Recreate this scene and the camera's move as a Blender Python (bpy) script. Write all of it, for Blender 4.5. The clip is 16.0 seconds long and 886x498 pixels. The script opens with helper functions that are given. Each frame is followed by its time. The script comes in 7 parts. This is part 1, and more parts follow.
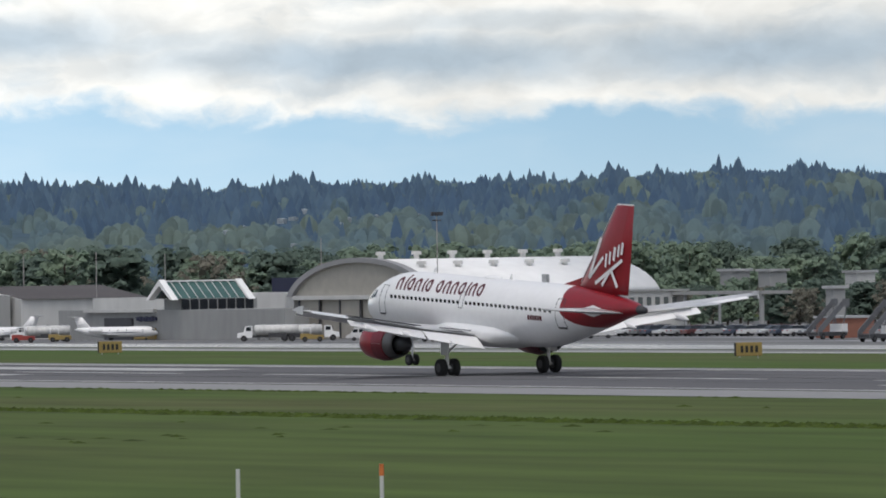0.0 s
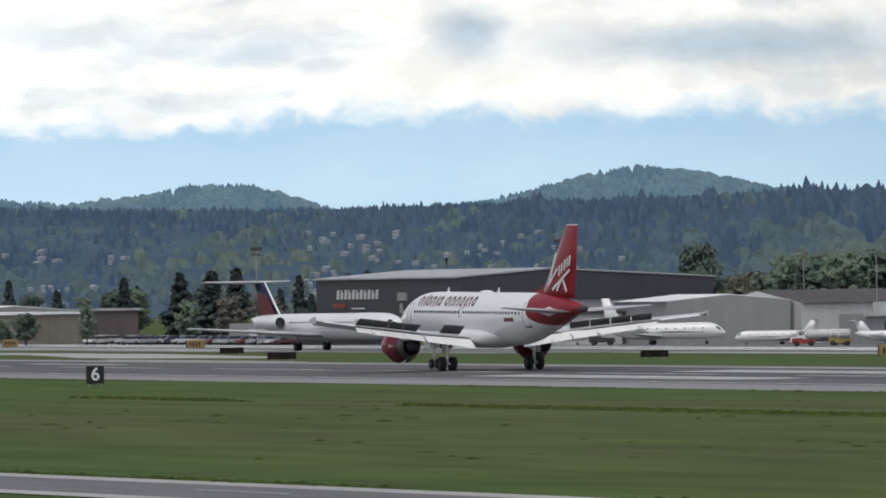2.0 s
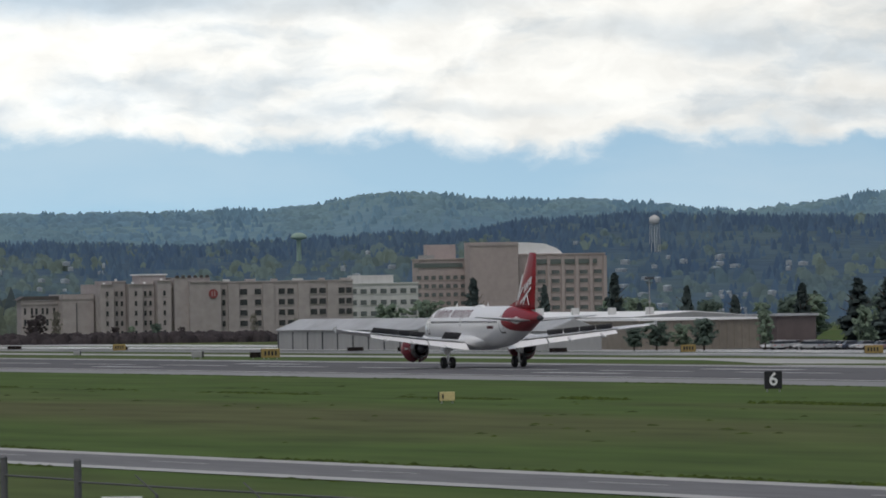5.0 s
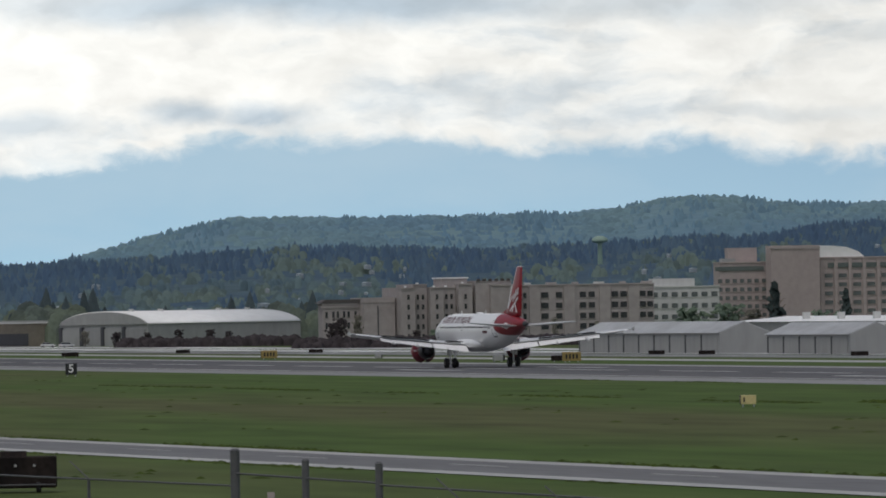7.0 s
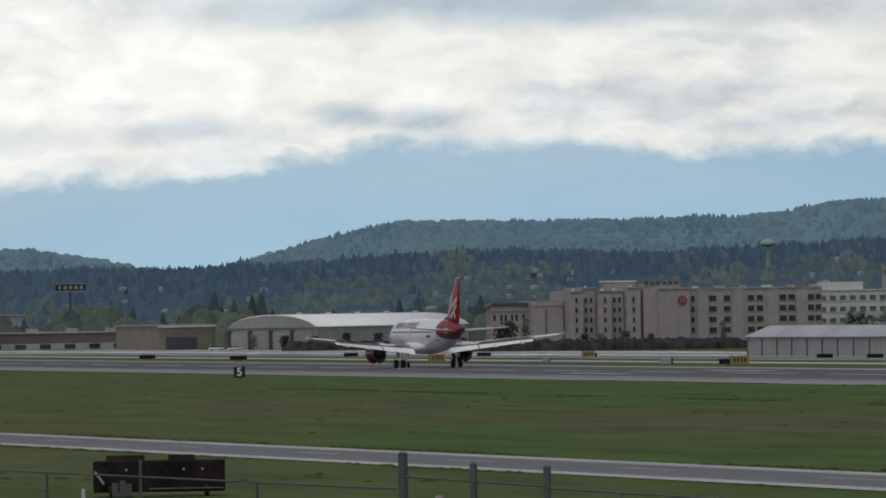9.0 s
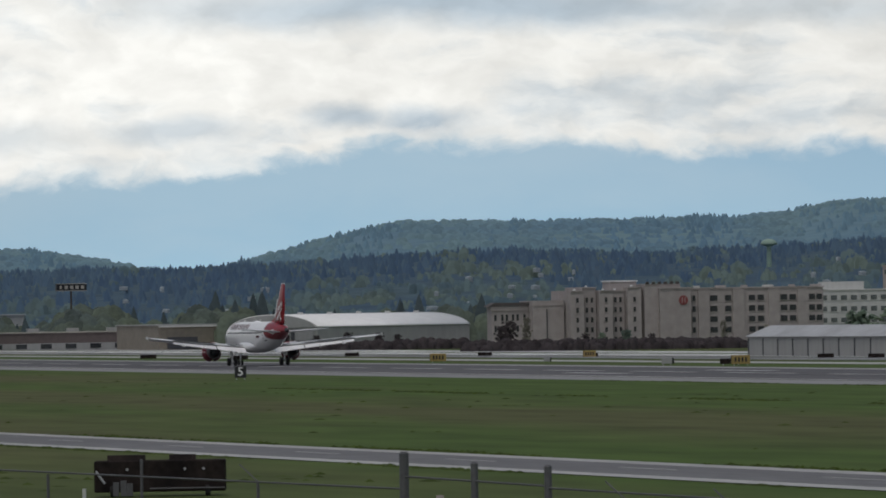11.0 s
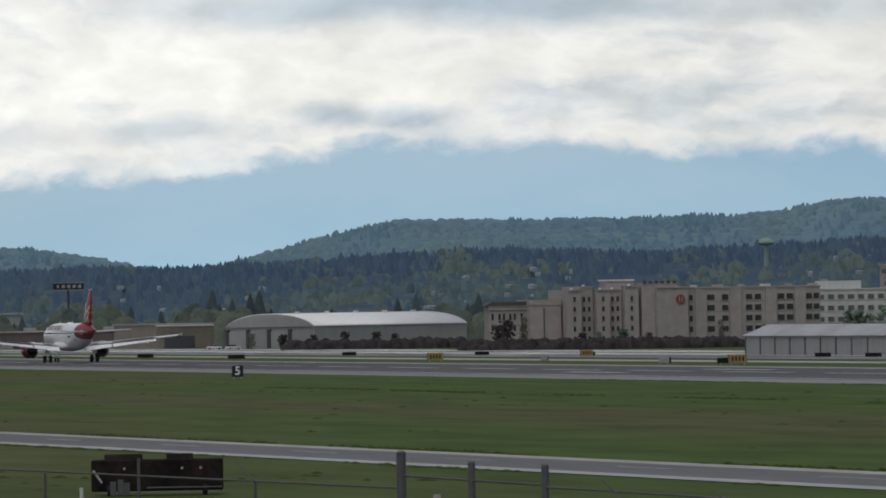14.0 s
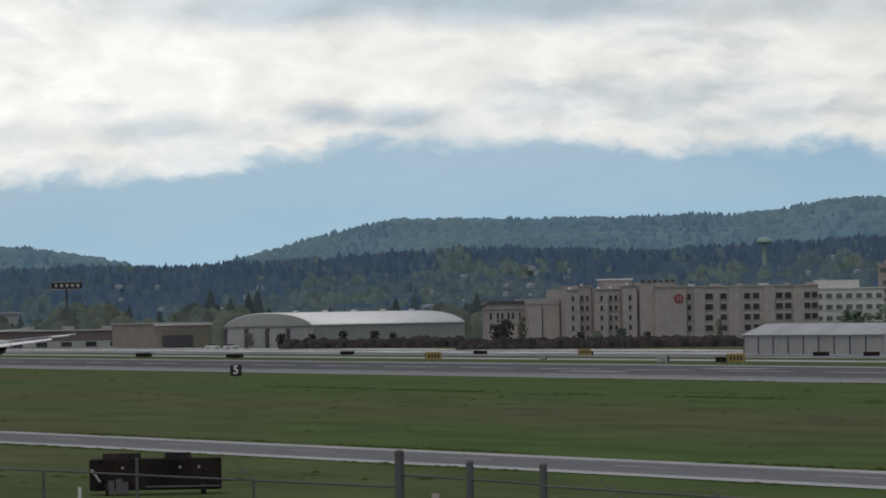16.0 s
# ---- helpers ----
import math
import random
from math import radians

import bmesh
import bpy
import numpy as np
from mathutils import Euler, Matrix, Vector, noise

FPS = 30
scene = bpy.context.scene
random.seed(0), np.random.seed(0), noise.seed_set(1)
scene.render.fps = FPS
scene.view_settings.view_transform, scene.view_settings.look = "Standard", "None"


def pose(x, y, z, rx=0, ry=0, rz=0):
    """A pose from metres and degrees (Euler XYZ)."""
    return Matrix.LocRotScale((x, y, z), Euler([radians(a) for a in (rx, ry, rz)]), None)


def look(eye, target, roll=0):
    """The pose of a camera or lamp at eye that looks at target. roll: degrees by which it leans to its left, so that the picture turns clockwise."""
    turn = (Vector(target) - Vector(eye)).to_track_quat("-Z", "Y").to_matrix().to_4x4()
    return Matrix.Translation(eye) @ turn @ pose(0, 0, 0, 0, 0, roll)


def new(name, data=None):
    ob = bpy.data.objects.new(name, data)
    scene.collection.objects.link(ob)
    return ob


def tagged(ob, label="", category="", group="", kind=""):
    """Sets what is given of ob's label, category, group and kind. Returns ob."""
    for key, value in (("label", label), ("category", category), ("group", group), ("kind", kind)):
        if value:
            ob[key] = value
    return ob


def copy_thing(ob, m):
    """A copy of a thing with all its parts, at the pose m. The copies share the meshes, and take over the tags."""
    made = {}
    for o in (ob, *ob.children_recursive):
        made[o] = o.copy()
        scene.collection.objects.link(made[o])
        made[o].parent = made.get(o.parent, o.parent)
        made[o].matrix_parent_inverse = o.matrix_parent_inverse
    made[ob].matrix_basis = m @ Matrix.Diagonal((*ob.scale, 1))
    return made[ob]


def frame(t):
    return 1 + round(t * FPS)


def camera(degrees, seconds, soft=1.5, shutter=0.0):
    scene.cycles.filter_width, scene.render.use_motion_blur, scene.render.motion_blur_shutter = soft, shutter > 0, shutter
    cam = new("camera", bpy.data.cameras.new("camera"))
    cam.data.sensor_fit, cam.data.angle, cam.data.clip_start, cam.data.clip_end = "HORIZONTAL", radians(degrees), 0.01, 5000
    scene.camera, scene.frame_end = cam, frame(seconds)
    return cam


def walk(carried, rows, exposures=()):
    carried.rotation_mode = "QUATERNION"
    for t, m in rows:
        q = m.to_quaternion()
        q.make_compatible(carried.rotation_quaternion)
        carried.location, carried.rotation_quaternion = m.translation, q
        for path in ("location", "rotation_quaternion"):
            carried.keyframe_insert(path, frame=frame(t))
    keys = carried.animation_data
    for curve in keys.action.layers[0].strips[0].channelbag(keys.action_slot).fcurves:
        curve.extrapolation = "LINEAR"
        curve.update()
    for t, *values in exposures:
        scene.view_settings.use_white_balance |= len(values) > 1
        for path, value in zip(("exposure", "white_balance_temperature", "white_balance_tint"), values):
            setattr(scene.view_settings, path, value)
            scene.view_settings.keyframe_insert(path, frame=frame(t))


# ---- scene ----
# The runway runs along x; the airliner rolls towards -x. The viewpoint is at x = y = 0, 7.18 m above the runway.
EYE_Z = 7.18
CENTRE = 235.3          # the runway's centreline, y
ROLL = 0.966
cam = camera(7.086, 16.0, soft=1.8)
PAN = [
    (0.0, 59.655, 0.126), (0.5, 61.513, 0.160), (1.0, 63.175, 0.198), (1.5, 64.630, 0.230), (2.0, 65.897, 0.259),
    (2.5, 67.036, 0.287), (3.0, 68.098, 0.311), (3.5, 69.018, 0.335), (4.0, 69.832, 0.347), (4.5, 70.607, 0.368),
    (5.0, 71.323, 0.391), (7.5, 74.203, 0.472), (8.0, 74.601, 0.487), (8.5, 74.907, 0.501), (9.0, 75.079, 0.507),
    (11.5, 75.087, 0.505), (12.0, 75.078, 0.505), (12.5, 75.071, 0.504), (13.0, 75.071, 0.498), (13.5, 75.064, 0.498),
    (14.0, 75.064, 0.498), (14.5, 75.064, 0.498), (15.0, 75.057, 0.491), (15.5, 75.057, 0.491), (16.0, 75.050, 0.491),
]
EXPOSURES = [(0.0, 0.0), (1.5, -0.08), (3.5, -0.36), (5.0, -0.45), (7.5, -0.65), (9.0, -0.72), (11.5, -0.75), (16.0, -0.75)]
walk(cam, [(t, pose(0, 0, EYE_Z, 90 + pitch, ROLL, yaw)) for t, yaw, pitch in PAN], EXPOSURES)

# ---- daylight: broken cloud, a veiled afternoon sun high behind the viewpoint ----
SUN_ELEVATION, SUN_BEARING = 66.0, -128.0     # degrees; bearing counted from +y towards -x
world = bpy.data.worlds.new("sky")
world.use_nodes = True
scene.world = world
wn = world.node_tree.nodes
sky_tex = wn.new("ShaderNodeTexSky")
sky_tex.sky_type = 'NISHITA'
sky_tex.sun_disc = False
sky_tex.sun_elevation = radians(SUN_ELEVATION)
sky_tex.sun_rotation = radians(-SUN_BEARING)
sky_tex.air_density, sky_tex.dust_density = 1.0, 3.0
wn["Background"].inputs["Strength"].default_value = 0.140
veil = wn.new("ShaderNodeHueSaturation")       # cloud covers most of the sky, so its light is nearly neutral
veil.inputs["Saturation"].default_value = 0.55
world.node_tree.links.new(sky_tex.outputs["Color"], veil.inputs["Color"])
world.node_tree.links.new(veil.outputs["Color"], wn["Background"].inputs["Color"])
sun_data = bpy.data.lights.new("sun", 'SUN')
sun_data.energy, sun_data.angle, sun_data.color = 0.75, radians(20), (1.0, 0.95, 0.88)
sun = new("sun", sun_data)
sb, se = radians(SUN_BEARING), radians(SUN_ELEVATION)
sun.matrix_world = look((0, 0, 300), (math.sin(sb) * math.cos(se) * 100, -math.cos(sb) * math.cos(se) * 100, 300 - math.sin(se) * 100))


# ---- mesh helpers ----
def link(name, bm, material, parent=None, label="", smooth=False):
    """Links a bmesh as one mesh object."""
    data = bpy.data.meshes.new(name)
    bm.normal_update()
    bm.to_mesh(data)
    bm.free()
    for m in (material if isinstance(material, (list, tuple)) else [material]):
        data.materials.append(m)
    if smooth:
        for p in data.polygons:
            p.use_smooth = True
    ob = new(name, data)
    if parent is not None:
        ob.parent = parent
    if label:
        ob["label"] = label
    return ob


def part(name, bm, material, parent, label="", smooth=False):
    return link(name, bm, material, parent, label, smooth)


def share(name, data, parent, m):
    """One more object on the same mesh."""
    ob = new(name, data)
    ob.parent = parent
    ob.matrix_basis = m
    return ob


def empty(name, m, label, category, group="", kind=""):
    ob = new(name)
    ob.matrix_basis = m
    return tagged(ob, label, category, group, kind)


def box(bm, cx, cy, cz, sx, sy, sz, rz=0.0, mi=0, m=None):
    c, s = math.cos(radians(rz)), math.sin(radians(rz))
    vs = []
    for dz in (-.5, .5):
        for dx, dy in ((-.5, -.5), (.5, -.5), (.5, .5), (-.5, .5)):
            x, y = dx * sx, dy * sy
            p = Vector((cx + c * x - s * y, cy + s * x + c * y, cz + dz * sz))
            vs.append(bm.verts.new(m @ p if m else p))
    for f in ((3, 2, 1, 0), (4, 5, 6, 7), (0, 1, 5, 4), (1, 2, 6, 5), (2, 3, 7, 6), (3, 0, 4, 7)):
        face = bm.faces.new([vs[i] for i in f])
        face.material_index = mi
    return vs


def boxes(*rows):
    bm = bmesh.new()
    for r in rows:
        box(bm, *r)
    return bm


def rod(bm, a, b, ra, rb=None, n=8, caps=True):
    """A tapered round bar from a to b."""
    a, b = Vector(a), Vector(b)
    rb = ra if rb is None else rb
    d = (b - a).normalized()
    u = d.orthogonal().normalized()
    w = d.cross(u)
    rings = []
    for p, r in ((a, ra), (b, rb)):
        rings.append([bm.verts.new(p + (u * math.cos(k * math.tau / n) + w * math.sin(k * math.tau / n)) * r) for k in range(n)])
    for k in range(n):
        bm.faces.new((rings[0][k], rings[0][(k + 1) % n], rings[1][(k + 1) % n], rings[1][k]))
    if caps:
        bm.faces.new(rings[0][::-1])
        bm.faces.new(rings[1])


def rods(*rows):
    bm = bmesh.new()
    for r in rows:
        rod(bm, *r)
    return bm


def loft(bm, rings, closed=True, caps=True, mi=0):
    """Skins a row of equal rings of points."""
    vs = [[bm.verts.new(p) for p in ring] for ring in rings]
    n = len(vs[0])
    for a, b in zip(vs, vs[1:]):
        for k in range(n if closed else n - 1):
            face = bm.faces.new((a[k], a[(k + 1) % n], b[(k + 1) % n], b[k]))
            face.material_index = mi
    if caps:
        bm.faces.new(vs[0][::-1]).material_index = mi
        bm.faces.new(vs[-1]).material_index = mi
    return vs


def prism(bm, outline, y0, y1, m=None, mi=0):
    """An outline in x and z, pulled from y0 to y1."""
    vs = []
    for y in (y0, y1):
        ring = []
        for x, z in outline:
            p = Vector((x, y, z))
            ring.append(bm.verts.new(m @ p if m else p))
        vs.append(ring)
    n = len(outline)
    fs = [bm.faces.new(vs[0]), bm.faces.new(vs[1][::-1])]
    for k in range(n):
        fs.append(bm.faces.new((vs[0][k], vs[1][k], vs[1][(k + 1) % n], vs[0][(k + 1) % n])))
    for face in fs:
        face.material_index = mi
    bmesh.ops.recalc_face_normals(bm, faces=fs)


def plan(bearing, distance):
    """A place on the plan from the viewpoint: degrees from +y towards -x, and metres."""
    b = radians(bearing)
    return -math.sin(b) * distance, math.cos(b) * distance


def land(y):
    """The height of the ground: flat along the runway, falling gently to the aprons beyond it."""
    for (a, za), (b, zb) in ((((262, 0.0), (350, -1.4))), ((350, -1.4), (480, -3.0)), ((480, -3.0), (560, -3.2))):
        if a <= y < b:
            return za + (zb - za) * (y - a) / (b - a)
    return 0.0 if y < 262 else -3.2


# ---- materials ----
def material(name, colour, rough=0.6, spread=0.12, scale=0.5, fine=6.0, metal=0.0, bump=0.0, second=None, mix=0.5, stretch=(1, 1, 1), coat=0.0, spec=0.5, island=0.0, thin=0.0):
    """A surface with its base colour varied at two scales; second is a colour that shows in patches."""
    m = bpy.data.materials.new(name)
    m.use_nodes = True
    nt = m.node_tree
    n, l = nt.nodes, nt.links
    b = n["Principled BSDF"]
    b.inputs["Roughness"].default_value = rough
    b.inputs["Metallic"].default_value = metal
    b.inputs["Coat Weight"].default_value = coat
    b.inputs["Specular IOR Level"].default_value = spec
    tc = n.new("ShaderNodeTexCoord")
    mp = n.new("ShaderNodeMapping")
    mp.inputs["Scale"].default_value = stretch
    l.new(tc.outputs["Object"], mp.inputs["Vector"])
    big, small = n.new("ShaderNodeTexNoise"), n.new("ShaderNodeTexNoise")
    big.inputs["Scale"].default_value, small.inputs["Scale"].default_value = scale, fine
    big.inputs["Detail"].default_value, small.inputs["Detail"].default_value = 5, 4
    for t in (big, small):
        l.new(mp.outputs["Vector"], t.inputs["Vector"])
    ramp = n.new("ShaderNodeMapRange")
    ramp.inputs["From Min"].default_value, ramp.inputs["From Max"].default_value = mix - 0.12, mix + 0.12
    l.new(big.outputs["Fac"], ramp.inputs["Value"])
    two = n.new("ShaderNodeMix")
    two.data_type = 'RGBA'
    two.inputs["A"].default_value = (*colour, 1)
    two.inputs["B"].default_value = (*(second or tuple(c * (1 - spread) for c in colour)), 1)
    l.new(ramp.outputs["Result"], two.inputs["Factor"])
    vary = n.new("ShaderNodeMapRange")
    vary.inputs["From Min"].default_value, vary.inputs["From Max"].default_value = 0.25, 0.75
    vary.inputs["To Min"].default_value, vary.inputs["To Max"].default_value = 1 - spread, 1 + spread
    l.new(small.outputs["Fac"], vary.inputs["Value"])
    last = vary.outputs["Result"]
    if island:
        geo = n.new("ShaderNodeNewGeometry")
        isl = n.new("ShaderNodeMapRange")
        isl.inputs["To Min"].default_value, isl.inputs["To Max"].default_value = 1 - island, 1 + island
        l.new(geo.outputs["Random Per Island"], isl.inputs["Value"])
        mul = n.new("ShaderNodeMath")
        mul.operation = 'MULTIPLY'
        l.new(last, mul.inputs[0])
        l.new(isl.outputs["Result"], mul.inputs[1])
        last = mul.outputs[0]
    hsv = n.new("ShaderNodeHueSaturation")
    l.new(two.outputs["Result"], hsv.inputs["Color"])
    l.new(last, hsv.inputs["Value"])
    l.new(hsv.outputs["Color"], b.inputs["Base Color"])
    if thin:
        tr = n.new("ShaderNodeBsdfTranslucent")
        l.new(hsv.outputs["Color"], tr.inputs["Color"])
        mx = n.new("ShaderNodeMixShader")
        mx.inputs[0].default_value = thin
        l.new(b.outputs[0], mx.inputs[1])
        l.new(tr.outputs[0], mx.inputs[2])
        l.new(mx.outputs[0], n["Material Output"].inputs["Surface"])
    if bump:
        bp = n.new("ShaderNodeBump")
        bp.inputs["Strength"].default_value, bp.inputs["Distance"].default_value = 1.0, bump
        l.new(small.outputs["Fac"], bp.inputs["Height"])
        l.new(bp.outputs["Normal"], b.inputs["Normal"])
    return m


def glowing(name, colour, strength):
    m = bpy.data.materials.new(name)
    m.use_nodes = True
    b = m.node_tree.nodes["Principled BSDF"]
    b.inputs["Base Color"].default_value = (*colour, 1)
    b.inputs["Emission Color"].default_value = (*colour, 1)
    b.inputs["Emission Strength"].default_value = strength
    return m


M_GRASS = material("grass", (0.064, 0.104, 0.024), 0.95, 0.30, 0.05, 0.5, second=(0.098, 0.092, 0.044), mix=0.60, spec=0.1, stretch=(0.1, 0.4, 1))


def dry_strip(m, middle, half, ragged):
    """Adds a long dry brownish stretch with a ragged edge that runs along x."""
    n, l = m.node_tree.nodes, m.node_tree.links
    two = [k for k in n if k.bl_idname == "ShaderNodeMix"][0]
    big = [k for k in n if k.bl_idname == "ShaderNodeTexNoise"][0]
    patch = two.inputs["Factor"].links[0].from_socket
    tc = [k for k in n if k.bl_idname == "ShaderNodeTexCoord"][0]
    sep = n.new("ShaderNodeSeparateXYZ")
    l.new(tc.outputs["Object"], sep.inputs[0])

    def calc(op, a, b):
        k = n.new("ShaderNodeMath")
        k.operation = op
        for i, v in enumerate((a, b)):
            if isinstance(v, (int, float)):
                k.inputs[i].default_value = v
            else:
                l.new(v, k.inputs[i])
        return k.outputs[0]

    far = calc('ABSOLUTE', calc('SUBTRACT', sep.outputs["Y"], middle), 0.0)
    rough = calc('ADD', far, calc('MULTIPLY', calc('SUBTRACT', big.outputs["Fac"], 0.5), ragged))
    fall = n.new("ShaderNodeMapRange")
    fall.inputs["From Min"].default_value, fall.inputs["From Max"].default_value = half * 0.3, half * 1.3
    fall.inputs["To Min"].default_value, fall.inputs["To Max"].default_value = 0.72, 0.0
    l.new(rough, fall.inputs["Value"])
    west = n.new("ShaderNodeMapRange")          # the western grass is fresher
    for key, v in (("From Min", -420.0), ("From Max", -180.0), ("To Min", 1.0), ("To Max", 0.25)):
        west.inputs[key].default_value = v
    l.new(sep.outputs["X"], west.inputs["Value"])
    verge = n.new("ShaderNodeMapRange")         # paler rough grass on the near side of the service road
    for key, v in (("From Min", 86.0), ("From Max", 78.0), ("To Min", 0.0), ("To Max", 1.0)):
        verge.inputs[key].default_value = v
    l.new(sep.outputs["Y"], verge.inputs["Value"])
    rough_side = calc('MULTIPLY', verge.outputs["Result"], calc('MULTIPLY', big.outputs["Fac"], 1.3))
    patch = calc('MAXIMUM', patch, rough_side)
    l.new(calc('MULTIPLY', calc('MAXIMUM', patch, fall.outputs["Result"]), west.outputs["Result"]), two.inputs["Factor"])


dry_strip(M_GRASS, 132.0, 14.0, 70.0)
M_ASPHALT = material("runway_asphalt", (0.112, 0.112, 0.119), 0.9, 0.12, 0.03, 0.8, second=(0.135, 0.135, 0.14), stretch=(0.12, 0.6, 1), spec=0.12)
M_SHOULDER = material("shoulder_asphalt", (0.27, 0.27, 0.272), 0.85, 0.1, 0.05, 0.7, stretch=(0.2, 1, 1), spec=0.25)
M_CONCRETE = material("apron_concrete", (0.36, 0.36, 0.35), 0.35, 0.12, 0.03, 0.6, stretch=(0.4, 1, 1), spec=0.5)
M_ROAD = material("road_asphalt", (0.155, 0.155, 0.16), 0.8, 0.15, 0.05, 1.0, stretch=(0.2, 1, 1), spec=0.3)
M_PAINT_W = material("white_marking", (0.50, 0.50, 0.485), 0.6, 0.2, 0.3, 3.0, second=(0.32, 0.32, 0.32))
M_RUBBER_MARK = material("rubber_streak", (0.09, 0.09, 0.095), 0.8, 0.2, 0.1, 1.0, stretch=(0.05, 1, 1))
M_WHITE = material("white_aircraft_paint", (0.86, 0.86, 0.86), 0.28, 0.03, 0.15, 2.0, coat=0.3)
M_RED = material("red_aircraft_paint", (0.250, 0.010, 0.018), 0.35, 0.06, 0.2, 2.0, coat=0.1)
M_MAROON = material("maroon_lettering", (0.085, 0.010, 0.018), 0.6, 0.05)
M_GREY_WING = material("grey_wing_paint", (0.55, 0.56, 0.57), 0.35, 0.06, 0.4, 3.0)
M_DARK_PANEL = material("dark_grey_panel", (0.05, 0.05, 0.055), 0.5, 0.15)
M_BARE = material("bare_aluminium", (0.62, 0.62, 0.63), 0.3, 0.08, metal=0.9)
M_GLASS = material("dark_glazing", (0.018, 0.022, 0.028), 0.08, 0.2, 0.8, 3.0)
M_TYRE = material("tyre_rubber", (0.018, 0.018, 0.019), 0.85, 0.2)
M_STEEL = material("galvanised_steel", (0.42, 0.43, 0.44), 0.5, 0.1, metal=0.5)
M_BLACK = material("black_sign_board", (0.012, 0.012, 0.016), 0.5, 0.2)
M_YELLOW = material("yellow_sign_board", (0.32, 0.23, 0.075), 0.5, 0.1)
M_OCHRE = material("dull_ochre_paint", (0.24, 0.18, 0.06), 0.6, 0.2)
M_SIGN_WHITE = material("white_sign_face", (0.8, 0.8, 0.8), 0.5, 0.03)
M_SLEEVE = material("heat_stained_metal", (0.16, 0.155, 0.155), 0.4, 0.12, metal=0.6)
# Aerial haze over the ridge is put into these blue-tinted foliage colours.
M_CONIFER = material("hazed_conifer_foliage", (0.063, 0.106, 0.168), 0.9, 0.08, 0.02, 0.3, second=(0.082, 0.130, 0.182), island=0.12, spec=0.05)
M_BROADLEAF = material("hazed_broadleaf_foliage", (0.128, 0.172, 0.156), 0.9, 0.10, 0.010, 0.3, second=(0.090, 0.140, 0.170), mix=0.50, island=0.2, spec=0.05)
# Next three leaf colours are lightened beyond real foliage to hold the haze.
M_DARK_LEAF = material("hazed_dark_evergreen", (0.152, 0.208, 0.172), 0.9, 0.2, 0.4, 3.0, island=0.15, spec=0.05, thin=0.4)
M_SPRING_LEAF = material("hazed_spring_foliage", (0.240, 0.312, 0.222), 0.9, 0.15, 0.9, 3.0, second=(0.195, 0.268, 0.215), island=0.15, spec=0.05, thin=0.4)
M_BROWN_LEAF = material("hazed_budding_foliage", (0.235, 0.230, 0.190), 0.9, 0.2, 0.3, 3.0, island=0.15, spec=0.05, thin=0.4)
M_BARK = material("bark", (0.09, 0.07, 0.055), 0.9, 0.2, 1.0, 8.0)
# Hill floors and far trees: bluer and paler with distance, haze mixed into the colour.
M_HILL = material("hazed_woodland_floor", (0.062, 0.102, 0.146), 0.95, 0.2, 0.01, 0.1, second=(0.084, 0.128, 0.150), spec=0.05)
M_FARHILL = material("hazed_far_hillside", (0.122, 0.208, 0.280), 0.95, 0.1, 0.005, 0.08, second=(0.150, 0.238, 0.270), spec=0.05)
M_FARTREE = material("hazed_far_crowns", (0.130, 0.218, 0.288), 0.95, 0.1, 0.006, 0.3, second=(0.158, 0.248, 0.282), island=0.12, spec=0.05)
M_FARSPIRE = material("hazed_far_conifers", (0.114, 0.198, 0.272), 0.95, 0.1, 0.006, 0.3, second=(0.128, 0.216, 0.275), island=0.12, spec=0.05)
M_TRAILER = material("sooty_black_paint", (0.014, 0.012, 0.012), 0.95, 0.3, 0.8, 4.0, second=(0.028, 0.022, 0.02), spec=0.08)
M_WALL_WHITE = material("white_metal_cladding", (0.58, 0.58, 0.565), 0.6, 0.08, 0.1, 0.7, stretch=(1, 1, 0.25))
M_WALL_PALE = material("pale_grey_wall", (0.33, 0.335, 0.33), 0.7, 0.08, 0.1, 0.7, stretch=(1, 1, 0.3))
M_WALL_DARK = material("charcoal_metal_cladding", (0.060, 0.062, 0.072), 0.55, 0.1, 0.1, 0.8, stretch=(1, 1, 0.25))
M_WALL_TAN = material("tan_rendered_wall", (0.385, 0.350, 0.340), 0.85, 0.12, 0.05, 0.5, second=(0.345, 0.312, 0.302))
M_WALL_BEIGE = material("beige_panel", (0.40, 0.38, 0.335), 0.7, 0.08, 0.1, 0.7)
M_WALL_PINK = material("pinkish_brown_wall", (0.43, 0.365, 0.350), 0.8, 0.08, 0.06, 0.6)
M_ROOF_WHITE = material("white_membrane_roof", (0.88, 0.88, 0.87), 0.5, 0.05, 0.08, 0.5)
M_ROOF_GREY = material("grey_metal_roof", (0.43, 0.44, 0.45), 0.5, 0.14, 0.1, 0.7, second=(0.34, 0.345, 0.35), mix=0.55)
M_ROOF_DARK = material("dark_brown_roof", (0.085, 0.075, 0.072), 0.7, 0.12, 0.1, 0.7)
M_GREEN_GLASS = material("green_glazing", (0.055, 0.125, 0.115), 0.25, 0.12, 0.4, 2.0)
M_RUST = material("red_painted_metal", (0.33, 0.05, 0.04), 0.5, 0.15)
M_ORANGE = material("orange_painted_metal", (0.62, 0.17, 0.04), 0.5, 0.15)
M_NAVY = material("navy_aircraft_paint", (0.02, 0.024, 0.065), 0.35, 0.06)
M_CARS = [material("car_paint_" + n, c, 0.3, 0.05, coat=0.5) for n, c in (("white", (.62, .62, .62)), ("silver", (.36, .37, .38)), ("black", (.035, .035, .038)), ("blue", (.055, .07, .105)), ("maroon", (.13, .05, .05)), ("grey", (.16, .165, .17)))]
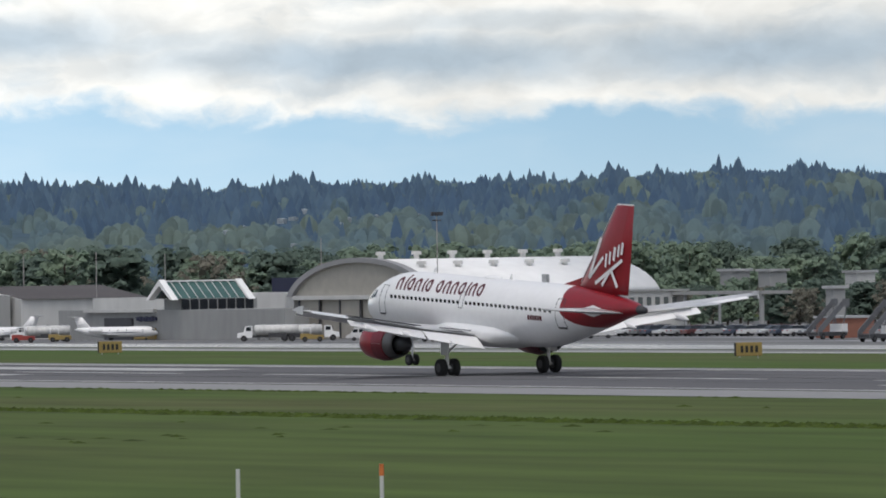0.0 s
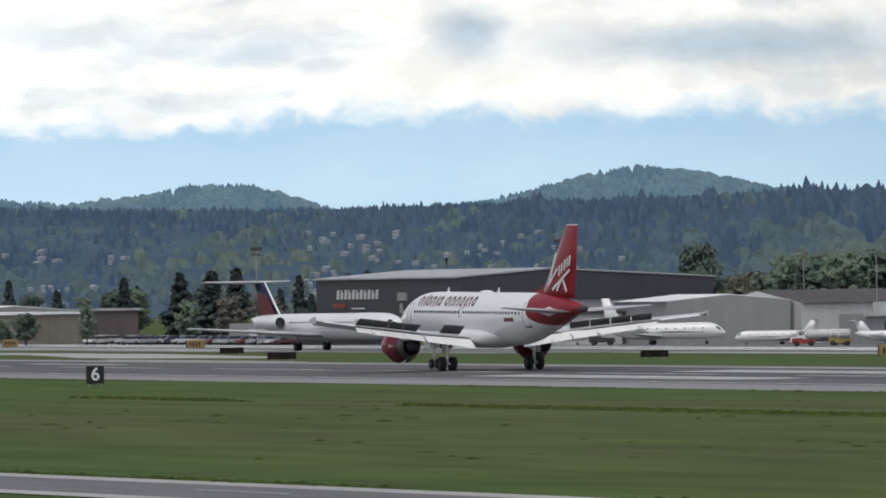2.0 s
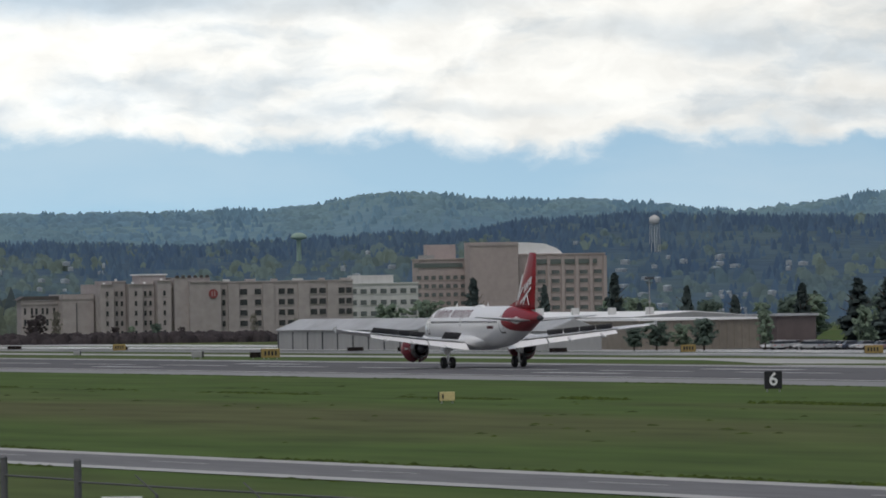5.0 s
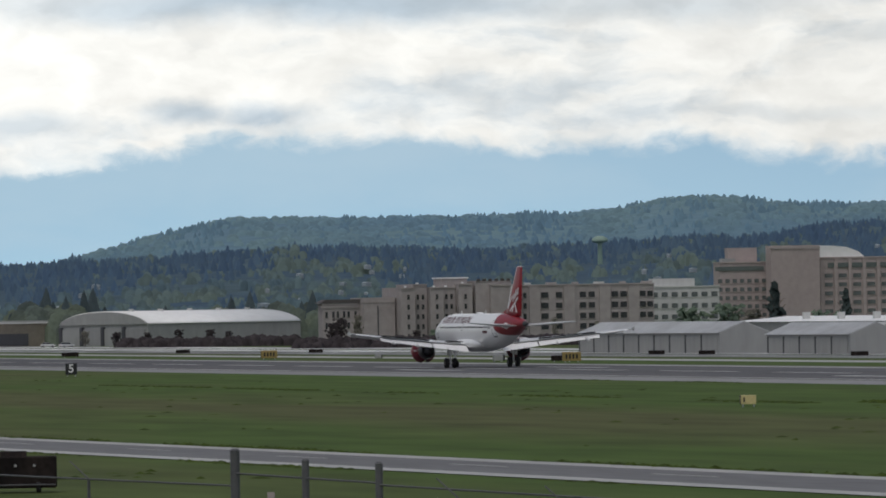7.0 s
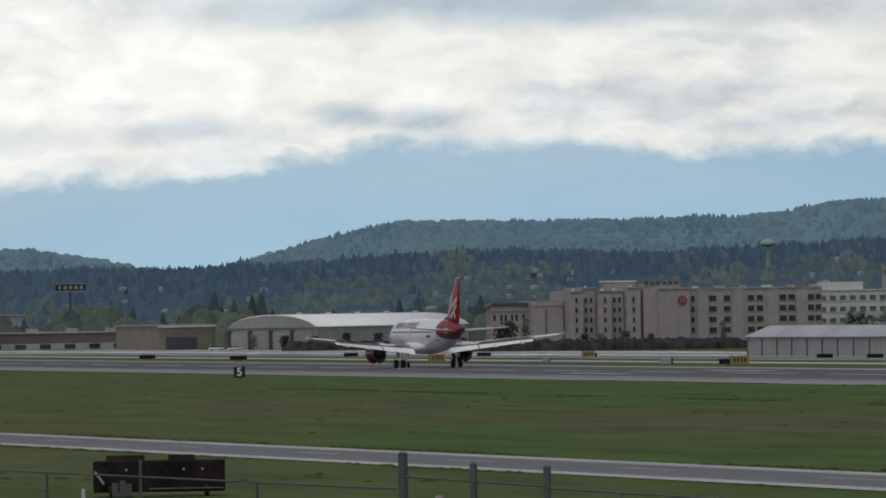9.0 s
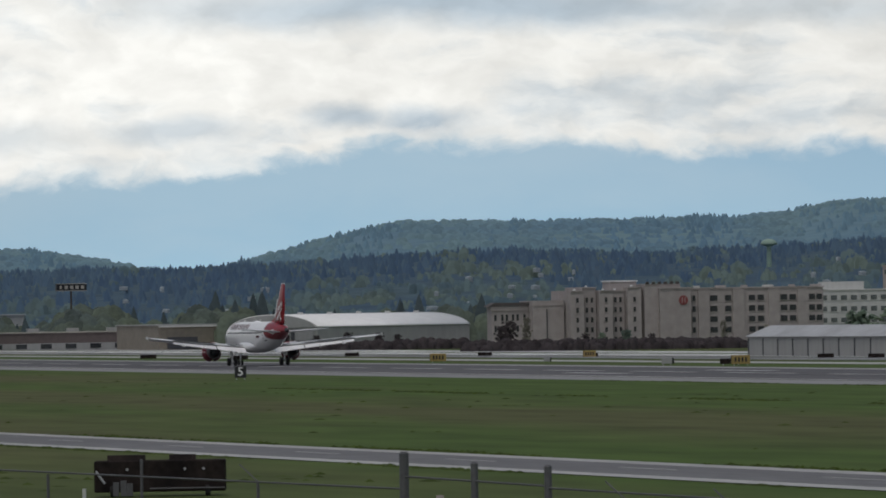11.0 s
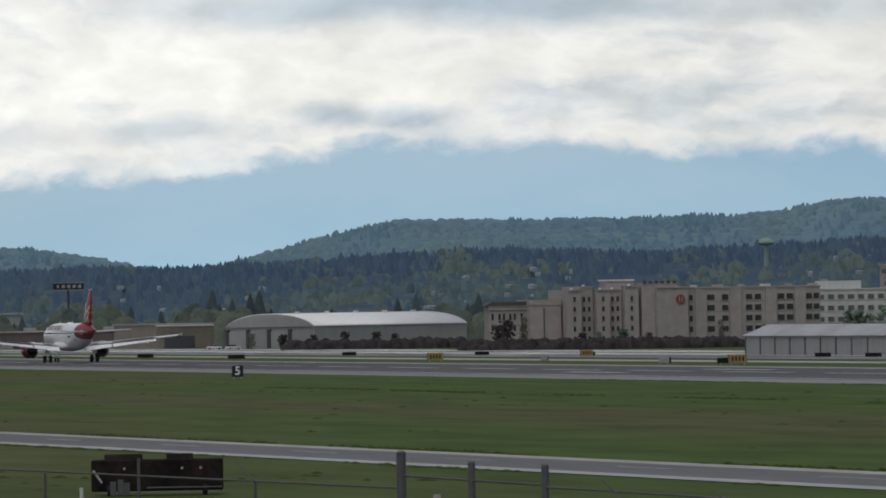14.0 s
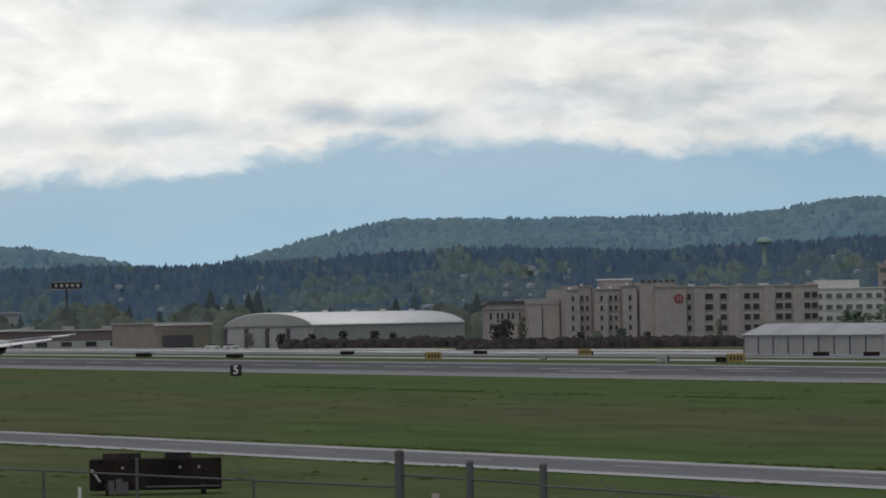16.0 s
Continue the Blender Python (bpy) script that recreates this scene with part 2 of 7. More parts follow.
M_LAMP = glowing("lit_lamp", (1.0, 0.90, 0.78), 4.0)
M_TAXI = material("taxiway_asphalt", (0.15, 0.15, 0.15), 0.6, 0.14, 0.03, 0.6, stretch=(0.2, 1, 1), spec=0.4)
M_TUFT = material("rough_grass", (0.055, 0.08, 0.016), 0.95, 0.2, 0.3, 3.0, island=0.3, spec=0.1)
M_FENCE = material("weathered_fence_steel", (0.10, 0.10, 0.105), 0.6, 0.15)
# House wall and roof greys take the slope's blue haze in their colour.
M_HOUSE = material("hazed_house_wall", (0.40, 0.45, 0.48), 0.8, 0.3, 0.02, 0.3)
M_HOUSE_ROOF = material("hazed_house_roof", (0.58, 0.64, 0.68), 0.7, 0.3, 0.02, 0.3)
# Pane base colour is lifted to grey in place of a reflected sky.
M_PANE = material("reflection_toned_glazing", (0.15, 0.17, 0.17), 0.25, 0.25, 0.3, 2.0)
M_PANE_DARK = material("dark_hotel_glazing", (0.045, 0.05, 0.055), 0.25, 0.3, 0.3, 2.0)
M_DISC = material("dull_red_disc", (0.24, 0.05, 0.05), 0.6, 0.15)
M_DOOR_GREY = material("grey_hangar_door", (0.33, 0.33, 0.32), 0.6, 0.1, 0.1, 0.7, stretch=(1, 1, 0.3))
M_WALL_BROWN = material("reddish_brown_wall", (0.14, 0.112, 0.108), 0.8, 0.12, 0.06, 0.6)
M_BAND = material("dull_green_glazing", (0.13, 0.155, 0.15), 0.3, 0.12, 0.4, 2.0)
M_MAST = material("weathered_mast_paint", (0.38, 0.36, 0.35), 0.6, 0.15, 0.3, 2.0)
M_TANK = material("dirty_white_tank", (0.60, 0.60, 0.58), 0.35, 0.15, 0.4, 2.0, second=(0.42, 0.41, 0.40), mix=0.58, stretch=(1, 1, 0.4))
M_BELT_LEAF = material("mixed_belt_foliage", (0.108, 0.132, 0.098), 0.9, 0.2, 0.05, 0.8, second=(0.078, 0.100, 0.094), island=0.25, spec=0.05)
M_BELT_CONIFER = material("belt_conifer_foliage", (0.050, 0.068, 0.074), 0.9, 0.15, 0.05, 0.8, island=0.2, spec=0.05)
M_PLUM_LEAF = material("purple_foliage", (0.070, 0.061, 0.064), 0.9, 0.2, 0.4, 3.0, island=0.2, spec=0.05, thin=0.2)
M_DOOR_DULL = material("dull_grey_door", (0.30, 0.30, 0.305), 0.65, 0.08, 0.1, 0.7, stretch=(1, 1, 0.3))
M_ROAD_EDGE = material("worn_pale_asphalt", (0.42, 0.42, 0.41), 0.8, 0.15, 0.05, 0.7, stretch=(0.2, 1, 1), spec=0.25)
M_WALL_RIBBED = material("brown_ribbed_cladding", (0.25, 0.22, 0.18), 0.7, 0.12, 0.1, 0.7)
M_DARK_RED = material("dark_red_tail_and_shaded_door", (0.15, 0.016, 0.026), 0.4, 0.1, 0.3, 2.0)
M_SHED = material("brick_red_shed_wall", (0.30, 0.13, 0.09), 0.8, 0.15)
M_STAIR = material("grey_stair_paint", (0.16, 0.165, 0.175), 0.55, 0.15, 0.4, 3.0)
M_DASH = material("worn_road_dash", (0.40, 0.40, 0.39), 0.7, 0.2, 0.3, 3.0)
M_COLUMN_LEAF = material("columnar_evergreen_foliage", (0.070, 0.094, 0.092), 0.9, 0.2, 0.4, 3.0, island=0.2, spec=0.05, thin=0.15)


def wetted(m, damp, dry, low=0.42, high=0.58):
    """Rain lies on it in long uneven patches: smooth where damp, rough where dry."""
    n, l = m.node_tree.nodes, m.node_tree.links
    mp = n.new("ShaderNodeMapping")
    mp.inputs["Scale"].default_value = (0.012, 0.11, 1)
    l.new([k for k in n if k.bl_idname == "ShaderNodeTexCoord"][0].outputs["Object"], mp.inputs[0])
    t = n.new("ShaderNodeTexNoise")
    t.inputs["Scale"].default_value, t.inputs["Detail"].default_value = 1.0, 6
    l.new(mp.outputs[0], t.inputs["Vector"])
    k = n.new("ShaderNodeMapRange")
    for key, v in (("From Min", low), ("From Max", high), ("To Min", damp), ("To Max", dry)):
        k.inputs[key].default_value = v
    l.new(t.outputs["Fac"], k.inputs["Value"])
    l.new(k.outputs["Result"], n["Principled BSDF"].inputs["Roughness"])


wetted(M_CONCRETE, 0.20, 0.75)
wetted(M_TAXI, 0.28, 0.8, 0.36, 0.56)


# ---- ground and pavements ----
def sheet(name, xs, ys, lift, mat, label, category):
    bm = bmesh.new()
    rows = [[bm.verts.new((x, y, land(y) + lift)) for x in xs] for y in ys]
    for a, b in zip(rows, rows[1:]):
        for k in range(len(xs) - 1):
            bm.faces.new((a[k], a[k + 1], b[k + 1], b[k]))
    return tagged(link(name, bm, mat), label, category, kind="structure")


GROUND_YS = [-1500, 0, 60, 120, 200, 262, 350, 420, 480, 560, 800, 1500, 3000, 4900]
sheet("ground", [-4900 + 350 * k for k in range(21)], GROUND_YS, 0.0, M_GRASS, "short green airfield grass with dry brownish stretches", "grass")
NEAR_EDGE, FAR_EDGE = 201.5, 255.0
LONG = [-2600, -2000, -1400, -800, -200, 600]
sheet("pavement", LONG, [NEAR_EDGE, 212.0], 0.03, M_SHOULDER, "pale grey paved runway shoulder beside the grass", "pavement")
sheet("pavement", LONG, [250.6, FAR_EDGE], 0.03, M_SHOULDER, "pale grey paved far runway shoulder", "pavement")
sheet("runway", LONG, [212.0, 250.6], 0.05, M_ASPHALT, "grey asphalt runway with darker rubber streaks", "runway")
ROAD = pose(-300, 90.6, 0, 0, 0, 2.55)       # the service road's middle line, a little askew to the runway


def road_strip(name, x0, x1, y0, y1, lift, mat, label, category):
    """A long flat strip in the road's own space."""
    bm = bmesh.new()
    cuts = [x0 + (x1 - x0) * k / 12 for k in range(13)]
    rows = [[bm.verts.new(ROAD @ Vector((x, y, lift))) for x in cuts] for y in (y0, y1)]
    for k in range(12):
        bm.faces.new((rows[0][k], rows[0][k + 1], rows[1][k + 1], rows[1][k]))
    return tagged(link(name, bm, mat), label, category, kind="structure")


road_strip("road", -1500, 900, -5.3, 5.3, 0.03, M_ROAD, "grey asphalt service road through the grass", "road")
bm = bmesh.new()        # the exit taxiway runs beside the runway and bends to meet it
rim = [[bm.verts.new((x, y, land(y) + 0.03)) for x, y in side] for side in (((-2600, 288), (-1400, 288), (-760, 288), (-700, 270), (-650, FAR_EDGE)), ((-2600, 312), (-1400, 312), (-780, 312), (-690, 290), (-600, FAR_EDGE)))]
for k in range(4):
    bm.faces.new((rim[0][k], rim[0][k + 1], rim[1][k + 1], rim[1][k]))
tagged(link("pavement", bm, M_ROAD_EDGE), "pale concrete exit taxiway between the grass verges", "taxiway", kind="structure")
sheet("pavement", [-2600, -2000, -1400, -760], [346, 350, 370, 388], 0.03, M_TAXI, "worn grey asphalt parallel taxiway", "taxiway")
sheet("pavement", [-760, -200, 600], [361, 372], 0.03, M_ROAD_EDGE, "pale worn edge of the parallel taxiway", "taxiway")
sheet("pavement", [-760, -200, 600], [372, 380, 388], 0.03, M_TAXI, "worn grey asphalt parallel taxiway", "taxiway")
sheet("pavement", LONG, [394, 420, 437], 0.03, M_CONCRETE, "damp pale concrete along the apron edge", "apron")
sheet("pavement", [-1240, -800, -200, 600], [437, 480, 560, 700], 0.03, M_TAXI, "grey apron before the hangars", "apron")
sheet("pavement", [-2600, -1900, -1240], [452, 470, 490], 0.03, M_CONCRETE, "damp pale concrete taxiway by the far hangars", "taxiway")

# painted lines
for y, w in ((213.2, 0.9), (249.6, 0.9)):
    tagged(link("trim", boxes((-1000, y, 0.06, 3200, w, 0.02)), M_PAINT_W), "white painted runway edge stripe", "marking", kind="structure")
for y0, y1 in ((-5.3, -3.6), (3.5, 5.3)):
    road_strip("trim", -1500, 900, y0, y1, 0.038, M_ROAD_EDGE, "worn pale edge of the service road", "pavement")
marking = None
for k in range(52):
    x = -260 - k * 36.6
    if marking is None:
        marking = tagged(link("runway_centre_dash", boxes((0, 0, 0, 24, 0.9, 0.02)), M_PAINT_W), "white painted centreline dash on the runway", "marking", "runway centreline")
        marking.matrix_basis = pose(x, 231.3, 0.062)
    else:
        copy_thing(marking, pose(x, 231.3, 0.062))
bar = None
for x0, count, L in ((-465, 1, 46), (-620, 1, 23), (-770, 1, 23), (-320, 1, 23)):
    for side in (-1, 1):
        for q in range(count):
            m = pose(x0, 231.3 + side * (8.5 + q * 3.0), 0.062)
            if L > 40:
                tagged(link("aiming_bar", boxes((0, 0, 0, L, 6.0, 0.02)), M_PAINT_W), "broad white aiming bar painted on the runway", "marking", "aiming bars").matrix_basis = m
            elif bar is None:
                bar = tagged(link("touchdown_bar", boxes((0, 0, 0, L, 1.8, 0.02)), M_PAINT_W), "white painted touchdown bar on the runway", "marking", "touchdown bars")
                bar.matrix_basis = m
            else:
                copy_thing(bar, m)
for k in range(26):
    x = -150 - k * 26.0
    if k == 0:
        dash = tagged(link("road_centre_dash", boxes((0, 0, 0, 7.5, 0.22, 0.02)), M_DASH), "worn white dash on the service road", "marking", "service road dashes")
        dash.matrix_basis = ROAD @ pose(x + 300, 0.5, 0.045)
    else:
        copy_thing(dash, ROAD @ pose(x + 300, 0.5, 0.045))
# rubber and sealed seams as dull dark streaks
rng = random.Random(4)
bm = bmesh.new()
for k in range(46):
    x = rng.uniform(-1500, -200)
    y = 231.3 + rng.choice((-4.6, -3.6, 3.6, 4.6, -8, 8)) + rng.uniform(-1.5, 1.5)
    box(bm, x, y, 0.056, rng.uniform(50, 190), rng.uniform(0.25, 0.7), 0.008)
tagged(link("rubber_streaks", bm, M_RUBBER_MARK), "dark tyre rubber streaks on the runway", "marking", kind="stuff")
# rough dark tussocks along the grass edges
def tussocks(name, rows, seed, mat, label):
    r = random.Random(seed)
    bm = bmesh.new()
    for x0, x1, y, dy, n, h in rows:
        for _ in range(n):
            cx = r.uniform(x0, x1)
            cy = y + r.gauss(0, dy) + (math.tan(radians(2.55)) * (cx + 300) if y < 100 else 0.0) + (0.2 if y < 100 else 1.2) * noise.noise((cx * 0.02, y, 0))
            if noise.noise((cx * 0.035, y * 0.3, 2)) < r.uniform(-.1, .25):
                continue
            s, hh, a = r.uniform(0.3, 0.9), h * r.uniform(0.4, 1.2), r.uniform(0, 3.1)
            top = bm.verts.new((cx + r.uniform(-.2, .2), cy, land(cy) + hh))
            base = [bm.verts.new((cx + s * math.cos(a + q * 1.571), cy + s * 0.6 * math.sin(a + q * 1.571), land(cy))) for q in range(4)]
            for q in range(4):
                bm.faces.new((base[q], base[(q + 1) % 4], top))
    return tagged(link(name, bm, mat), label, "grass", kind="stuff")


tussocks("grass_tussocks", [(-620, -150, 96.4, 0.22, 2600, 0.14), (-460, -150, 84.8, 0.22, 900, 0.09), (-470, -190, 168, 0.4, 4200, 0.17), (-700, -470, 164, 0.5, 1400, 0.11), (-700, -200, 201.0, 0.2, 1500, 0.09), (-620, -170, 148, 20, 320, 0.09), (-900, -500, 150, 25, 220, 0.10), (-330, -130, 66, 6, 400, 0.10)], 7, M_TUFT, "rough darker grass tussocks along the verges")


# ---- backdrop of sky and clouds, far behind everything ----
# lower edge of the cloud, in degrees above the horizon, every 0.8 degrees of bearing from 55.6
CLOUD_EDGE = [1.38, 1.29, 1.22, 1.29, 1.28, 1.23, 1.32, 1.29, 1.30, 1.38, 1.42, 1.33, 1.33, 1.41, 1.36, 1.33, 1.33, 1.29, 1.23, 1.26, 1.25, 1.31, 1.30, 1.38, 1.39, 1.31, 1.25, 1.22, 1.15, 1.12]
# duller bluish parts in the cloud: bearing, height, half width, half height, strength
CLOUD_SHADES = [(75.65, 1.64, 0.45, 0.14, 0.75), (75.0, 1.60, 0.60, 0.18, 0.8), (77.0, 1.55, 0.7, 0.16, 0.55), (74.6, 2.55, 3.2, 0.26, 0.85), (67.38, 1.96, 0.6, 0.18, 0.7), (66.88, 1.84, 0.4, 0.12, 0.55),
                (68.9, 2.12, 0.8, 0.2, 0.55), (65.6, 2.07, 0.55, 0.28, 0.85), (63.4, 1.95, 2.0, 0.28, 0.85), (69.4, 2.2, 1.4, 0.16, 0.4), (60.0, 1.74, 3.0, 0.27, 0.9), (57.0, 1.75, 2.6, 0.34, 0.9), (62.0, 1.89, 1.4, 0.16, 0.55),
                (71.3, 1.60, 1.8, 0.09, 0.3), (78.7, 1.5, 1.2, 0.18, 0.4), (73.0, 1.68, 0.7, 0.09, 0.3), (59.0, 2.02, 2.2, 0.14, 0.5), (71.9, 2.5, 1.8, 0.2, 0.5)]


def sky_material():
    m = bpy.data.materials.new("cloudy_sky")
    m.use_nodes = True
    nt = m.node_tree
    n, l = nt.nodes, nt.links
    n.remove(n["Principled BSDF"])
    em = n.new("ShaderNodeEmission")
    l.new(em.outputs[0], n["Material Output"].inputs["Surface"])
    tc = n.new("ShaderNodeTexCoord")
    sep = n.new("ShaderNodeSeparateXYZ")
    l.new(tc.outputs["Object"], sep.inputs[0])

    def calc(op, a, b=None):
        k = n.new("ShaderNodeMath")
        k.operation = op
        for i, v in enumerate((a, b)):
            if v is None:
                continue
            if isinstance(v, (int, float)):
                k.inputs[i].default_value = v
            else:
                l.new(v, k.inputs[i])
        return k.outputs[0]

    def ranged(value, a, b, lo=0.0, hi=1.0, smooth=False):
        k = n.new("ShaderNodeMapRange")
        if smooth:
            k.interpolation_type = 'SMOOTHSTEP'
        for key, v in (("From Min", a), ("From Max", b), ("To Min", lo), ("To Max", hi)):
            k.inputs[key].default_value = v
        l.new(value, k.inputs["Value"])
        return k.outputs["Result"]

    def blend(factor, a, b):
        k = n.new("ShaderNodeMix")
        k.data_type = 'RGBA'
        for key, v in (("Factor", factor), ("A", a), ("B", b)):
            if isinstance(v, tuple):
                k.inputs[key].default_value = (*v, 1)
            else:
                l.new(v, k.inputs[key])
        return k.outputs["Result"]

    def valued(colour, value):
        k = n.new("ShaderNodeHueSaturation")
        l.new(colour, k.inputs["Color"])
        l.new(value, k.inputs["Value"])
        return k.outputs["Color"]

    bearing = calc('MULTIPLY', calc('ARCTAN2', calc('MULTIPLY', sep.outputs["X"], -1.0), sep.outputs["Y"]), 57.29578)     # degrees
    height = calc('MULTIPLY', sep.outputs["Z"], 57.29578 / 4850.0)                         # degrees
    plain = n.new("ShaderNodeCombineXYZ")
    l.new(bearing, plain.inputs[0])
    l.new(height, plain.inputs[1])

    def noise_at(vec, scale, sx, sy, detail, off=0.0, rough=0.5, colour=False):
        mp = n.new("ShaderNodeMapping")
        mp.inputs["Scale"].default_value = (sx, sy, 1)
        mp.inputs["Location"].default_value = (off, off * 0.7, off)
        l.new(vec, mp.inputs[0])
        t = n.new("ShaderNodeTexNoise")
        t.inputs["Scale"].default_value, t.inputs["Detail"].default_value, t.inputs["Roughness"].default_value = scale, detail, rough
        l.new(mp.outputs[0], t.inputs["Vector"])
        return t.outputs["Color" if colour else "Fac"]

    # the wind has drawn the cloud out: everything in it is read at a place pushed about by a coarse and a fine swirl
    last = plain.outputs[0]
    for scale, amount, off in ((1.0, (0.85, 0.34, 0), 3.3), (3.2, (0.16, 0.08, 0), 8.1)):
        swirl = n.new("ShaderNodeVectorMath")
        swirl.operation = 'SUBTRACT'
        l.new(noise_at(plain.outputs[0], scale, 1.0, 1.7, 5, off, 0.55, True), swirl.inputs[0])
        swirl.inputs[1].default_value = (0.5, 0.5, 0.5)
        sized = n.new("ShaderNodeVectorMath")
        sized.operation = 'MULTIPLY'
        l.new(swirl.outputs[0], sized.inputs[0])
        sized.inputs[1].default_value = amount
        both = n.new("ShaderNodeVectorMath")
        both.operation = 'ADD'
        l.new(last, both.inputs[0])
        l.new(sized.outputs[0], both.inputs[1])
        last = both.outputs[0]
    blown = last
    split = n.new("ShaderNodeSeparateXYZ")
    l.new(blown, split.inputs[0])
    edge = n.new("ShaderNodeValToRGB")
    edge.color_ramp.interpolation = 'EASE'
    stops = edge.color_ramp.elements
    while len(stops) < len(CLOUD_EDGE):
        stops.new(0.5)
    for k, e in enumerate(CLOUD_EDGE):
        stops[k].position = k / (len(CLOUD_EDGE) - 1)
        v = (e - 1.0) / 0.6
        stops[k].color = (v, v, v, 1)
    l.new(ranged(split.outputs[0], 55.6, 55.6 + 0.8 * (len(CLOUD_EDGE) - 1)), edge.inputs[0])
    lumps = calc('MULTIPLY', calc('SUBTRACT', noise_at(blown, 2.4, 0.8, 1.3, 6, 3.1, 0.55), 0.5), 0.5)
    over = calc('SUBTRACT', calc('ADD', split.outputs[1], lumps), ranged(edge.outputs[0], 0, 1, 1.0, 1.6))
    cover = ranged(calc('ADD', over, ranged(bearing, 71.0, 75.0, 0.0, -0.03)), -0.07, 0.17, smooth=True)
    # tone inside the cloud
    shade = ranged(noise_at(blown, 1.5, 0.5, 1.5, 6, 9.7, 0.55), 0.46, 0.72, 0.0, 0.55, True)
    for b, h, wb, wh, amount in CLOUD_SHADES:
        mp = n.new("ShaderNodeMapping")
        mp.inputs["Scale"].default_value = (1 / wb, 1 / wh, 0)
        mp.inputs["Location"].default_value = (-b / wb, -h / wh, 0)
        l.new(blown, mp.inputs[0])
        far = n.new("ShaderNodeVectorMath")
        far.operation = 'LENGTH'
        l.new(mp.outputs[0], far.inputs[0])
        shade = calc('MAXIMUM', shade, ranged(far.outputs["Value"], 0.15, 1.25, amount, 0.0, True))
    shade = calc('MULTIPLY', shade, ranged(over, 0.05, 0.24))
    tone = blend(shade, (0.98, 0.975, 0.935), (0.44, 0.55, 0.65))
    puffed = valued(tone, ranged(noise_at(blown, 2.6, 0.75, 1.3, 5, 5.2, 0.5), 0.34, 0.68, 1.06, 0.88))
    # clear air below the cloud, paler where thin cloud hangs in it
    low = blend(ranged(bearing, 68.0, 74.5), (0.55, 0.75, 0.89), (0.43, 0.73, 0.95))
    air = blend(ranged(height, 0.3, 1.35), low, (0.41, 0.625, 0.81))
    hazy = blend(ranged(noise_at(blown, 0.8, 0.5, 1.6, 4, 4.4), 0.42, 0.75, 0.0, 0.35), air, (0.72, 0.83, 0.90))
    veil = calc('MULTIPLY', ranged(over, -0.95, -0.05, smooth=True), ranged(bearing, 70.5, 75.0, 0.0, 0.6))     # thin cloud hangs below the thick
    hazy = blend(veil, hazy, (0.56, 0.76, 0.90))
    clear = valued(hazy, ranged(bearing, 64.5, 79.0, 1.0, 0.70))
    l.new(blend(cover, clear, puffed), em.inputs["Color"])
    l.new(ranged(bearing, 58.0, 77.0, 0.92, 1.62), em.inputs["Strength"])
    return m


bm = bmesh.new()
loft(bm, [[(*plan(44 + k * 1.0, 4850), -100), (*plan(44 + k * 1.0, 4850), 620)] for k in range(50)], closed=False, caps=False)
backdrop = tagged(link("backdrop", bm, sky_material()), "broken white cloud over a pale blue sky", "sky", kind="structure")


# ---- the landing airliner; its own space: x forward, y to its left, z up from the ground under the main wheels ----
NOSE = 16.11


def ring(x, w, zc, hh, n=32):
    return [(x, math.cos(k * math.tau / n) * w, zc + math.sin(k * math.tau / n) * hh) for k in range(n)]


def lerp_table(rows, x):
    for a, b in zip(rows, rows[1:]):
        if a[0] <= x <= b[0]:
            f = (x - a[0]) / (b[0] - a[0])
            return [p + (q - p) * f for p, q in zip(a[1:], b[1:])]
    return rows[-1][1:]


def smooth_table(rows, x):
    """Reads a table with a rounded (cubic) run between its rows."""
    xs = [r[0] for r in rows]
    k = max(0, min(len(rows) - 2, sum(1 for v in xs if v <= x) - 1))
    out = []
    for c in range(1, len(rows[0])):
        def slope(i):
            a, b = max(i - 1, 0), min(i + 1, len(rows) - 1)
            return (rows[b][c] - rows[a][c]) / (xs[b] - xs[a])
        h = xs[k + 1] - xs[k]
        s = (x - xs[k]) / h
        out.append((2 * s**3 - 3 * s * s + 1) * rows[k][c] + (s**3 - 2 * s * s + s) * h * slope(k)
                   + (-2 * s**3 + 3 * s * s) * rows[k + 1][c] + (s**3 - s * s) * h * slope(k + 1))
    return out


LIFT = 0.30             # how far the legs hold the hull above its parked height
HULL = [(s, w, zc + LIFT * (1 - 0.35 * max(0.0, (s - 24) / 9.84)), hh) for s, w, zc, hh in (
        (0.0, 0.04, 3.36, 0.04), (0.25, 0.48, 3.38, 0.44), (0.8, 0.92, 3.44, 0.86), (1.6, 1.32, 3.52, 1.26), (2.8, 1.68, 3.65, 1.66),
        (4.3, 1.91, 3.78, 1.96), (6.0, 1.975, 3.83, 2.07), (14.0, 1.975, 3.83, 2.07), (21.5, 1.975, 3.83, 2.07), (24.0, 1.92, 3.95, 1.95),
        (27.0, 1.62, 4.32, 1.55), (30.0, 1.10, 4.62, 1.0), (32.5, 0.54, 4.82, 0.47), (33.84, 0.23, 4.78, 0.21))]


def hull_side(s, z):
    """Half width of the hull at s metres from the nose and height z."""
    w, zc, hh = smooth_table(HULL, s)
    f = max(0.0, 1 - ((z - zc) / hh) ** 2)
    return w * math.sqrt(f)


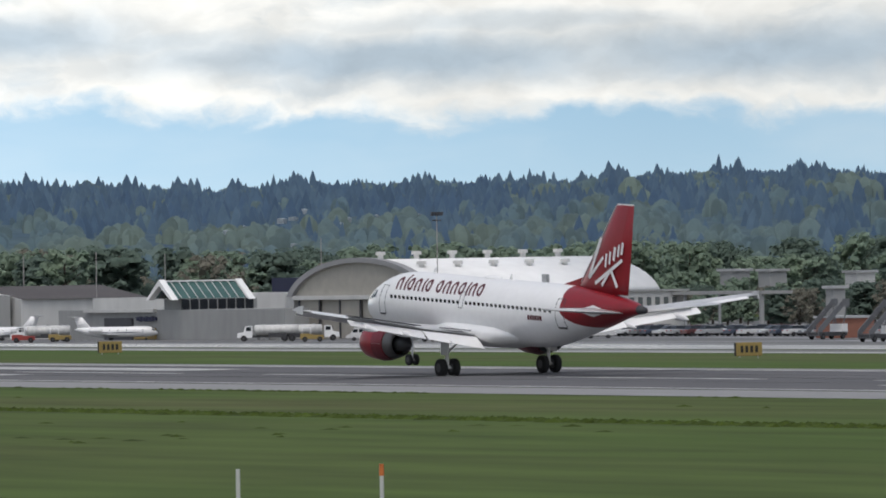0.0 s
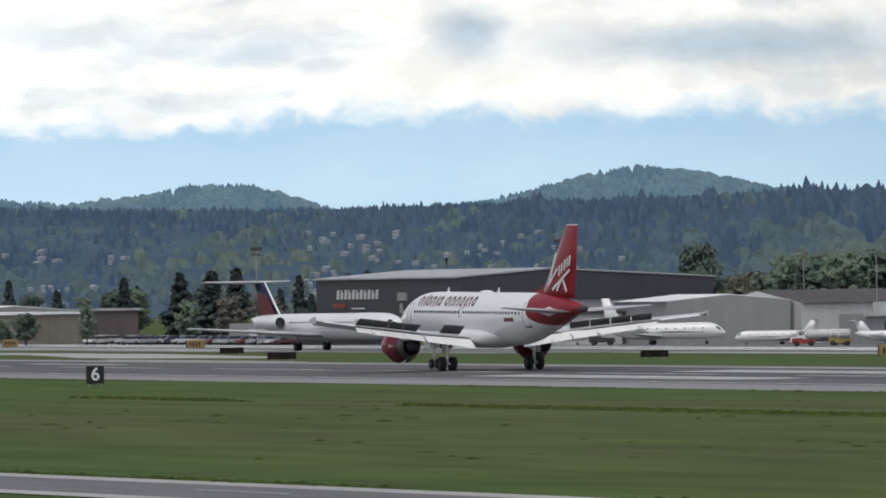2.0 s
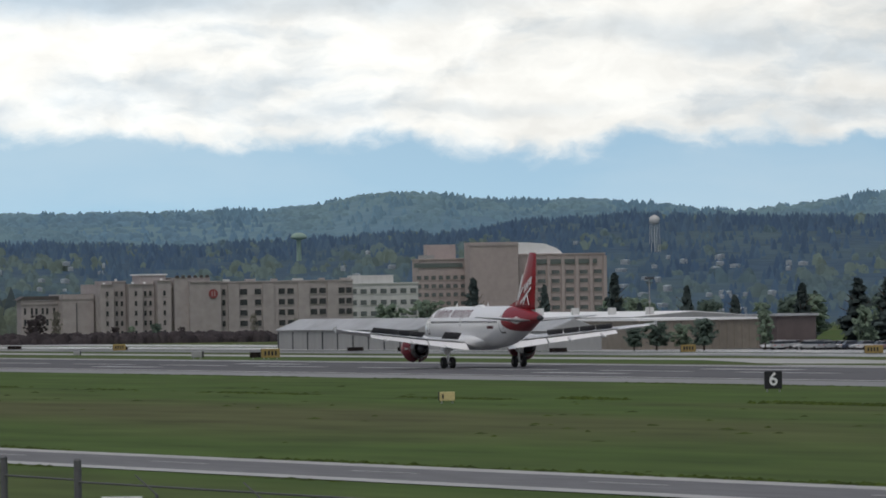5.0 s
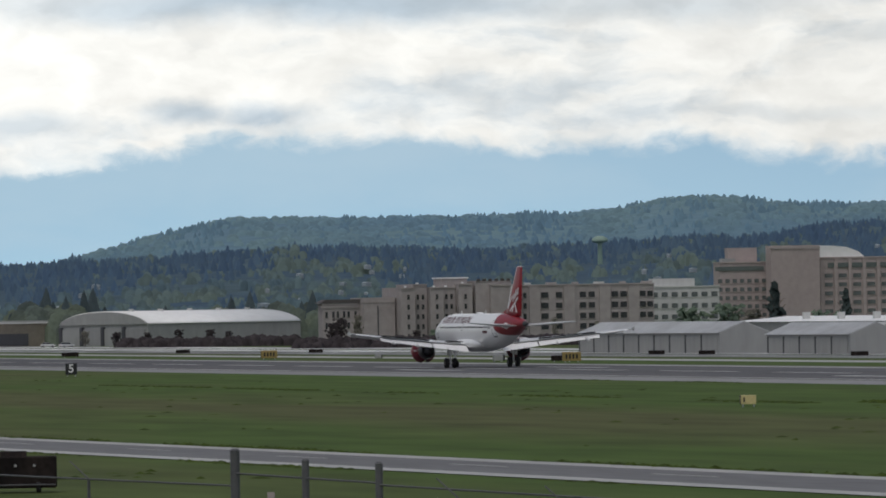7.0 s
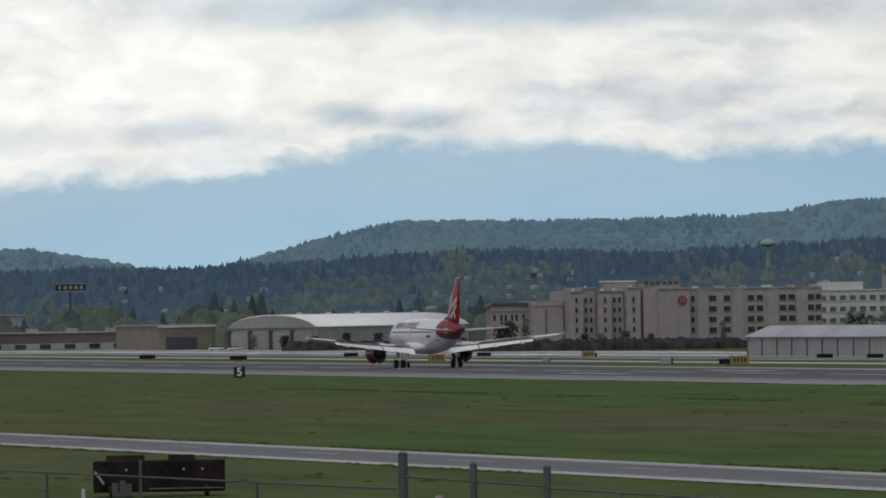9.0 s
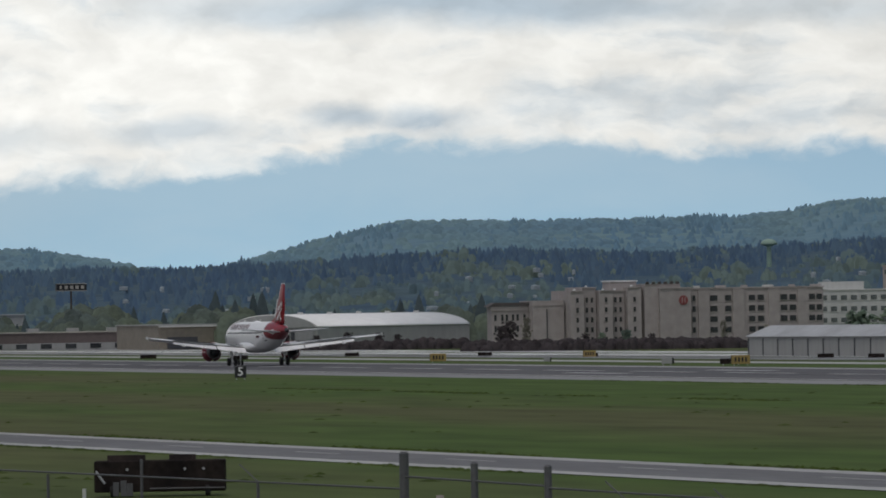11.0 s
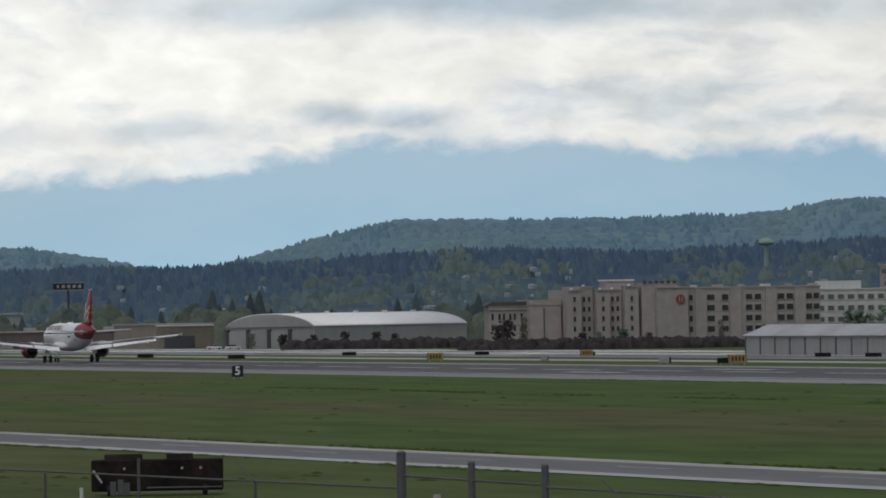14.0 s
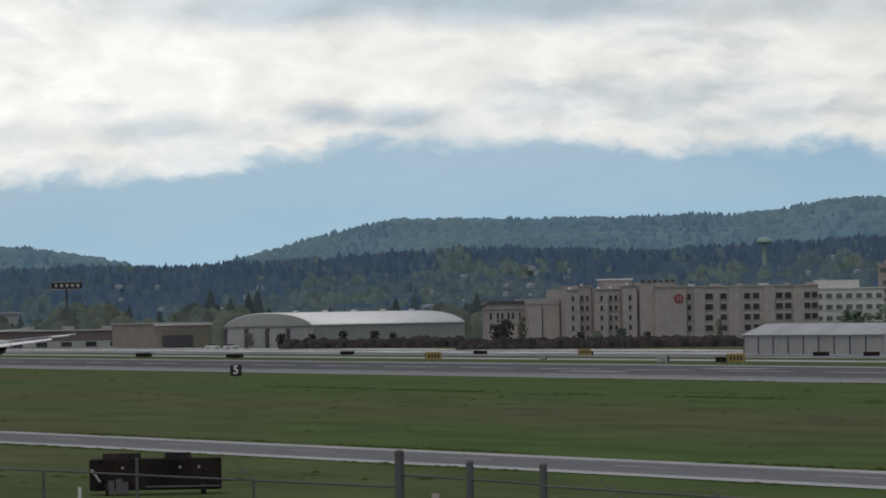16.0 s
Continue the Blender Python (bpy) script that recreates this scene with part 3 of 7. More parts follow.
def wing_panel(bm, sections, mi=0, n=7):
    """A lifting surface skinned through sections of (leading x, y, z, chord, thickness)."""
    prof = [(0.0, 0.0), (0.03, 0.45), (0.12, 0.8), (0.3, 1.0), (0.55, 0.8), (0.8, 0.4), (1.0, 0.06)]
    rings = []
    for lx, y, z, c, th in sections:
        top = [(lx - u * c, y, z + v * th * 0.5) for u, v in prof]
        low = [(lx - u * c, y, z - v * th * 0.45) for u, v in prof[1:]][::-1]
        rings.append(top + low)
    loft(bm, rings, mi=mi)
    bmesh.ops.recalc_face_normals(bm, faces=bm.faces[:])


def strip(bm, corners, t=0.06):
    """A thin plate through four corner points."""
    a, b, c, d = [Vector(p) for p in corners]
    nrm = (b - a).cross(d - a).normalized() * t * 0.5
    vs = [bm.verts.new(p + nrm) for p in (a, b, c, d)] + [bm.verts.new(p - nrm) for p in (a, b, c, d)]
    for f in ((0, 1, 2, 3), (7, 6, 5, 4), (0, 4, 5, 1), (1, 5, 6, 2), (2, 6, 7, 3), (3, 7, 4, 0)):
        bm.faces.new([vs[i] for i in f])


def wheel(name, parent, x, y, z, r, w):
    """A tyre with its rim, lying on the axle along y."""
    bm = bmesh.new()
    prof = [(-0.5, 0.6), (-0.5, 0.85), (-0.42, 0.95), (-0.25, 1.0), (0.25, 1.0), (0.42, 0.95), (0.5, 0.85), (0.5, 0.6)]
    loft(bm, [[(x + math.cos(k * math.tau / 24) * r * f, y + u * w, z + math.sin(k * math.tau / 24) * r * f) for k in range(24)] for u, f in prof])
    bmesh.ops.recalc_face_normals(bm, faces=bm.faces[:])
    tyre = part(name, bm, M_TYRE, parent, "black rubber tyre", True)
    bm = bmesh.new()
    rod(bm, (x, y - w * 0.52, z), (x, y + w * 0.52, z), r * 0.5, n=14)
    part("rim", bm, M_DARK_PANEL, tyre, "dark grey wheel rim")
    return tyre


def wing_at(y):
    """Leading edge, chord, height and thickness of the airliner's wing at y from the middle (metres behind the nose)."""
    rows = [(1.6, 11.0, 6.7, 2.60, 0.85), (6.4, 13.55, 4.25, 3.02, 0.50), (17.0, 19.25, 1.55, 4.15, 0.18)]
    return lerp_table(rows, max(1.6, min(17.0, y)))


def build_airliner():
    plane = empty("airliner", pose(0, 0, 0), "white twin-engine airliner with a red tail, rolling along the runway", "airplane")
    X = lambda s: NOSE - s
    # hull, white forward of a curved line and red behind it
    bm = bmesh.new()
    n = 48

    def hull_ring(where):
        out = []
        for k in range(n):
            u = math.sin(k * math.tau / n)
            front = 26.4 + 2.6 * max(0.0, 0.1 - u) ** 1.5 - 0.9 * max(0, u - 0.5)
            at = where(front)
            w, zc, hh = smooth_table(HULL, at)
            out.append((X(at), math.cos(k * math.tau / n) * w, zc + u * hh))
        return out

    stations = [0.0, 0.06, 0.15, 0.25, 0.45, 0.8, 1.2, 1.6, 2.2, 2.8, 3.5, 4.3, 5.1, 6.0] + [6 + 2 * k for k in range(1, 8)] + [21.5, 22.5, 23.2, 24.0, 24.6, 25.2]
    rings = [hull_ring(lambda f, at=at: at) for at in stations]
    rings += [hull_ring(lambda f, v=v: 25.2 + (f - 25.2) * v / 4) for v in range(1, 5)]
    last_white = len(rings) - 1
    rings += [hull_ring(lambda f, v=v: f + (31.6 - f) * v / 10) for v in range(1, 11)]
    rings += [hull_ring(lambda f, at=at: at) for at in (32.0, 32.4, 33.0, 33.35)]
    last_red = len(rings) - 1
    rings += [hull_ring(lambda f, at=at: at) for at in (33.6, 33.84)]
    ring_of = {}
    vs = loft(bm, rings)
    bm.verts.ensure_lookup_table()
    for i, v in enumerate(bm.verts):
        ring_of[v] = i // n
    for f in bm.faces:
        q = min(ring_of[v] for v in f.verts)
        f.material_index = 0 if q < last_white else 1 if q < last_red else 2
    bmesh.ops.recalc_face_normals(bm, faces=bm.faces[:])
    part("fuselage", bm, [M_WHITE, M_RED, M_DARK_PANEL], plane, "white fuselage with a red rear end", True)
    # belly fairing
    bm = bmesh.new()
    belly = [(9.8, 1.2, 2.75, 0.5), (11.0, 1.75, 2.75, 0.78), (13.0, 2.12, 2.75, 0.95), (18.0, 2.12, 2.75, 0.95), (20.0, 1.7, 2.8, 0.72), (22.0, 1.0, 2.85, 0.4)]
    loft(bm, [ring(X(9.8 + 0.61 * k), *smooth_table(belly, 9.8 + 0.61 * k), 24) for k in range(21)])
    bmesh.ops.recalc_face_normals(bm, faces=bm.faces[:])
    part("belly_fairing", bm, M_WHITE, plane, "white fairing under the wing root", True)
    # cockpit panes
    for side in (1, -1):
        for s0, s1, z0, z1 in ((1.35, 2.0, 4.28, 4.8), (2.05, 2.65, 4.35, 4.92), (2.72, 3.2, 4.45, 4.92)):
            bm = bmesh.new()
            strip(bm, [(X(s0), side * (hull_side(s0, z0) + 0.01), z0), (X(s1), side * (hull_side(s1, z0) + 0.01), z0), (X(s1), side * (hull_side(s1, z1) + 0.01), z1), (X(s0 + 0.25), side * (hull_side(s0 + 0.25, z1) + 0.01), z1)], 0.03)
            part("cockpit_window", bm, M_GLASS, plane)
    # cabin panes
    pane = None
    for side in (1, -1):
        for k in range(38):
            s = 5.7 + k * 0.533
            if abs(s - 14.6) < 0.3:
                continue
            z = 4.58
            w = hull_side(s, z)
            tilt = math.degrees(math.atan2(z - 4.13, w)) * side
            if pane is None:
                bm = bmesh.new()
                prism(bm, [(-0.09, -0.17), (0.09, -0.17), (0.13, -0.1), (0.13, 0.1), (0.09, 0.17), (-0.09, 0.17), (-0.13, 0.1), (-0.13, -0.1)], -0.02, 0.02)
                pane = part("cabin_window", bm, M_GLASS, plane)
                pane.matrix_basis = pose(X(s), side * w, z, -tilt if side > 0 else -tilt)
                continue
            share("cabin_window", pane.data, plane, pose(X(s), side * w, z, -tilt))
    # doors as fine outlines
    for side in (1, -1):
        for s0, s1, z0, z1 in ((4.0, 4.85, 3.45, 5.3), (26.0, 26.8, 3.6, 5.4), (14.35, 14.85, 4.3, 5.3)):
            bm = bmesh.new()
            for a, b in (((s0, z0), (s1, z0)), ((s1, z0), (s1, z1)), ((s1, z1), (s0, z1)), ((s0, z1), (s0, z0))):
                for q in range(5):
                    p = [(a[0] + (b[0] - a[0]) * e, a[1] + (b[1] - a[1]) * e) for e in (q / 5, (q + 1) / 5)]
                    rod(bm, *[(X(u), side * hull_side(u, v), v) for u, v in p], 0.022, n=5)
            part("door", bm, M_DARK_PANEL, plane, "outline of a cabin door")
    for s0, s1, z in ((4.05, 4.8, 3.4), (26.05, 26.75, 3.5)):
        bm = bmesh.new()
        strip(bm, [(X(s0), hull_side(s0, z) + 0.01, z), (X(s1), hull_side(s1, z) + 0.01, z), (X(s1), hull_side(s1, z + 0.1) + 0.01, z + 0.1), (X(s0), hull_side(s0, z + 0.1) + 0.01, z + 0.1)], 0.04)
        part("door_sill", bm, M_DARK_PANEL, plane)
    # wings, flaps, spoilers, fences
    spoilers, wings, reversers = [], [], []
    for side in (1, -1):
        bm = bmesh.new()
        secs = []
        for y in (0.8, 2.2, 4.3, 6.4, 9.0, 12.0, 15.0, 17.0):
            le, c, z, th = wing_at(y)
            secs.append((X(le), side * y, z, c * 0.86, th))
        wing_panel(bm, secs)
        wing = part("wing", bm, M_GREY_WING, plane, "pale grey swept wing with flaps down", True)
        wings.append((wing, side))
        # slats along the leading edge
        for ya, yb in ((2.4, 5.0), (6.5, 9.6), (9.65, 12.9), (12.95, 16.4)):
            bm = bmesh.new()
            q = []
            for y in (ya, yb):
                le, c, z, th = wing_at(y)
                q.append([(X(le) + 0.34, side * y, z - 0.30), (X(le) + 0.20, side * y, z - 0.06), (X(le) - 0.22, side * y, z + th * 0.34), (X(le) - 0.30, side * y, z + th * 0.30), (X(le) + 0.10, side * y, z - 0.12)])
            loft(bm, q)
            bmesh.ops.recalc_face_normals(bm, faces=bm.faces[:])
            part("slat", bm, M_WHITE, wing)
        # flaps hung below the trailing edge
        for ya, yb in ((2.1, 6.3), (6.45, 13.1)):
            bm = bmesh.new()
            q = []
            for y in (ya, yb):
                le, c, z, th = wing_at(y)
                fc = 0.17 * c + 0.24
                te = X(le + c * 0.88)
                ca, sa = math.cos(radians(30)), math.sin(radians(30))
                prof = [(0, 0.0), (0.12, 0.09), (0.4, 0.10), (1.0, 0.02), (1.0, -0.01), (0.3, -0.05)]
                q.append([(te - (u * fc * ca - v * fc * sa) + 0.12, side * y, z - 0.16 - (u * fc * sa - v * fc * ca)) for u, v in prof])
            loft(bm, q)
            bmesh.ops.recalc_face_normals(bm, faces=bm.faces[:])
            part("flap", bm, M_WHITE, wing, "white flap lowered behind the wing")
        # aileron
        bm = bmesh.new()
        q = []
        for y in (13.25, 16.3):
            le, c, z, th = wing_at(y)
            te = X(le + c * 0.85)
            q.append([(te, side * y, z + 0.05), (te - c * 0.2, side * y, z - 0.06), (te - c * 0.2, side * y, z - 0.09), (te, side * y, z - 0.05)])
        loft(bm, q)
        bmesh.ops.recalc_face_normals(bm, faces=bm.faces[:])
        part("aileron", bm, M_WHITE, wing)
        # flap track fairings
        for y in (4.6, 8.4, 11.6):
            le, c, z, th = wing_at(y)
            bm = bmesh.new()
            s0 = le + c * 0.5
            loft(bm, [ring(X(s0 + L * 2.9), r * 0.62, z - 0.3 - 0.32 * L, r, 10) for L, r in ((0, 0.04), (0.2, 0.2), (0.5, 0.26), (0.8, 0.18), (1.0, 0.03))])
            for v in bm.verts:
                v.co.y += side * y
            bmesh.ops.recalc_face_normals(bm, faces=bm.faces[:])
            part("flap_track_fairing", bm, M_WHITE, wing, "", True)
        # spoiler panels, hinged at their front edge; each has its own space at the hinge
        for ya, yb in ((2.6, 4.5), (6.7, 8.2), (8.25, 9.75), (9.8, 11.3), (11.35, 12.9)):
            la, ca_, za, ta = wing_at(ya)
            lb, cb_, zb, tb = wing_at(yb)
            pa = Vector((X(la + ca_ * 0.70), side * ya, za + ta * 0.30))
            pb = Vector((X(lb + cb_ * 0.70), side * yb, zb + tb * 0.30))
            if side < 0:
                pa, pb = pb, pa
            mid = (pa + pb) / 2
            ax = (pb - pa).normalized()                     # along +y
            yaw = math.degrees(math.atan2(-ax.x, ax.y))
            tilt = math.degrees(math.asin(ax.z))
            hinge = pose(*mid, 0, 0, yaw) @ pose(0, 0, 0, tilt, 0, 0)
            L = (pb - pa).length
            ch = 0.72 if ya > 6 else 0.95
            bm = bmesh.new()
            box(bm, -ch / 2, 0, 0.0, ch, L * 0.985, 0.05)
            sp = part("spoiler", bm, M_DARK_PANEL, wing, "dark grey spoiler panel on the wing")
            sp.matrix_basis = hinge
            spoilers.append((sp, hinge))
        # wing-tip fence
        bm = bmesh.new()
        le, c, z, th = wing_at(17.0)
        prism(bm, [(X(le + 0.15), z), (X(le + 0.95), z + 0.26), (X(le + 1.45), z + 0.30), (X(le + 1.4), z), (X(le + 1.45), z - 0.24), (X(le + 1.0), z - 0.22)], side * 17.0, side * 17.06)
        part("wing_tip_fence", bm, M_GREY_WING, wing, "pale wing-tip fence")
        # engine: nacelle with lip, cowl, nozzle, pylon
        y = side * 5.75
        zc, s0 = 2.02, 9.7
        bm = bmesh.new()
        prof = [(0.0, 0.86), (0.06, 0.95), (0.25, 1.03), (0.9, 1.13), (1.8, 1.16), (2.5, 1.08), (3.0, 0.98)]
        loft(bm, [[(X(s0 + a), y + math.cos(k * math.tau / 32) * r, zc + math.sin(k * math.tau / 32) * r * 0.98) for k in range(32)] for a, r in prof], caps=False)
        loft(bm, [[(X(s0 + a), y + math.cos(k * math.tau / 32) * r, zc + math.sin(k * math.tau / 32) * r * 0.98) for k in range(32)] for a, r in ((3.0, 0.98), (2.98, 0.92), (2.2, 0.90))], caps=False)
        bmesh.ops.recalc_face_normals(bm, faces=bm.faces[:])
        nac = part("engine", bm, M_RED, plane, "glossy red engine nacelle with a bare metal lip", True)
        bm = bmesh.new()
        loft(bm, [[(X(s0 + a), y + math.cos(k * math.tau / 32) * r, zc + math.sin(k * math.tau / 32) * r * 0.98) for k in range(32)] for a, r in ((0.26, 1.034), (0.06, 0.953), (-0.02, 0.88), (0.05, 0.80), (0.5, 0.80))], caps=False)
        part("intake_lip", bm, M_BARE, nac, "bare metal intake lip", True)
        # reverser: bare ring under four pivoting doors, hinged at their rear edge
        bm = bmesh.new()
        loft(bm, [[(X(s0 + a), y + math.cos(k * math.tau / 32) * r, zc + math.sin(k * math.tau / 32) * r * 0.98) for k in range(32)] for a, r in ((1.95, 1.165), (2.5, 1.095), (2.95, 1.0))], caps=False)
        bmesh.ops.recalc_face_normals(bm, faces=bm.faces[:])
        part("reverser_ring", bm, M_BARE, nac, "bare metal ring under the reverser doors", True)
        for phi in (45, 135, 225, 315):
            bm = bmesh.new()
            rows = []
            for fx, r in ((0.0, 1.03), (0.5, 1.125), (1.05, 1.185)):
                outer = [(fx, r * math.sin(radians(g)), r * math.cos(radians(g)) - 1.03) for g in range(-44, 45, 11)]
                inner = [(fx, (r - 0.02) * math.sin(radians(g)), (r - 0.02) * math.cos(radians(g)) - 1.03) for g in range(44, -45, -11)]
                rows.append(outer + inner)
            loft(bm, rows)
            bmesh.ops.recalc_face_normals(bm, faces=bm.faces[:])
            hinge = pose(X(s0 + 3.0), y + math.cos(radians(phi)) * 1.03, zc + math.sin(radians(phi)) * 1.01, phi - 90)
            # Darker than the cowl's red: the open door's shading is in its colour.
            door = part("reverser_door", bm, M_DARK_RED, nac, "thrust reverser door in a red darkened for shade")
            door.matrix_basis = hinge
            reversers.append((door, hinge))
        bm = bmesh.new()
        rod(bm, (X(s0 + 0.55), y, zc), (X(s0 + 0.6), y, zc), 0.84, n=32)
        part("fan", bm, M_DARK_PANEL, nac, "dark engine fan")
        bm = bmesh.new()
        loft(bm, [[(X(s0 + a), y + math.cos(k * math.tau / 28) * r, zc + math.sin(k * math.tau / 28) * r) for k in range(28)] for a, r in ((2.95, 0.97), (3.5, 0.88), (3.9, 0.78), (3.91, 0.70), (3.3, 0.70))], caps=False)
        part("fan_nozzle", bm, M_SLEEVE, nac, "grey metal exhaust sleeve", True)
        bm = bmesh.new()
        loft(bm, [ring(X(s0 + a), r, zc, r, 20) for a, r in ((3.0, 0.62), (4.2, 0.46), (4.55, 0.40), (5.2, 0.06))])
        for v in bm.verts:
            v.co.y += y
        bmesh.ops.recalc_face_normals(bm, faces=bm.faces[:])
        part("exhaust_cone", bm, M_DARK_PANEL, nac, "dark exhaust cone", True)
        bm = bmesh.new()
        loft(bm, [[(X(a), y + d * 0.18, z) for d, z in ((-1, z0), (1, z0), (1, z1), (-1, z1))] for a, z0, z1 in ((10.6, 3.12, 3.18), (12.2, 2.9, 3.35), (14.0, 2.6, 3.35), (16.2, 2.7, 3.15))])
        bmesh.ops.recalc_face_normals(bm, faces=bm.faces[:])
        part("pylon", bm, M_WHITE, plane)
        # main gear
        y = side * 3.795
        bm = rods(((0.15, y, 3.0), (0.05, y, 1.5), 0.16, 0.15, 12), ((0.05, y, 1.5), (0, y, 0.55), 0.11, 0.11, 12), ((0.0, y - 0.62, 0.585), (0.0, y + 0.62, 0.585), 0.08, 0.08, 8),
                  ((0.1, y, 1.5), (0.0, y - side * 1.5, 2.75), 0.07, 0.07, 8), ((0.25, y, 1.25), (0.35, y, 0.75), 0.04, 0.04, 6), ((0.25, y, 0.75), (0.0, y, 0.6), 0.04, 0.04, 6))
        leg = part("landing_gear_leg", bm, M_WHITE, plane, "white main landing gear leg")
        bm = boxes((-0.1, y + side * 0.28, 2.05, 0.9, 0.04, 1.3))
        part("gear_door", bm, M_WHITE, leg)
        for d in (-0.4635, 0.4635):
            wheel("tyre", leg, 0, y + d, 0.585, 0.585, 0.43)
    # nose gear
    x = 11.04
    bm = rods(((x + 0.15, 0, 2.7), (x, 0, 1.0), 0.11, 0.1, 10), ((x, 0, 1.0), (x, 0, 0.38), 0.07, 0.07, 10), ((x, -0.34, 0.385), (x, 0.34, 0.385), 0.05, 0.05, 8), ((x + 0.05, 0, 1.1), (x + 1.1, 0, 2.35), 0.05, 0.05, 8))
    leg = part("landing_gear_leg", bm, M_WHITE, plane, "white nose landing gear leg")
    for d in (-0.25, 0.25):
        wheel("tyre", leg, x, d, 0.385, 0.385, 0.22)
    for d in (-0.42, 0.42):
        bm = boxes((x + 0.5, d, 1.9, 1.3, 0.03, 0.55))
        part("gear_door", bm, M_WHITE, leg)
    # fin and rudder
    bm = bmesh.new()
    prof = [(0.0, 0.0), (0.05, 0.5), (0.2, 0.9), (0.4, 1.0), (0.7, 0.65), (1.0, 0.08)]
    rings = []
    for le, c, z, th in ((25.8, 6.1, 5.8, 0.62), (26.5, 5.5, 6.5, 0.58), (28.0, 4.25, 8.25, 0.46), (30.6, 2.0, 11.38, 0.24), (30.75, 1.8, 11.46, 0.1)):
        rings.append([(X(le + u * c), v * th * 0.5, z) for u, v in prof] + [(X(le + u * c), -v * th * 0.5, z) for u, v in prof[1:][::-1]])
    loft(bm, rings)
    bmesh.ops.recalc_face_normals(bm, faces=bm.faces[:])
    fin = part("fin", bm, M_RED, plane, "red tail fin with a white leading edge", True)
    bm = bmesh.new()
    prism(bm, [(X(24.2), 6.18), (X(26.7), 6.75), (X(27.0), 6.0), (X(25.0), 6.0)], -0.05, 0.05)
    part("dorsal_fillet", bm, M_RED, fin)
    bm = rods(((X(26.4), 0, 6.45), (X(27.9), 0, 8.2), 0.07, 0.06, 8), ((X(27.9), 0, 8.2), (X(30.55), 0, 11.38), 0.06, 0.05, 8))
    part("leading_edge", bm, M_BARE, fin, "pale metal leading edge")
    bm = boxes((X(31.6), 0, 11.47, 1.8, 0.12, 0.08))
    part("fin_tip", bm, M_WHITE, fin, "white fin tip")
    # white plain strokes of the emblem on the fin
    def on_fin(s, z, side):
        f = (z - 5.55) / 6.2
        return (X(s), side * (0.34 - 0.20 * f), z)
    for side in (1, -1):
        for pts, w in ((((29.05, 9.3), (27.75, 6.75)), 0.24), (((27.75, 6.75), (29.35, 8.1)), 0.20), (((28.5, 6.45), (31.6, 8.0)), 0.22), (((30.2, 7.3), (29.3, 6.35)), 0.22), (((30.3, 7.35), (31.1, 6.3)), 0.22),
                       (((29.65, 7.5), (29.75, 8.35)), 0.19), (((30.1, 7.7), (30.2, 8.5)), 0.19), (((30.6, 7.95), (30.75, 8.8)), 0.24), (((31.1, 8.2), (31.2, 8.95)), 0.18), (((31.5, 8.35), (31.65, 9.1)), 0.22)):
            bm = bmesh.new()
            (s0, z0), (s1, z1) = pts
            d = Vector((s1 - s0, z1 - z0)).normalized() * w * 0.5
            strip(bm, [on_fin(s0 - d.y, z0 + d.x, side), on_fin(s0 + d.y, z0 - d.x, side), on_fin(s1 + d.y, z1 - d.x, side), on_fin(s1 - d.y, z1 + d.x, side)], 0.03)
            part("emblem_stroke", bm, M_SIGN_WHITE, fin, "plain white stroke")
    # tailplanes with the pale plate at the root
    for side in (1, -1):
        bm = bmesh.new()
        wing_panel(bm, [(X(28.4), side * 0.6, 4.75, 3.9, 0.42), (X(31.7), side * 6.2, 5.15, 1.35, 0.14)])
        part("tailplane", bm, M_GREY_WING, plane, "pale grey tailplane", True)
        bm = bmesh.new()
        strip(bm, [(X(a), side * (hull_side(a, z) + 0.02), z) for a, z in ((28.1, 4.75), (29.6, 4.4), (31.0, 4.8), (29.6, 5.15))], 0.05)
        part("root_plate", bm, M_WHITE, plane, "white plate at the tailplane root")
    # lettering as plain slanted ovals and bars along the crown
    for side in (1, -1):
        def skin(s, z):
            lean = 0.42 * (z - 5.1)
            return (X(s - lean), side * (hull_side(s, z) + 0.014), z)

        s = 6.1
        for kind, tall, step in (("arch", 0.80, 0.95), ("bar", 0.95, 0.46), ("oval", 0.80, 0.92), ("arch", 0.80, 0.95), ("bar", 0.80, 0.46), ("oval", 0.80, 1.35), ("oval", 0.80, 0.92), ("arch", 0.80, 0.95), ("arch", 0.80, 0.95),
                                 ("oval", 0.80, 0.92), ("bar", 0.80, 0.46), ("arch", 0.80, 0.95), ("oval", 0.80, 0.92)):
            bm = bmesh.new()
            if kind == "bar":
                loft(bm, [[skin(s + e, 5.10 + tall * q / 4) for e in (-0.11, 0.11)] for q in range(5)], closed=False, caps=False)
            elif kind == "arch":
                rows = []
                for q in range(13):
                    a = math.pi * (q - 2) / 8
                    if q < 2 or q > 10:
                        e, up = (1 if q < 2 else -1), (q if q < 2 else 12 - q) / 2 * 0.55
                        rows.append([skin(s + 0.18 + e * 0.36 * f, 5.10 + tall * up) for f in (1.0, 0.42)])
                    else:
                        rows.append([skin(s + 0.18 + 0.36 * f * math.cos(a), 5.10 + tall * (0.55 + 0.45 * g * math.sin(a))) for f, g in ((1.0, 1.0), (0.42, 0.5))])
                loft(bm, rows, closed=False, caps=False)
            else:
                rows = []
                for q in range(19):
                    a = q * math.tau / 18
                    rows.append([skin(s + 0.18 + 0.37 * f * math.cos(a), 5.10 + tall / 2 + tall / 2 * g * math.sin(a)) for f, g in ((1.0, 1.0), (0.42, 0.58))])
                loft(bm, rows, closed=False, caps=False)
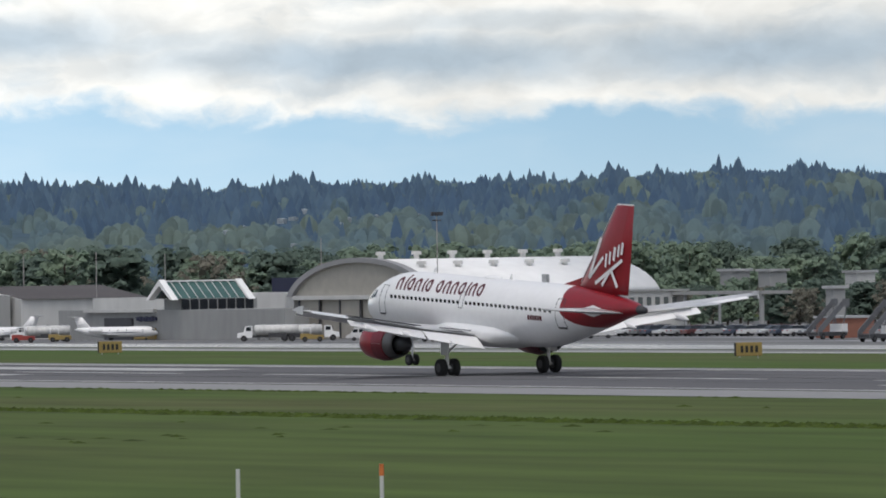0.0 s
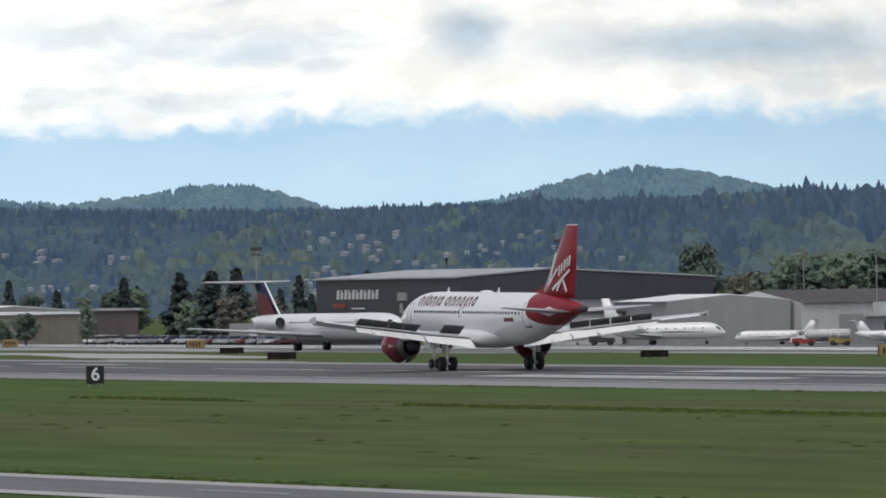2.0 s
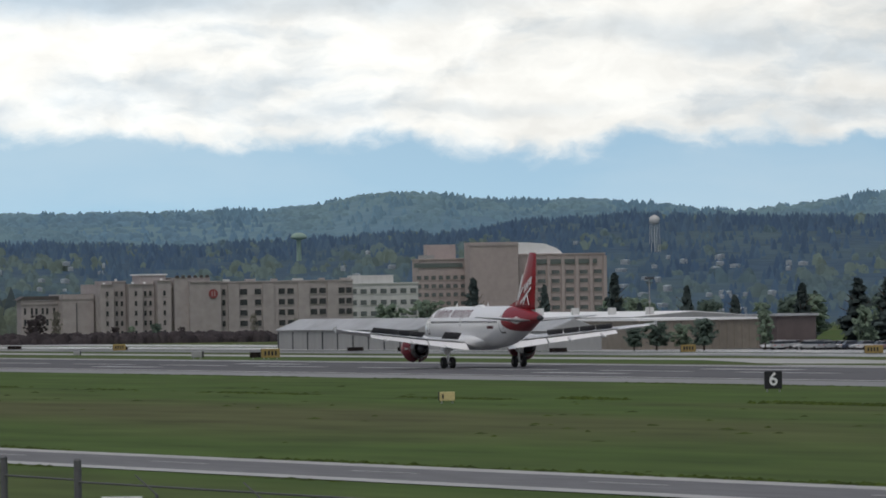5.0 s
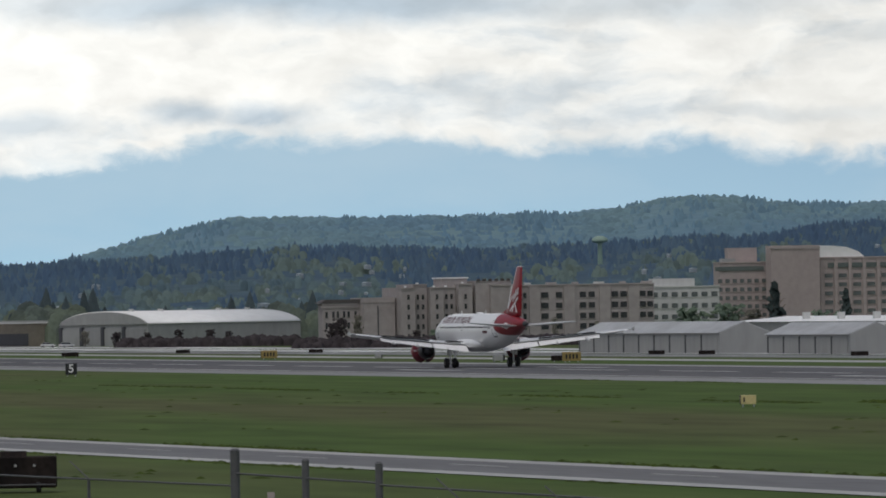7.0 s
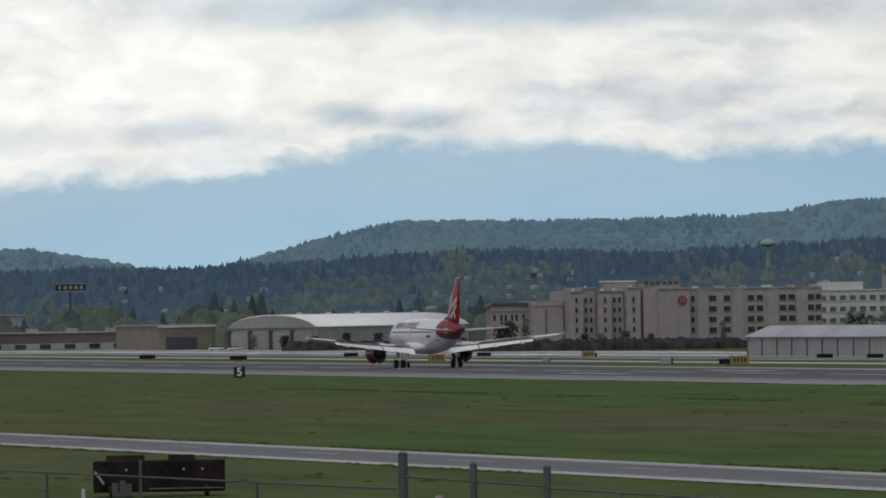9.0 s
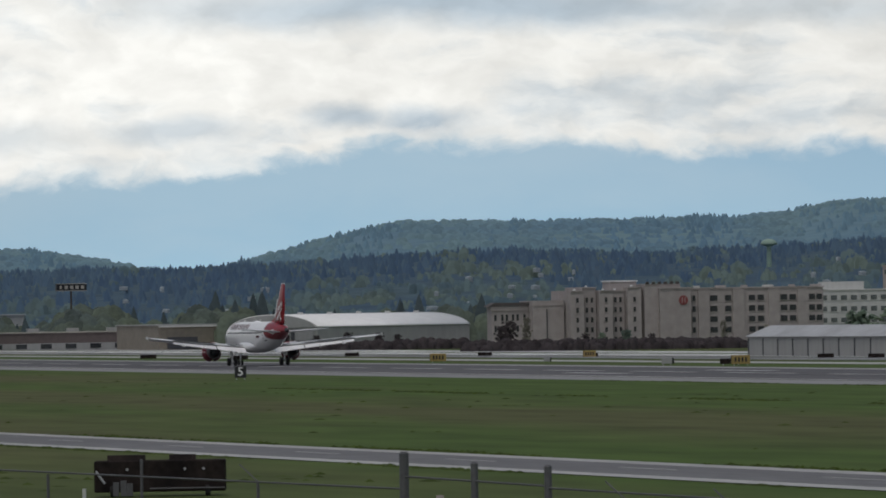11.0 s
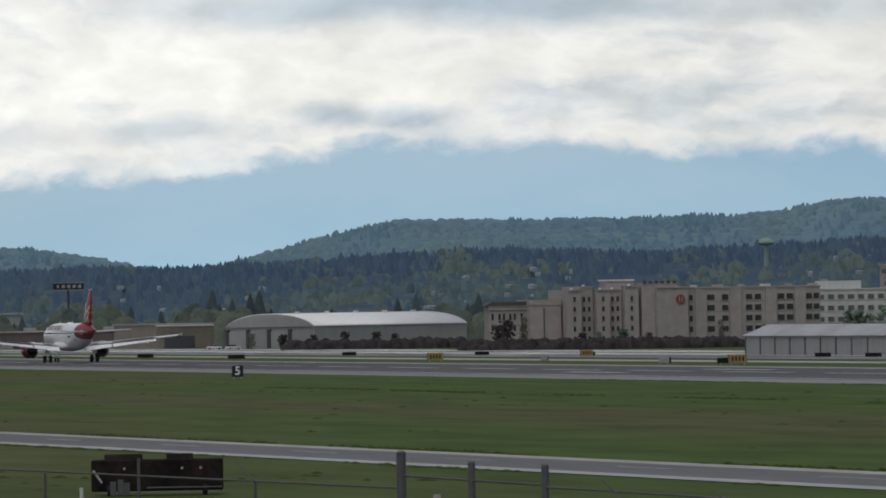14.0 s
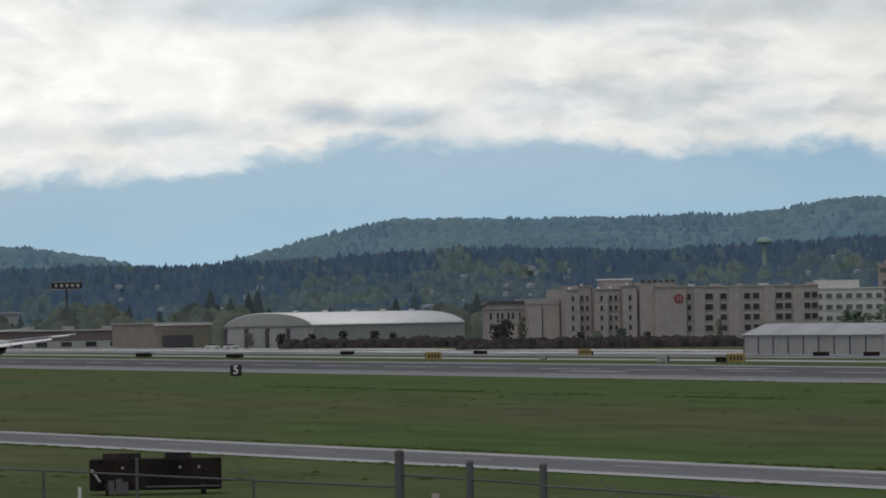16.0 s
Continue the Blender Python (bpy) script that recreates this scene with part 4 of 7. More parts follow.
            part("lettering_stroke", bm, M_MAROON, plane, "plain maroon %s" % kind)
            s += step
        for k in range(6):
            s0 = 23.0 + k * 0.27
            bm = bmesh.new()
            strip(bm, [(X(s0), side * (hull_side(s0, 3.95) + 0.01), 3.95), (X(s0 + 0.2), side * (hull_side(s0 + .2, 3.95) + 0.01), 3.95), (X(s0 + 0.2), side * (hull_side(s0 + .2, 4.25) + 0.01), 4.25), (X(s0), side * (hull_side(s0, 4.25) + 0.01), 4.25)], 0.02)
            part("lettering_stroke", bm, M_MAROON, plane, "plain dark bar")
    # aerials and antenna hump on the crown
    for s, h in ((7.8, 0.42), (17.5, 0.42)):
        bm = bmesh.new()
        prism(bm, [(X(s), 6.16), (X(s + 0.3), 6.16 + h), (X(s + 0.42), 6.16 + h), (X(s + 0.45), 6.16)], -0.02, 0.02)
        part("aerial", bm, M_WHITE, plane)
    bm = bmesh.new()
    loft(bm, [ring(X(14.6 + a), 0.45 * r, 6.18, 0.2 * r, 12) for a, r in ((0, 0.1), (0.3, 0.8), (0.9, 1), (1.5, 0.8), (1.9, 0.1))])
    part("antenna_hump", bm, M_WHITE, plane, "", True)
    return plane, spoilers, wings, reversers


airliner, SPOILERS, WINGS, REVERSERS = build_airliner()


# ---- hills and woods ----
# the crest of each range: a base height and rounded swells of (bearing, half width, height)
NEAR_BASE, NEAR_RIDGE = 27.5, [(55.88, 2.02, 7.79), (57.65, 1.04, 3.22), (61.61, 0.4, -2.85), (63.15, 8.08, 17.76), (63.86, 6.54, -2.83), (70.16, 2.14, 7.69), (71.13, 0.4, -2.99), (74.84, 1.14, 4.3)]
FAR_BASE, FAR_RIDGE = 34.1, [(62.9, 0.62, 6.4), (63.36, 6.82, -3.27), (64.03, 0.83, 20.61), (64.79, 0.59, 6.27), (66.47, 0.78, -13.93), (67.41, 0.66, 7.48), (68.97, 0.71, -7.17), (69.63, 7.98, 31.37), (71.67, 0.6, 7.74),
                             (74.01, 0.73, 3.28), (75.34, 0.77, 8.59), (77.14, 0.84, -14.47), (78.75, 1.15, 6.31)]


def swells(b, base, rows):
    return base + sum(h * math.exp(-((b - c) / w) ** 2) for c, w, h in rows)


def ease(u):
    u = max(0.0, min(1.0, u))
    return u * u * (3 - 2 * u)


def near_height(b, d):
    up = swells(b, NEAR_BASE, NEAR_RIDGE) + 1.0 * noise.noise((b * 1.3, d * 0.002, 0)) + 0.6 * noise.noise((b * 5, d * 0.004, 3))
    return -3.3 + (up + 3.3) * ease((d - 2250) / 1150) - 10 * ease((d - 3450) / 300)


def far_height(b, d):
    up = swells(b, FAR_BASE, FAR_RIDGE) + 1.0 * noise.noise((b * 2.0, d * 0.002, 7))
    return -3.3 + (up + 3.3) * ease((d - 3600) / 800) - 12 * ease((d - 4480) / 200)


def hill(name, height, d0, d1, mat, label, up=0.0):
    bm = bmesh.new()
    rows = []
    for i in range(25):
        d = d0 + (d1 - d0) * i / 24
        rows.append([bm.verts.new((*plan(48 + 0.25 * k, d), height(48 + 0.25 * k, d) + up * ease((d - d0) / 250))) for k in range(145)])
    for a, b in zip(rows, rows[1:]):
        for k in range(144):
            bm.faces.new((a[k], b[k], b[k + 1], a[k + 1]))
    tagged(link(name, bm, mat, smooth=True), label, "hill", kind="structure")


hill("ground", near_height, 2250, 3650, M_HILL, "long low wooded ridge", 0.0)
hill("ground", far_height, 3600, 4620, M_FARHILL, "distant rounded green hills tinted blue with haze", -0.3)


def joined(name, verts, faces, mat, label, category, kind="stuff", soft=0.0):
    data = bpy.data.meshes.new(name)
    data.from_pydata(verts, [], faces)
    data.polygons.foreach_set("use_smooth", [True] * len(faces))
    data.materials.append(mat)
    if soft:        # foliage scatters light: its shading leans to the open sky
        lean = []
        for v in data.vertices:
            n = v.normal * (1 - soft) + Vector((0, 0, soft))
            lean.append(n.normalized())
        data.normals_split_custom_set_from_vertices(lean)
    return tagged(new(name, data), label, category, kind=kind)


def conifer_into(verts, faces, r, x, y, z, h, w):
    """A ragged spire that narrows in uneven steps."""
    k0, n = len(verts), 5
    a0 = r.uniform(0, 6.28)
    full = r.uniform(0.85, 1.15)
    for lo, rad in ((-0.5, 1.1), (0.16, 1.0), (0.42, 0.78 * full), (0.68, 0.5 * full), (0.88, 0.22 * full)):
        for q in range(n):
            rr = w * rad * r.uniform(0.88, 1.12)
            a = a0 + q * math.tau / n
            verts.append((x + rr * math.cos(a), y + rr * math.sin(a), z + h * (lo + (r.uniform(-0.035, 0.035) if lo > 0 else 0))))
    verts.append((x, y, z + h))
    for p in range(4):
        for q in range(n):
            u, v = k0 + p * n + q, k0 + p * n + (q + 1) % n
            faces.append((u, v, v + n, u + n))
    for q in range(n):
        faces.append((k0 + 4 * n + q, k0 + 4 * n + (q + 1) % n, k0 + 5 * n))


# a leafy clump: a rounded lump over a straight skirt
DOME = [(math.cos(k * math.tau / 5 + o) * w, math.sin(k * math.tau / 5 + o) * w, c) for w, c, o in ((1.1, -1.0, 0.0), (1.0, 0.0, 0.0), (0.62, 0.68, 0.3)) for k in range(5)] + [(0, 0, 1)]
DOME_F = [(q + k, q + (k + 1) % 5, q + 5 + (k + 1) % 5, q + 5 + k) for q in (0, 5) for k in range(5)] + [(10 + k, 10 + (k + 1) % 5, 15) for k in range(5)]


def crown_into(verts, faces, r, x, y, z, h, w, lumps=4):
    """A broad uneven crown of several lumps, leafy down to the ground."""
    for _ in range(lumps):
        k0 = len(verts)
        rho, ang = math.sqrt(r.random()), r.uniform(0, math.tau)
        cx, cy, cz = x + 0.5 * w * rho * math.cos(ang), y + 0.5 * w * rho * math.sin(ang), z + h * (0.25 + 0.52 * (1 - rho * rho) + r.uniform(-.06, .06))
        s = w * (r.uniform(0.32, 0.5) if lumps < 6 else r.uniform(0.17, 0.32))
        ribs = [r.uniform(0.9, 1.12) for _ in range(5)]
        for k, (a, b, c) in enumerate(DOME):
            j = ribs[k % 5] if k < 10 else r.uniform(0.9, 1.1)
            verts.append((cx + a * s * j, cy + b * s * j, z - 0.5 * h if c < 0 else cz + c * s * min(1.3, h / w * 1.05)))
        faces.extend([tuple(k0 + i for i in f) for f in DOME_F])


def grow_woods():
    r = random.Random(11)
    cv, cf, bv, bf = [], [], [], []
    # crest and upper slope: conifers in uneven stands, tall ones in groups, with a few rounded crowns between
    for _ in range(9500):
        b = r.uniform(53, 81)
        d = 3450 - abs(r.gauss(0, 1)) * 230
        near = 1.0 - 0.48 * ease((b - 61.5) / 5.0)
        stand = noise.noise((b * 3.2, d * 0.003, 8.0))
        h = (7.4 + 3.6 * max(-0.6, stand)) * near * r.uniform(0.6, 1.25)
        if stand > 0.05 and r.random() < 0.2:
            h *= r.uniform(1.2, 1.5)
        if r.random() < 0.16 and stand < 0.1:
            crown_into(bv, bf, r, *plan(b, d), near_height(b, d) - 0.6, h * 0.7, h * 0.8, 7)
            continue
        conifer_into(cv, cf, r, *plan(b, d), near_height(b, d) - 1.4, h * r.uniform(0.85, 1.0), h * r.uniform(0.18, 0.30))
    # lower slopes: soft crowns of many sizes and groups of conifers in drifts
    for _ in range(7000):
        b, d = r.uniform(53, 81), 2270 + 1080 * r.random() ** 0.9
        patch = noise.noise((b * 1.5, d * 0.0032, 1.7)) + 0.5 * noise.noise((b * 5.0, d * 0.009, 4.7))
        z = near_height(b, d)
        x, y = plan(b, d)
        near = 1.0 - 0.42 * ease((b - 61.5) / 6)
        top = near_height(b, 3400) + 3.0 - z
        if patch + r.uniform(-.3, .3) + 0.36 * (1 - (d - 2270) / 1080) > 0.10 + 0.4 * ease((d - 2750) / 450):
            h = min((3.4 + 7.0 * r.random() ** 2) * near, top)
            crown_into(bv, bf, r, x, y, z - 0.5, h, h * r.uniform(0.85, 1.3), 9)
        else:
            for _ in range(2):
                h = min(r.uniform(5.0, 11.0) * near, top)
                conifer_into(cv, cf, r, x + r.uniform(-5, 5), y + r.uniform(-5, 5), z - 0.8, h, h * r.uniform(0.22, 0.34))
    joined("conifer_wood", cv, cf, M_CONIFER, "dense conifer wood along the ridge, haze blue in its colour", "wood", soft=0.9)
    joined("broadleaf_wood", bv, bf, M_BROADLEAF, "mixed woodland on the lower slopes, its green blued for haze", "wood", soft=0.85)
    fv, ff, sv, sf = [], [], [], []
    for _ in range(10500):
        b = r.uniform(54, 81)
        d = 4440 - abs(r.gauss(0, 1)) * 300
        stand = noise.noise((b * 2.2, d * 0.003, 4.0)) + 0.5 * noise.noise((b * 7.0, d * 0.01, 1.0))
        h = r.uniform(1.6, 3.6)
        z = far_height(b, d) - 0.8
        if stand + r.uniform(-.2, .2) > 0.0:
            conifer_into(sv, sf, r, *plan(b, d), z, h * (1.25 + 0.8 * max(0.0, stand)), h * 0.6)
        else:
            crown_into(fv, ff, r, *plan(b, d), z, h * 1.0, h * 2.1, 3)
    joined("hilltop_wood", fv, ff, M_FARTREE, "broadleaf woods on the distant hills, paled and blued for haze", "wood", soft=0.85)
    joined("hilltop_conifers", sv, sf, M_FARSPIRE, "conifer stands on the distant hills with a painted haze tint", "wood", soft=0.85)


grow_woods()


# houses scattered on the wooded slope
def build_house():
    h = empty("house", pose(0, 0, 0), "small pale house among the hillside trees", "house", "houses on the slope")
    part("wall", boxes((0, 0, -1.3, 7, 5, 7.4)), M_HOUSE, h)
    bm = bmesh.new()
    prism(bm, [(-3.8, 2.4), (3.8, 2.4), (0, 3.6)], -2.7, 2.7)
    part("roof", bm, M_HOUSE_ROOF, h, "pale pitched roof with a haze-blue tint")
    return h


r = random.Random(5)
first_house = None
placed = 0
while placed < 230:
    b, d = r.uniform(54, 80), r.uniform(2360, 2950)
    if noise.noise((b * 0.8, d * 0.003, 5.5)) + 0.35 * math.exp(-((b - 67) / 3.2) ** 2) < r.uniform(0.0, 0.3):
        continue
    placed += 1
    g = r.uniform(0.3, 0.8)
    m = pose(*plan(b, d), near_height(b, d) + 4.6 - 1.1 * ease((b - 62) / 6), 0, 0, b + r.uniform(-40, 40)) @ Matrix.Diagonal((0.55 * g, 0.9 * g, 0.22 * r.uniform(0.7, 1.2), 1))
    if first_house is None:
        first_house = build_house()
        first_house.matrix_basis = m
    else:
        copy_thing(first_house, pose(0, 0, 0)).matrix_basis = m


# ---- buildings; most stand square to the runway ----
def window_row(parent, pane, x, y0, dy, n, z, axis="y"):
    for k in range(n):
        m = pose(x, y0 + dy * k, z) if axis == "y" else pose(y0 + dy * k, x, z, 0, 0, 90)
        share("window", pane.data, parent, m)


def pane_mesh(parent, m, w, h, mat, frame_mat):
    """A pane on a wall that looks to +x, with a proud frame and sill round it, as one window part."""
    bm = bmesh.new()
    box(bm, 0.0, 0, 0, 0.10, w, h)
    for dy, dz, sy, sz in ((-w / 2, 0, 0.12, h + 0.24), (w / 2, 0, 0.12, h + 0.24), (0, h / 2, w, 0.12), (0, -h / 2, w + 0.3, 0.14)):
        box(bm, 0.06, dy, dz, 0.16, sy, sz, mi=1)
    ob = part("window", bm, [mat, frame_mat], parent)
    ob.matrix_basis = m
    return ob


def vault(bm, x0, x1, y0, y1, z0, rise, n=24):
    """A barrel roof over x0..x1, running along y."""
    prof = []
    for k in range(n + 1):
        u = -1 + 2 * k / n
        prof.append(((x0 + x1) / 2 + (x1 - x0) / 2 * math.sin(u * 1.35) / math.sin(1.35), z0 + rise * (math.cos(u * 1.35) - math.cos(1.35)) / (1 - math.cos(1.35))))
    prism(bm, prof, y0, y1)


def white_arched_hangar():
    x0, x1, y0, y1, zg, ze = -902.5, -863.0, 503.0, 541.0, -3.1, 3.0
    h = empty("hangar", pose(0, 0, 0), "white barrel-roofed hangar with beige sliding doors", "hangar")
    bm = bmesh.new()
    box(bm, (x0 + x1) / 2, (y0 + y1) / 2 + 0.6, (zg + ze) / 2, x1 - x0, y1 - y0 - 1.2, ze - zg)
    part("wall", bm, M_WALL_PALE, h)
    bm = bmesh.new()
    vault(bm, x0, x1, y0 + 0.6, y1, ze, 5.1)
    part("roof", bm, M_ROOF_WHITE, h, "bright white barrel roof", True)
    bm = bmesh.new()
    n = 24
    outer, inner = [], []
    for k in range(n + 1):
        u = -1 + 2 * k / n
        cx = (x0 + x1) / 2
        for lst, a, rz, zb in ((outer, 20.6, 5.5, ze - 0.1), (inner, 19.0, 4.8, ze - 0.1)):
            lst.append((cx + a * math.sin(u * 1.35) / math.sin(1.35), zb + rz * (math.cos(u * 1.35) - math.cos(1.35)) / (1 - math.cos(1.35))))
    loft(bm, [[(o[0], y0 - 0.5, o[1]), (o[0], y0 + 0.8, o[1]), (i[0], y0 + 0.8, i[1]), (i[0], y0 - 0.5, i[1])] for o, i in zip(outer, inner)])
    bmesh.ops.recalc_face_normals(bm, faces=bm.faces[:])
    part("arch_rim", bm, M_DOOR_DULL, h, "pale grey rim round the arched end")
    bm = bmesh.new()
    prism(bm, inner, y0 + 0.1, y0 + 0.5)
    part("gable_panel", bm, M_WALL_BEIGE, h, "beige panel filling the arch")
    part("lintel", boxes(((x0 + x1) / 2, y0 - 0.1, ze - 0.25, 37.5, 0.7, 0.6)), M_WALL_WHITE, h)
    for k in range(6):
        xa = x0 + 2.4 + k * 5.9
        part("door", boxes((xa + 2.85, y0 + 0.1 + (k % 2) * 0.25, (zg + ze - 0.6) / 2, 5.7, 0.2, ze - zg - 0.6)), M_WALL_BEIGE, h, "tall beige sliding door leaf")
        part("door_rail", boxes((xa, y0 - 0.15, (zg + ze - 0.6) / 2, 0.25, 0.2, ze - zg - 0.6)), M_WALL_DARK, h)
    for sx in (x0 - 0.4, x1 + 0.4):
        part("buttress", boxes((sx, y0 + 0.6, (zg + ze) / 2 + 0.2, 2.6, 1.6, ze - zg + 0.4)), M_WALL_WHITE, h)
    # roof ventilators
    for k in range(6):
        y = y0 + 3.5 + k * 5.9
        for x, z in (((x0 + x1) / 2, ze + 5.1), (x1 - 8.2, ze + 3.65)):
            bm = rods(((x, y, z - 0.2), (x, y, z + 0.6), 0.42, 0.42, 10), ((x, y, z + 0.6), (x, y, z + 1.1), 0.75, 0.7, 12))
            part("ventilator", bm, M_WALL_WHITE, h, "white drum ventilator on the roof")
    # two-storey office range along the side
    X = x1 + 7.0
    part("side_range", boxes((x1 + 3.6, 523, (zg + ze) / 2 + 0.1, 6.8, 36, ze - zg)), M_WALL_WHITE, h, "pale office range along the hangar side")
    part("parapet", boxes((x1 + 3.7, 523, ze + 0.05, 7.3, 36.4, 0.25)), M_WALL_PALE, h)
    pane = None
    for k in range(23):
        y = 507.6 + k * 1.42
        m = pose(X + 0.03, y, 1.45)
        if pane is None:
            pane = pane_mesh(h, m, 0.95, 1.5, M_PANE, M_WALL_WHITE)
        else:
            share("window", pane.data, h, m)
    pane = None
    for y in (508.0, 509.6, 511.2, 512.8, 514.4, 519.0, 528.0, 529.6, 531.2, 533.5):
        m = pose(X + 0.03, y, -1.35)
        if pane is None:
            pane = pane_mesh(h, m, 1.1, 1.2, M_PANE, M_WALL_WHITE)
        else:
            share("window", pane.data, h, m)
    for y in (506.0, 525.5):
        part("door", boxes((X + 0.05, y, -1.9, 0.14, 1.1, 2.2)), M_WALL_DARK, h, "dark side door")
    # plant on the side roof
    for y, w, z in ((516, 1.4, 1.0), (518, 2.2, 0.8), (519.5, 0.5, 2.6), (531, 1.8, 0.5)):
        part("roof_plant", boxes((x1 + 4, y, ze + z / 2, 1.2, w, z)), M_STEEL, h)


white_arched_hangar()


def atrium_terminal():
    h = empty("terminal", pose(-20.0, 0, 0), "low pale terminal with a green glazed atrium roof", "building")
    zg = -3.05
    part("wall", boxes((-899.5, 494, -0.85, 51, 14, 4.4)), M_WALL_PALE, h)
    part("front_wall", boxes((-865.0, 487.8, -0.85, 18, 1.6, 4.4)), M_WALL_PALE, h)
    part("upper_wall", boxes((-911.0, 497, 2.2, 30, 7.5, 1.7)), M_WALL_WHITE, h)
    part("canopy", boxes((-905.0, 486.8, 1.25, 22, 0.8, 0.5)), M_WALL_WHITE, h)
    # Charcoal panel on the wall face gives the shade of an entrance recess.
    part("entrance", boxes((-905.5, 486.85, -1.4, 8.5, 0.5, 3.2)), M_WALL_DARK, h, "dark panel for the shaded entrance recess")
    part("poster", boxes((-897.5, 486.85, -2.1, 6.5, 0.3, 1.6)), M_YELLOW, h, "yellow panel beside the entrance")
    for k in range(7):
        part("sign_stroke", boxes((-899.6 + k * 0.9, 486.8, 0.05, 0.65, 0.3, 0.55 + 0.2 * (k % 2))), M_NAVY, h, "plain blue bar")
    # atrium: ridge runs away from the runway
    part("atrium_base", boxes((-889.7, 493.5, -0.1, 7.0, 11.5, 6.0)), M_WALL_PALE, h)
    x0, x1, y0, y1, ze, zr = -893.5, -886.0, 486.0, 498.6, 2.95, 5.6
    bm = bmesh.new()
    prism(bm, [(x0 + 0.4, ze), (x1 - 0.4, ze), ((x0 + x1) / 2, zr - 0.25)], y0 + 0.3, y1 - 0.3)
    atrium = part("atrium_roof", bm, M_GREEN_GLASS, h, "green glazed pitched roof")
    bm = bmesh.new()
    prism(bm, [(x0 + 1.4, ze), (x1 - 1.4, ze), ((x0 + x1) / 2, zr - 0.9)], y0 + 0.1, y0 + 0.34)
    part("gable_glass", bm, M_GLASS, atrium)
    for y in (y0, y1):
        bm = bmesh.new()
        xm = (x0 + x1) / 2
        for sgn in (-1, 1):
            strip(bm, [(xm, y - 0.4, zr + 0.1), (xm + sgn * 4.1, y - 0.4, ze - 0.2), (xm + sgn * 3.3, y - 0.4, ze - 0.2), (xm, y - 0.4, zr - 0.75)], 1.0)
        part("white_verge", bm, M_ROOF_WHITE, atrium, "white verge at the gable")
    for k in range(9):
        y = y0 + 1.0 + k * 1.33
        part("glazing_bar", rods((((x0 + x1) / 2, y, zr - 0.18), (x1 - 0.35, y, ze + 0.05), 0.07, 0.07, 5)), M_WALL_WHITE, atrium)
    part("ridge", boxes(((x0 + x1) / 2, (y0 + y1) / 2, zr - 0.12, 0.5, y1 - y0, 0.2)), M_ROOF_WHITE, atrium)
    for k in range(8):
        y = y0 + 0.8 + k * 1.5
        part("glazed_side", boxes((x1 - 0.1, y + 0.65, 2.1, 0.15, 1.25, 1.5)), M_GLASS, atrium)
    part("lower_roof", boxes((-915.5, 513, 0.2, 18, 14, 6.6)), M_WALL_WHITE, h)
    part("dark_roof", boxes((-922, 538, 1.4, 34, 14, 8.4)), M_NAVY, h, "dark blue roof behind")


atrium_terminal()


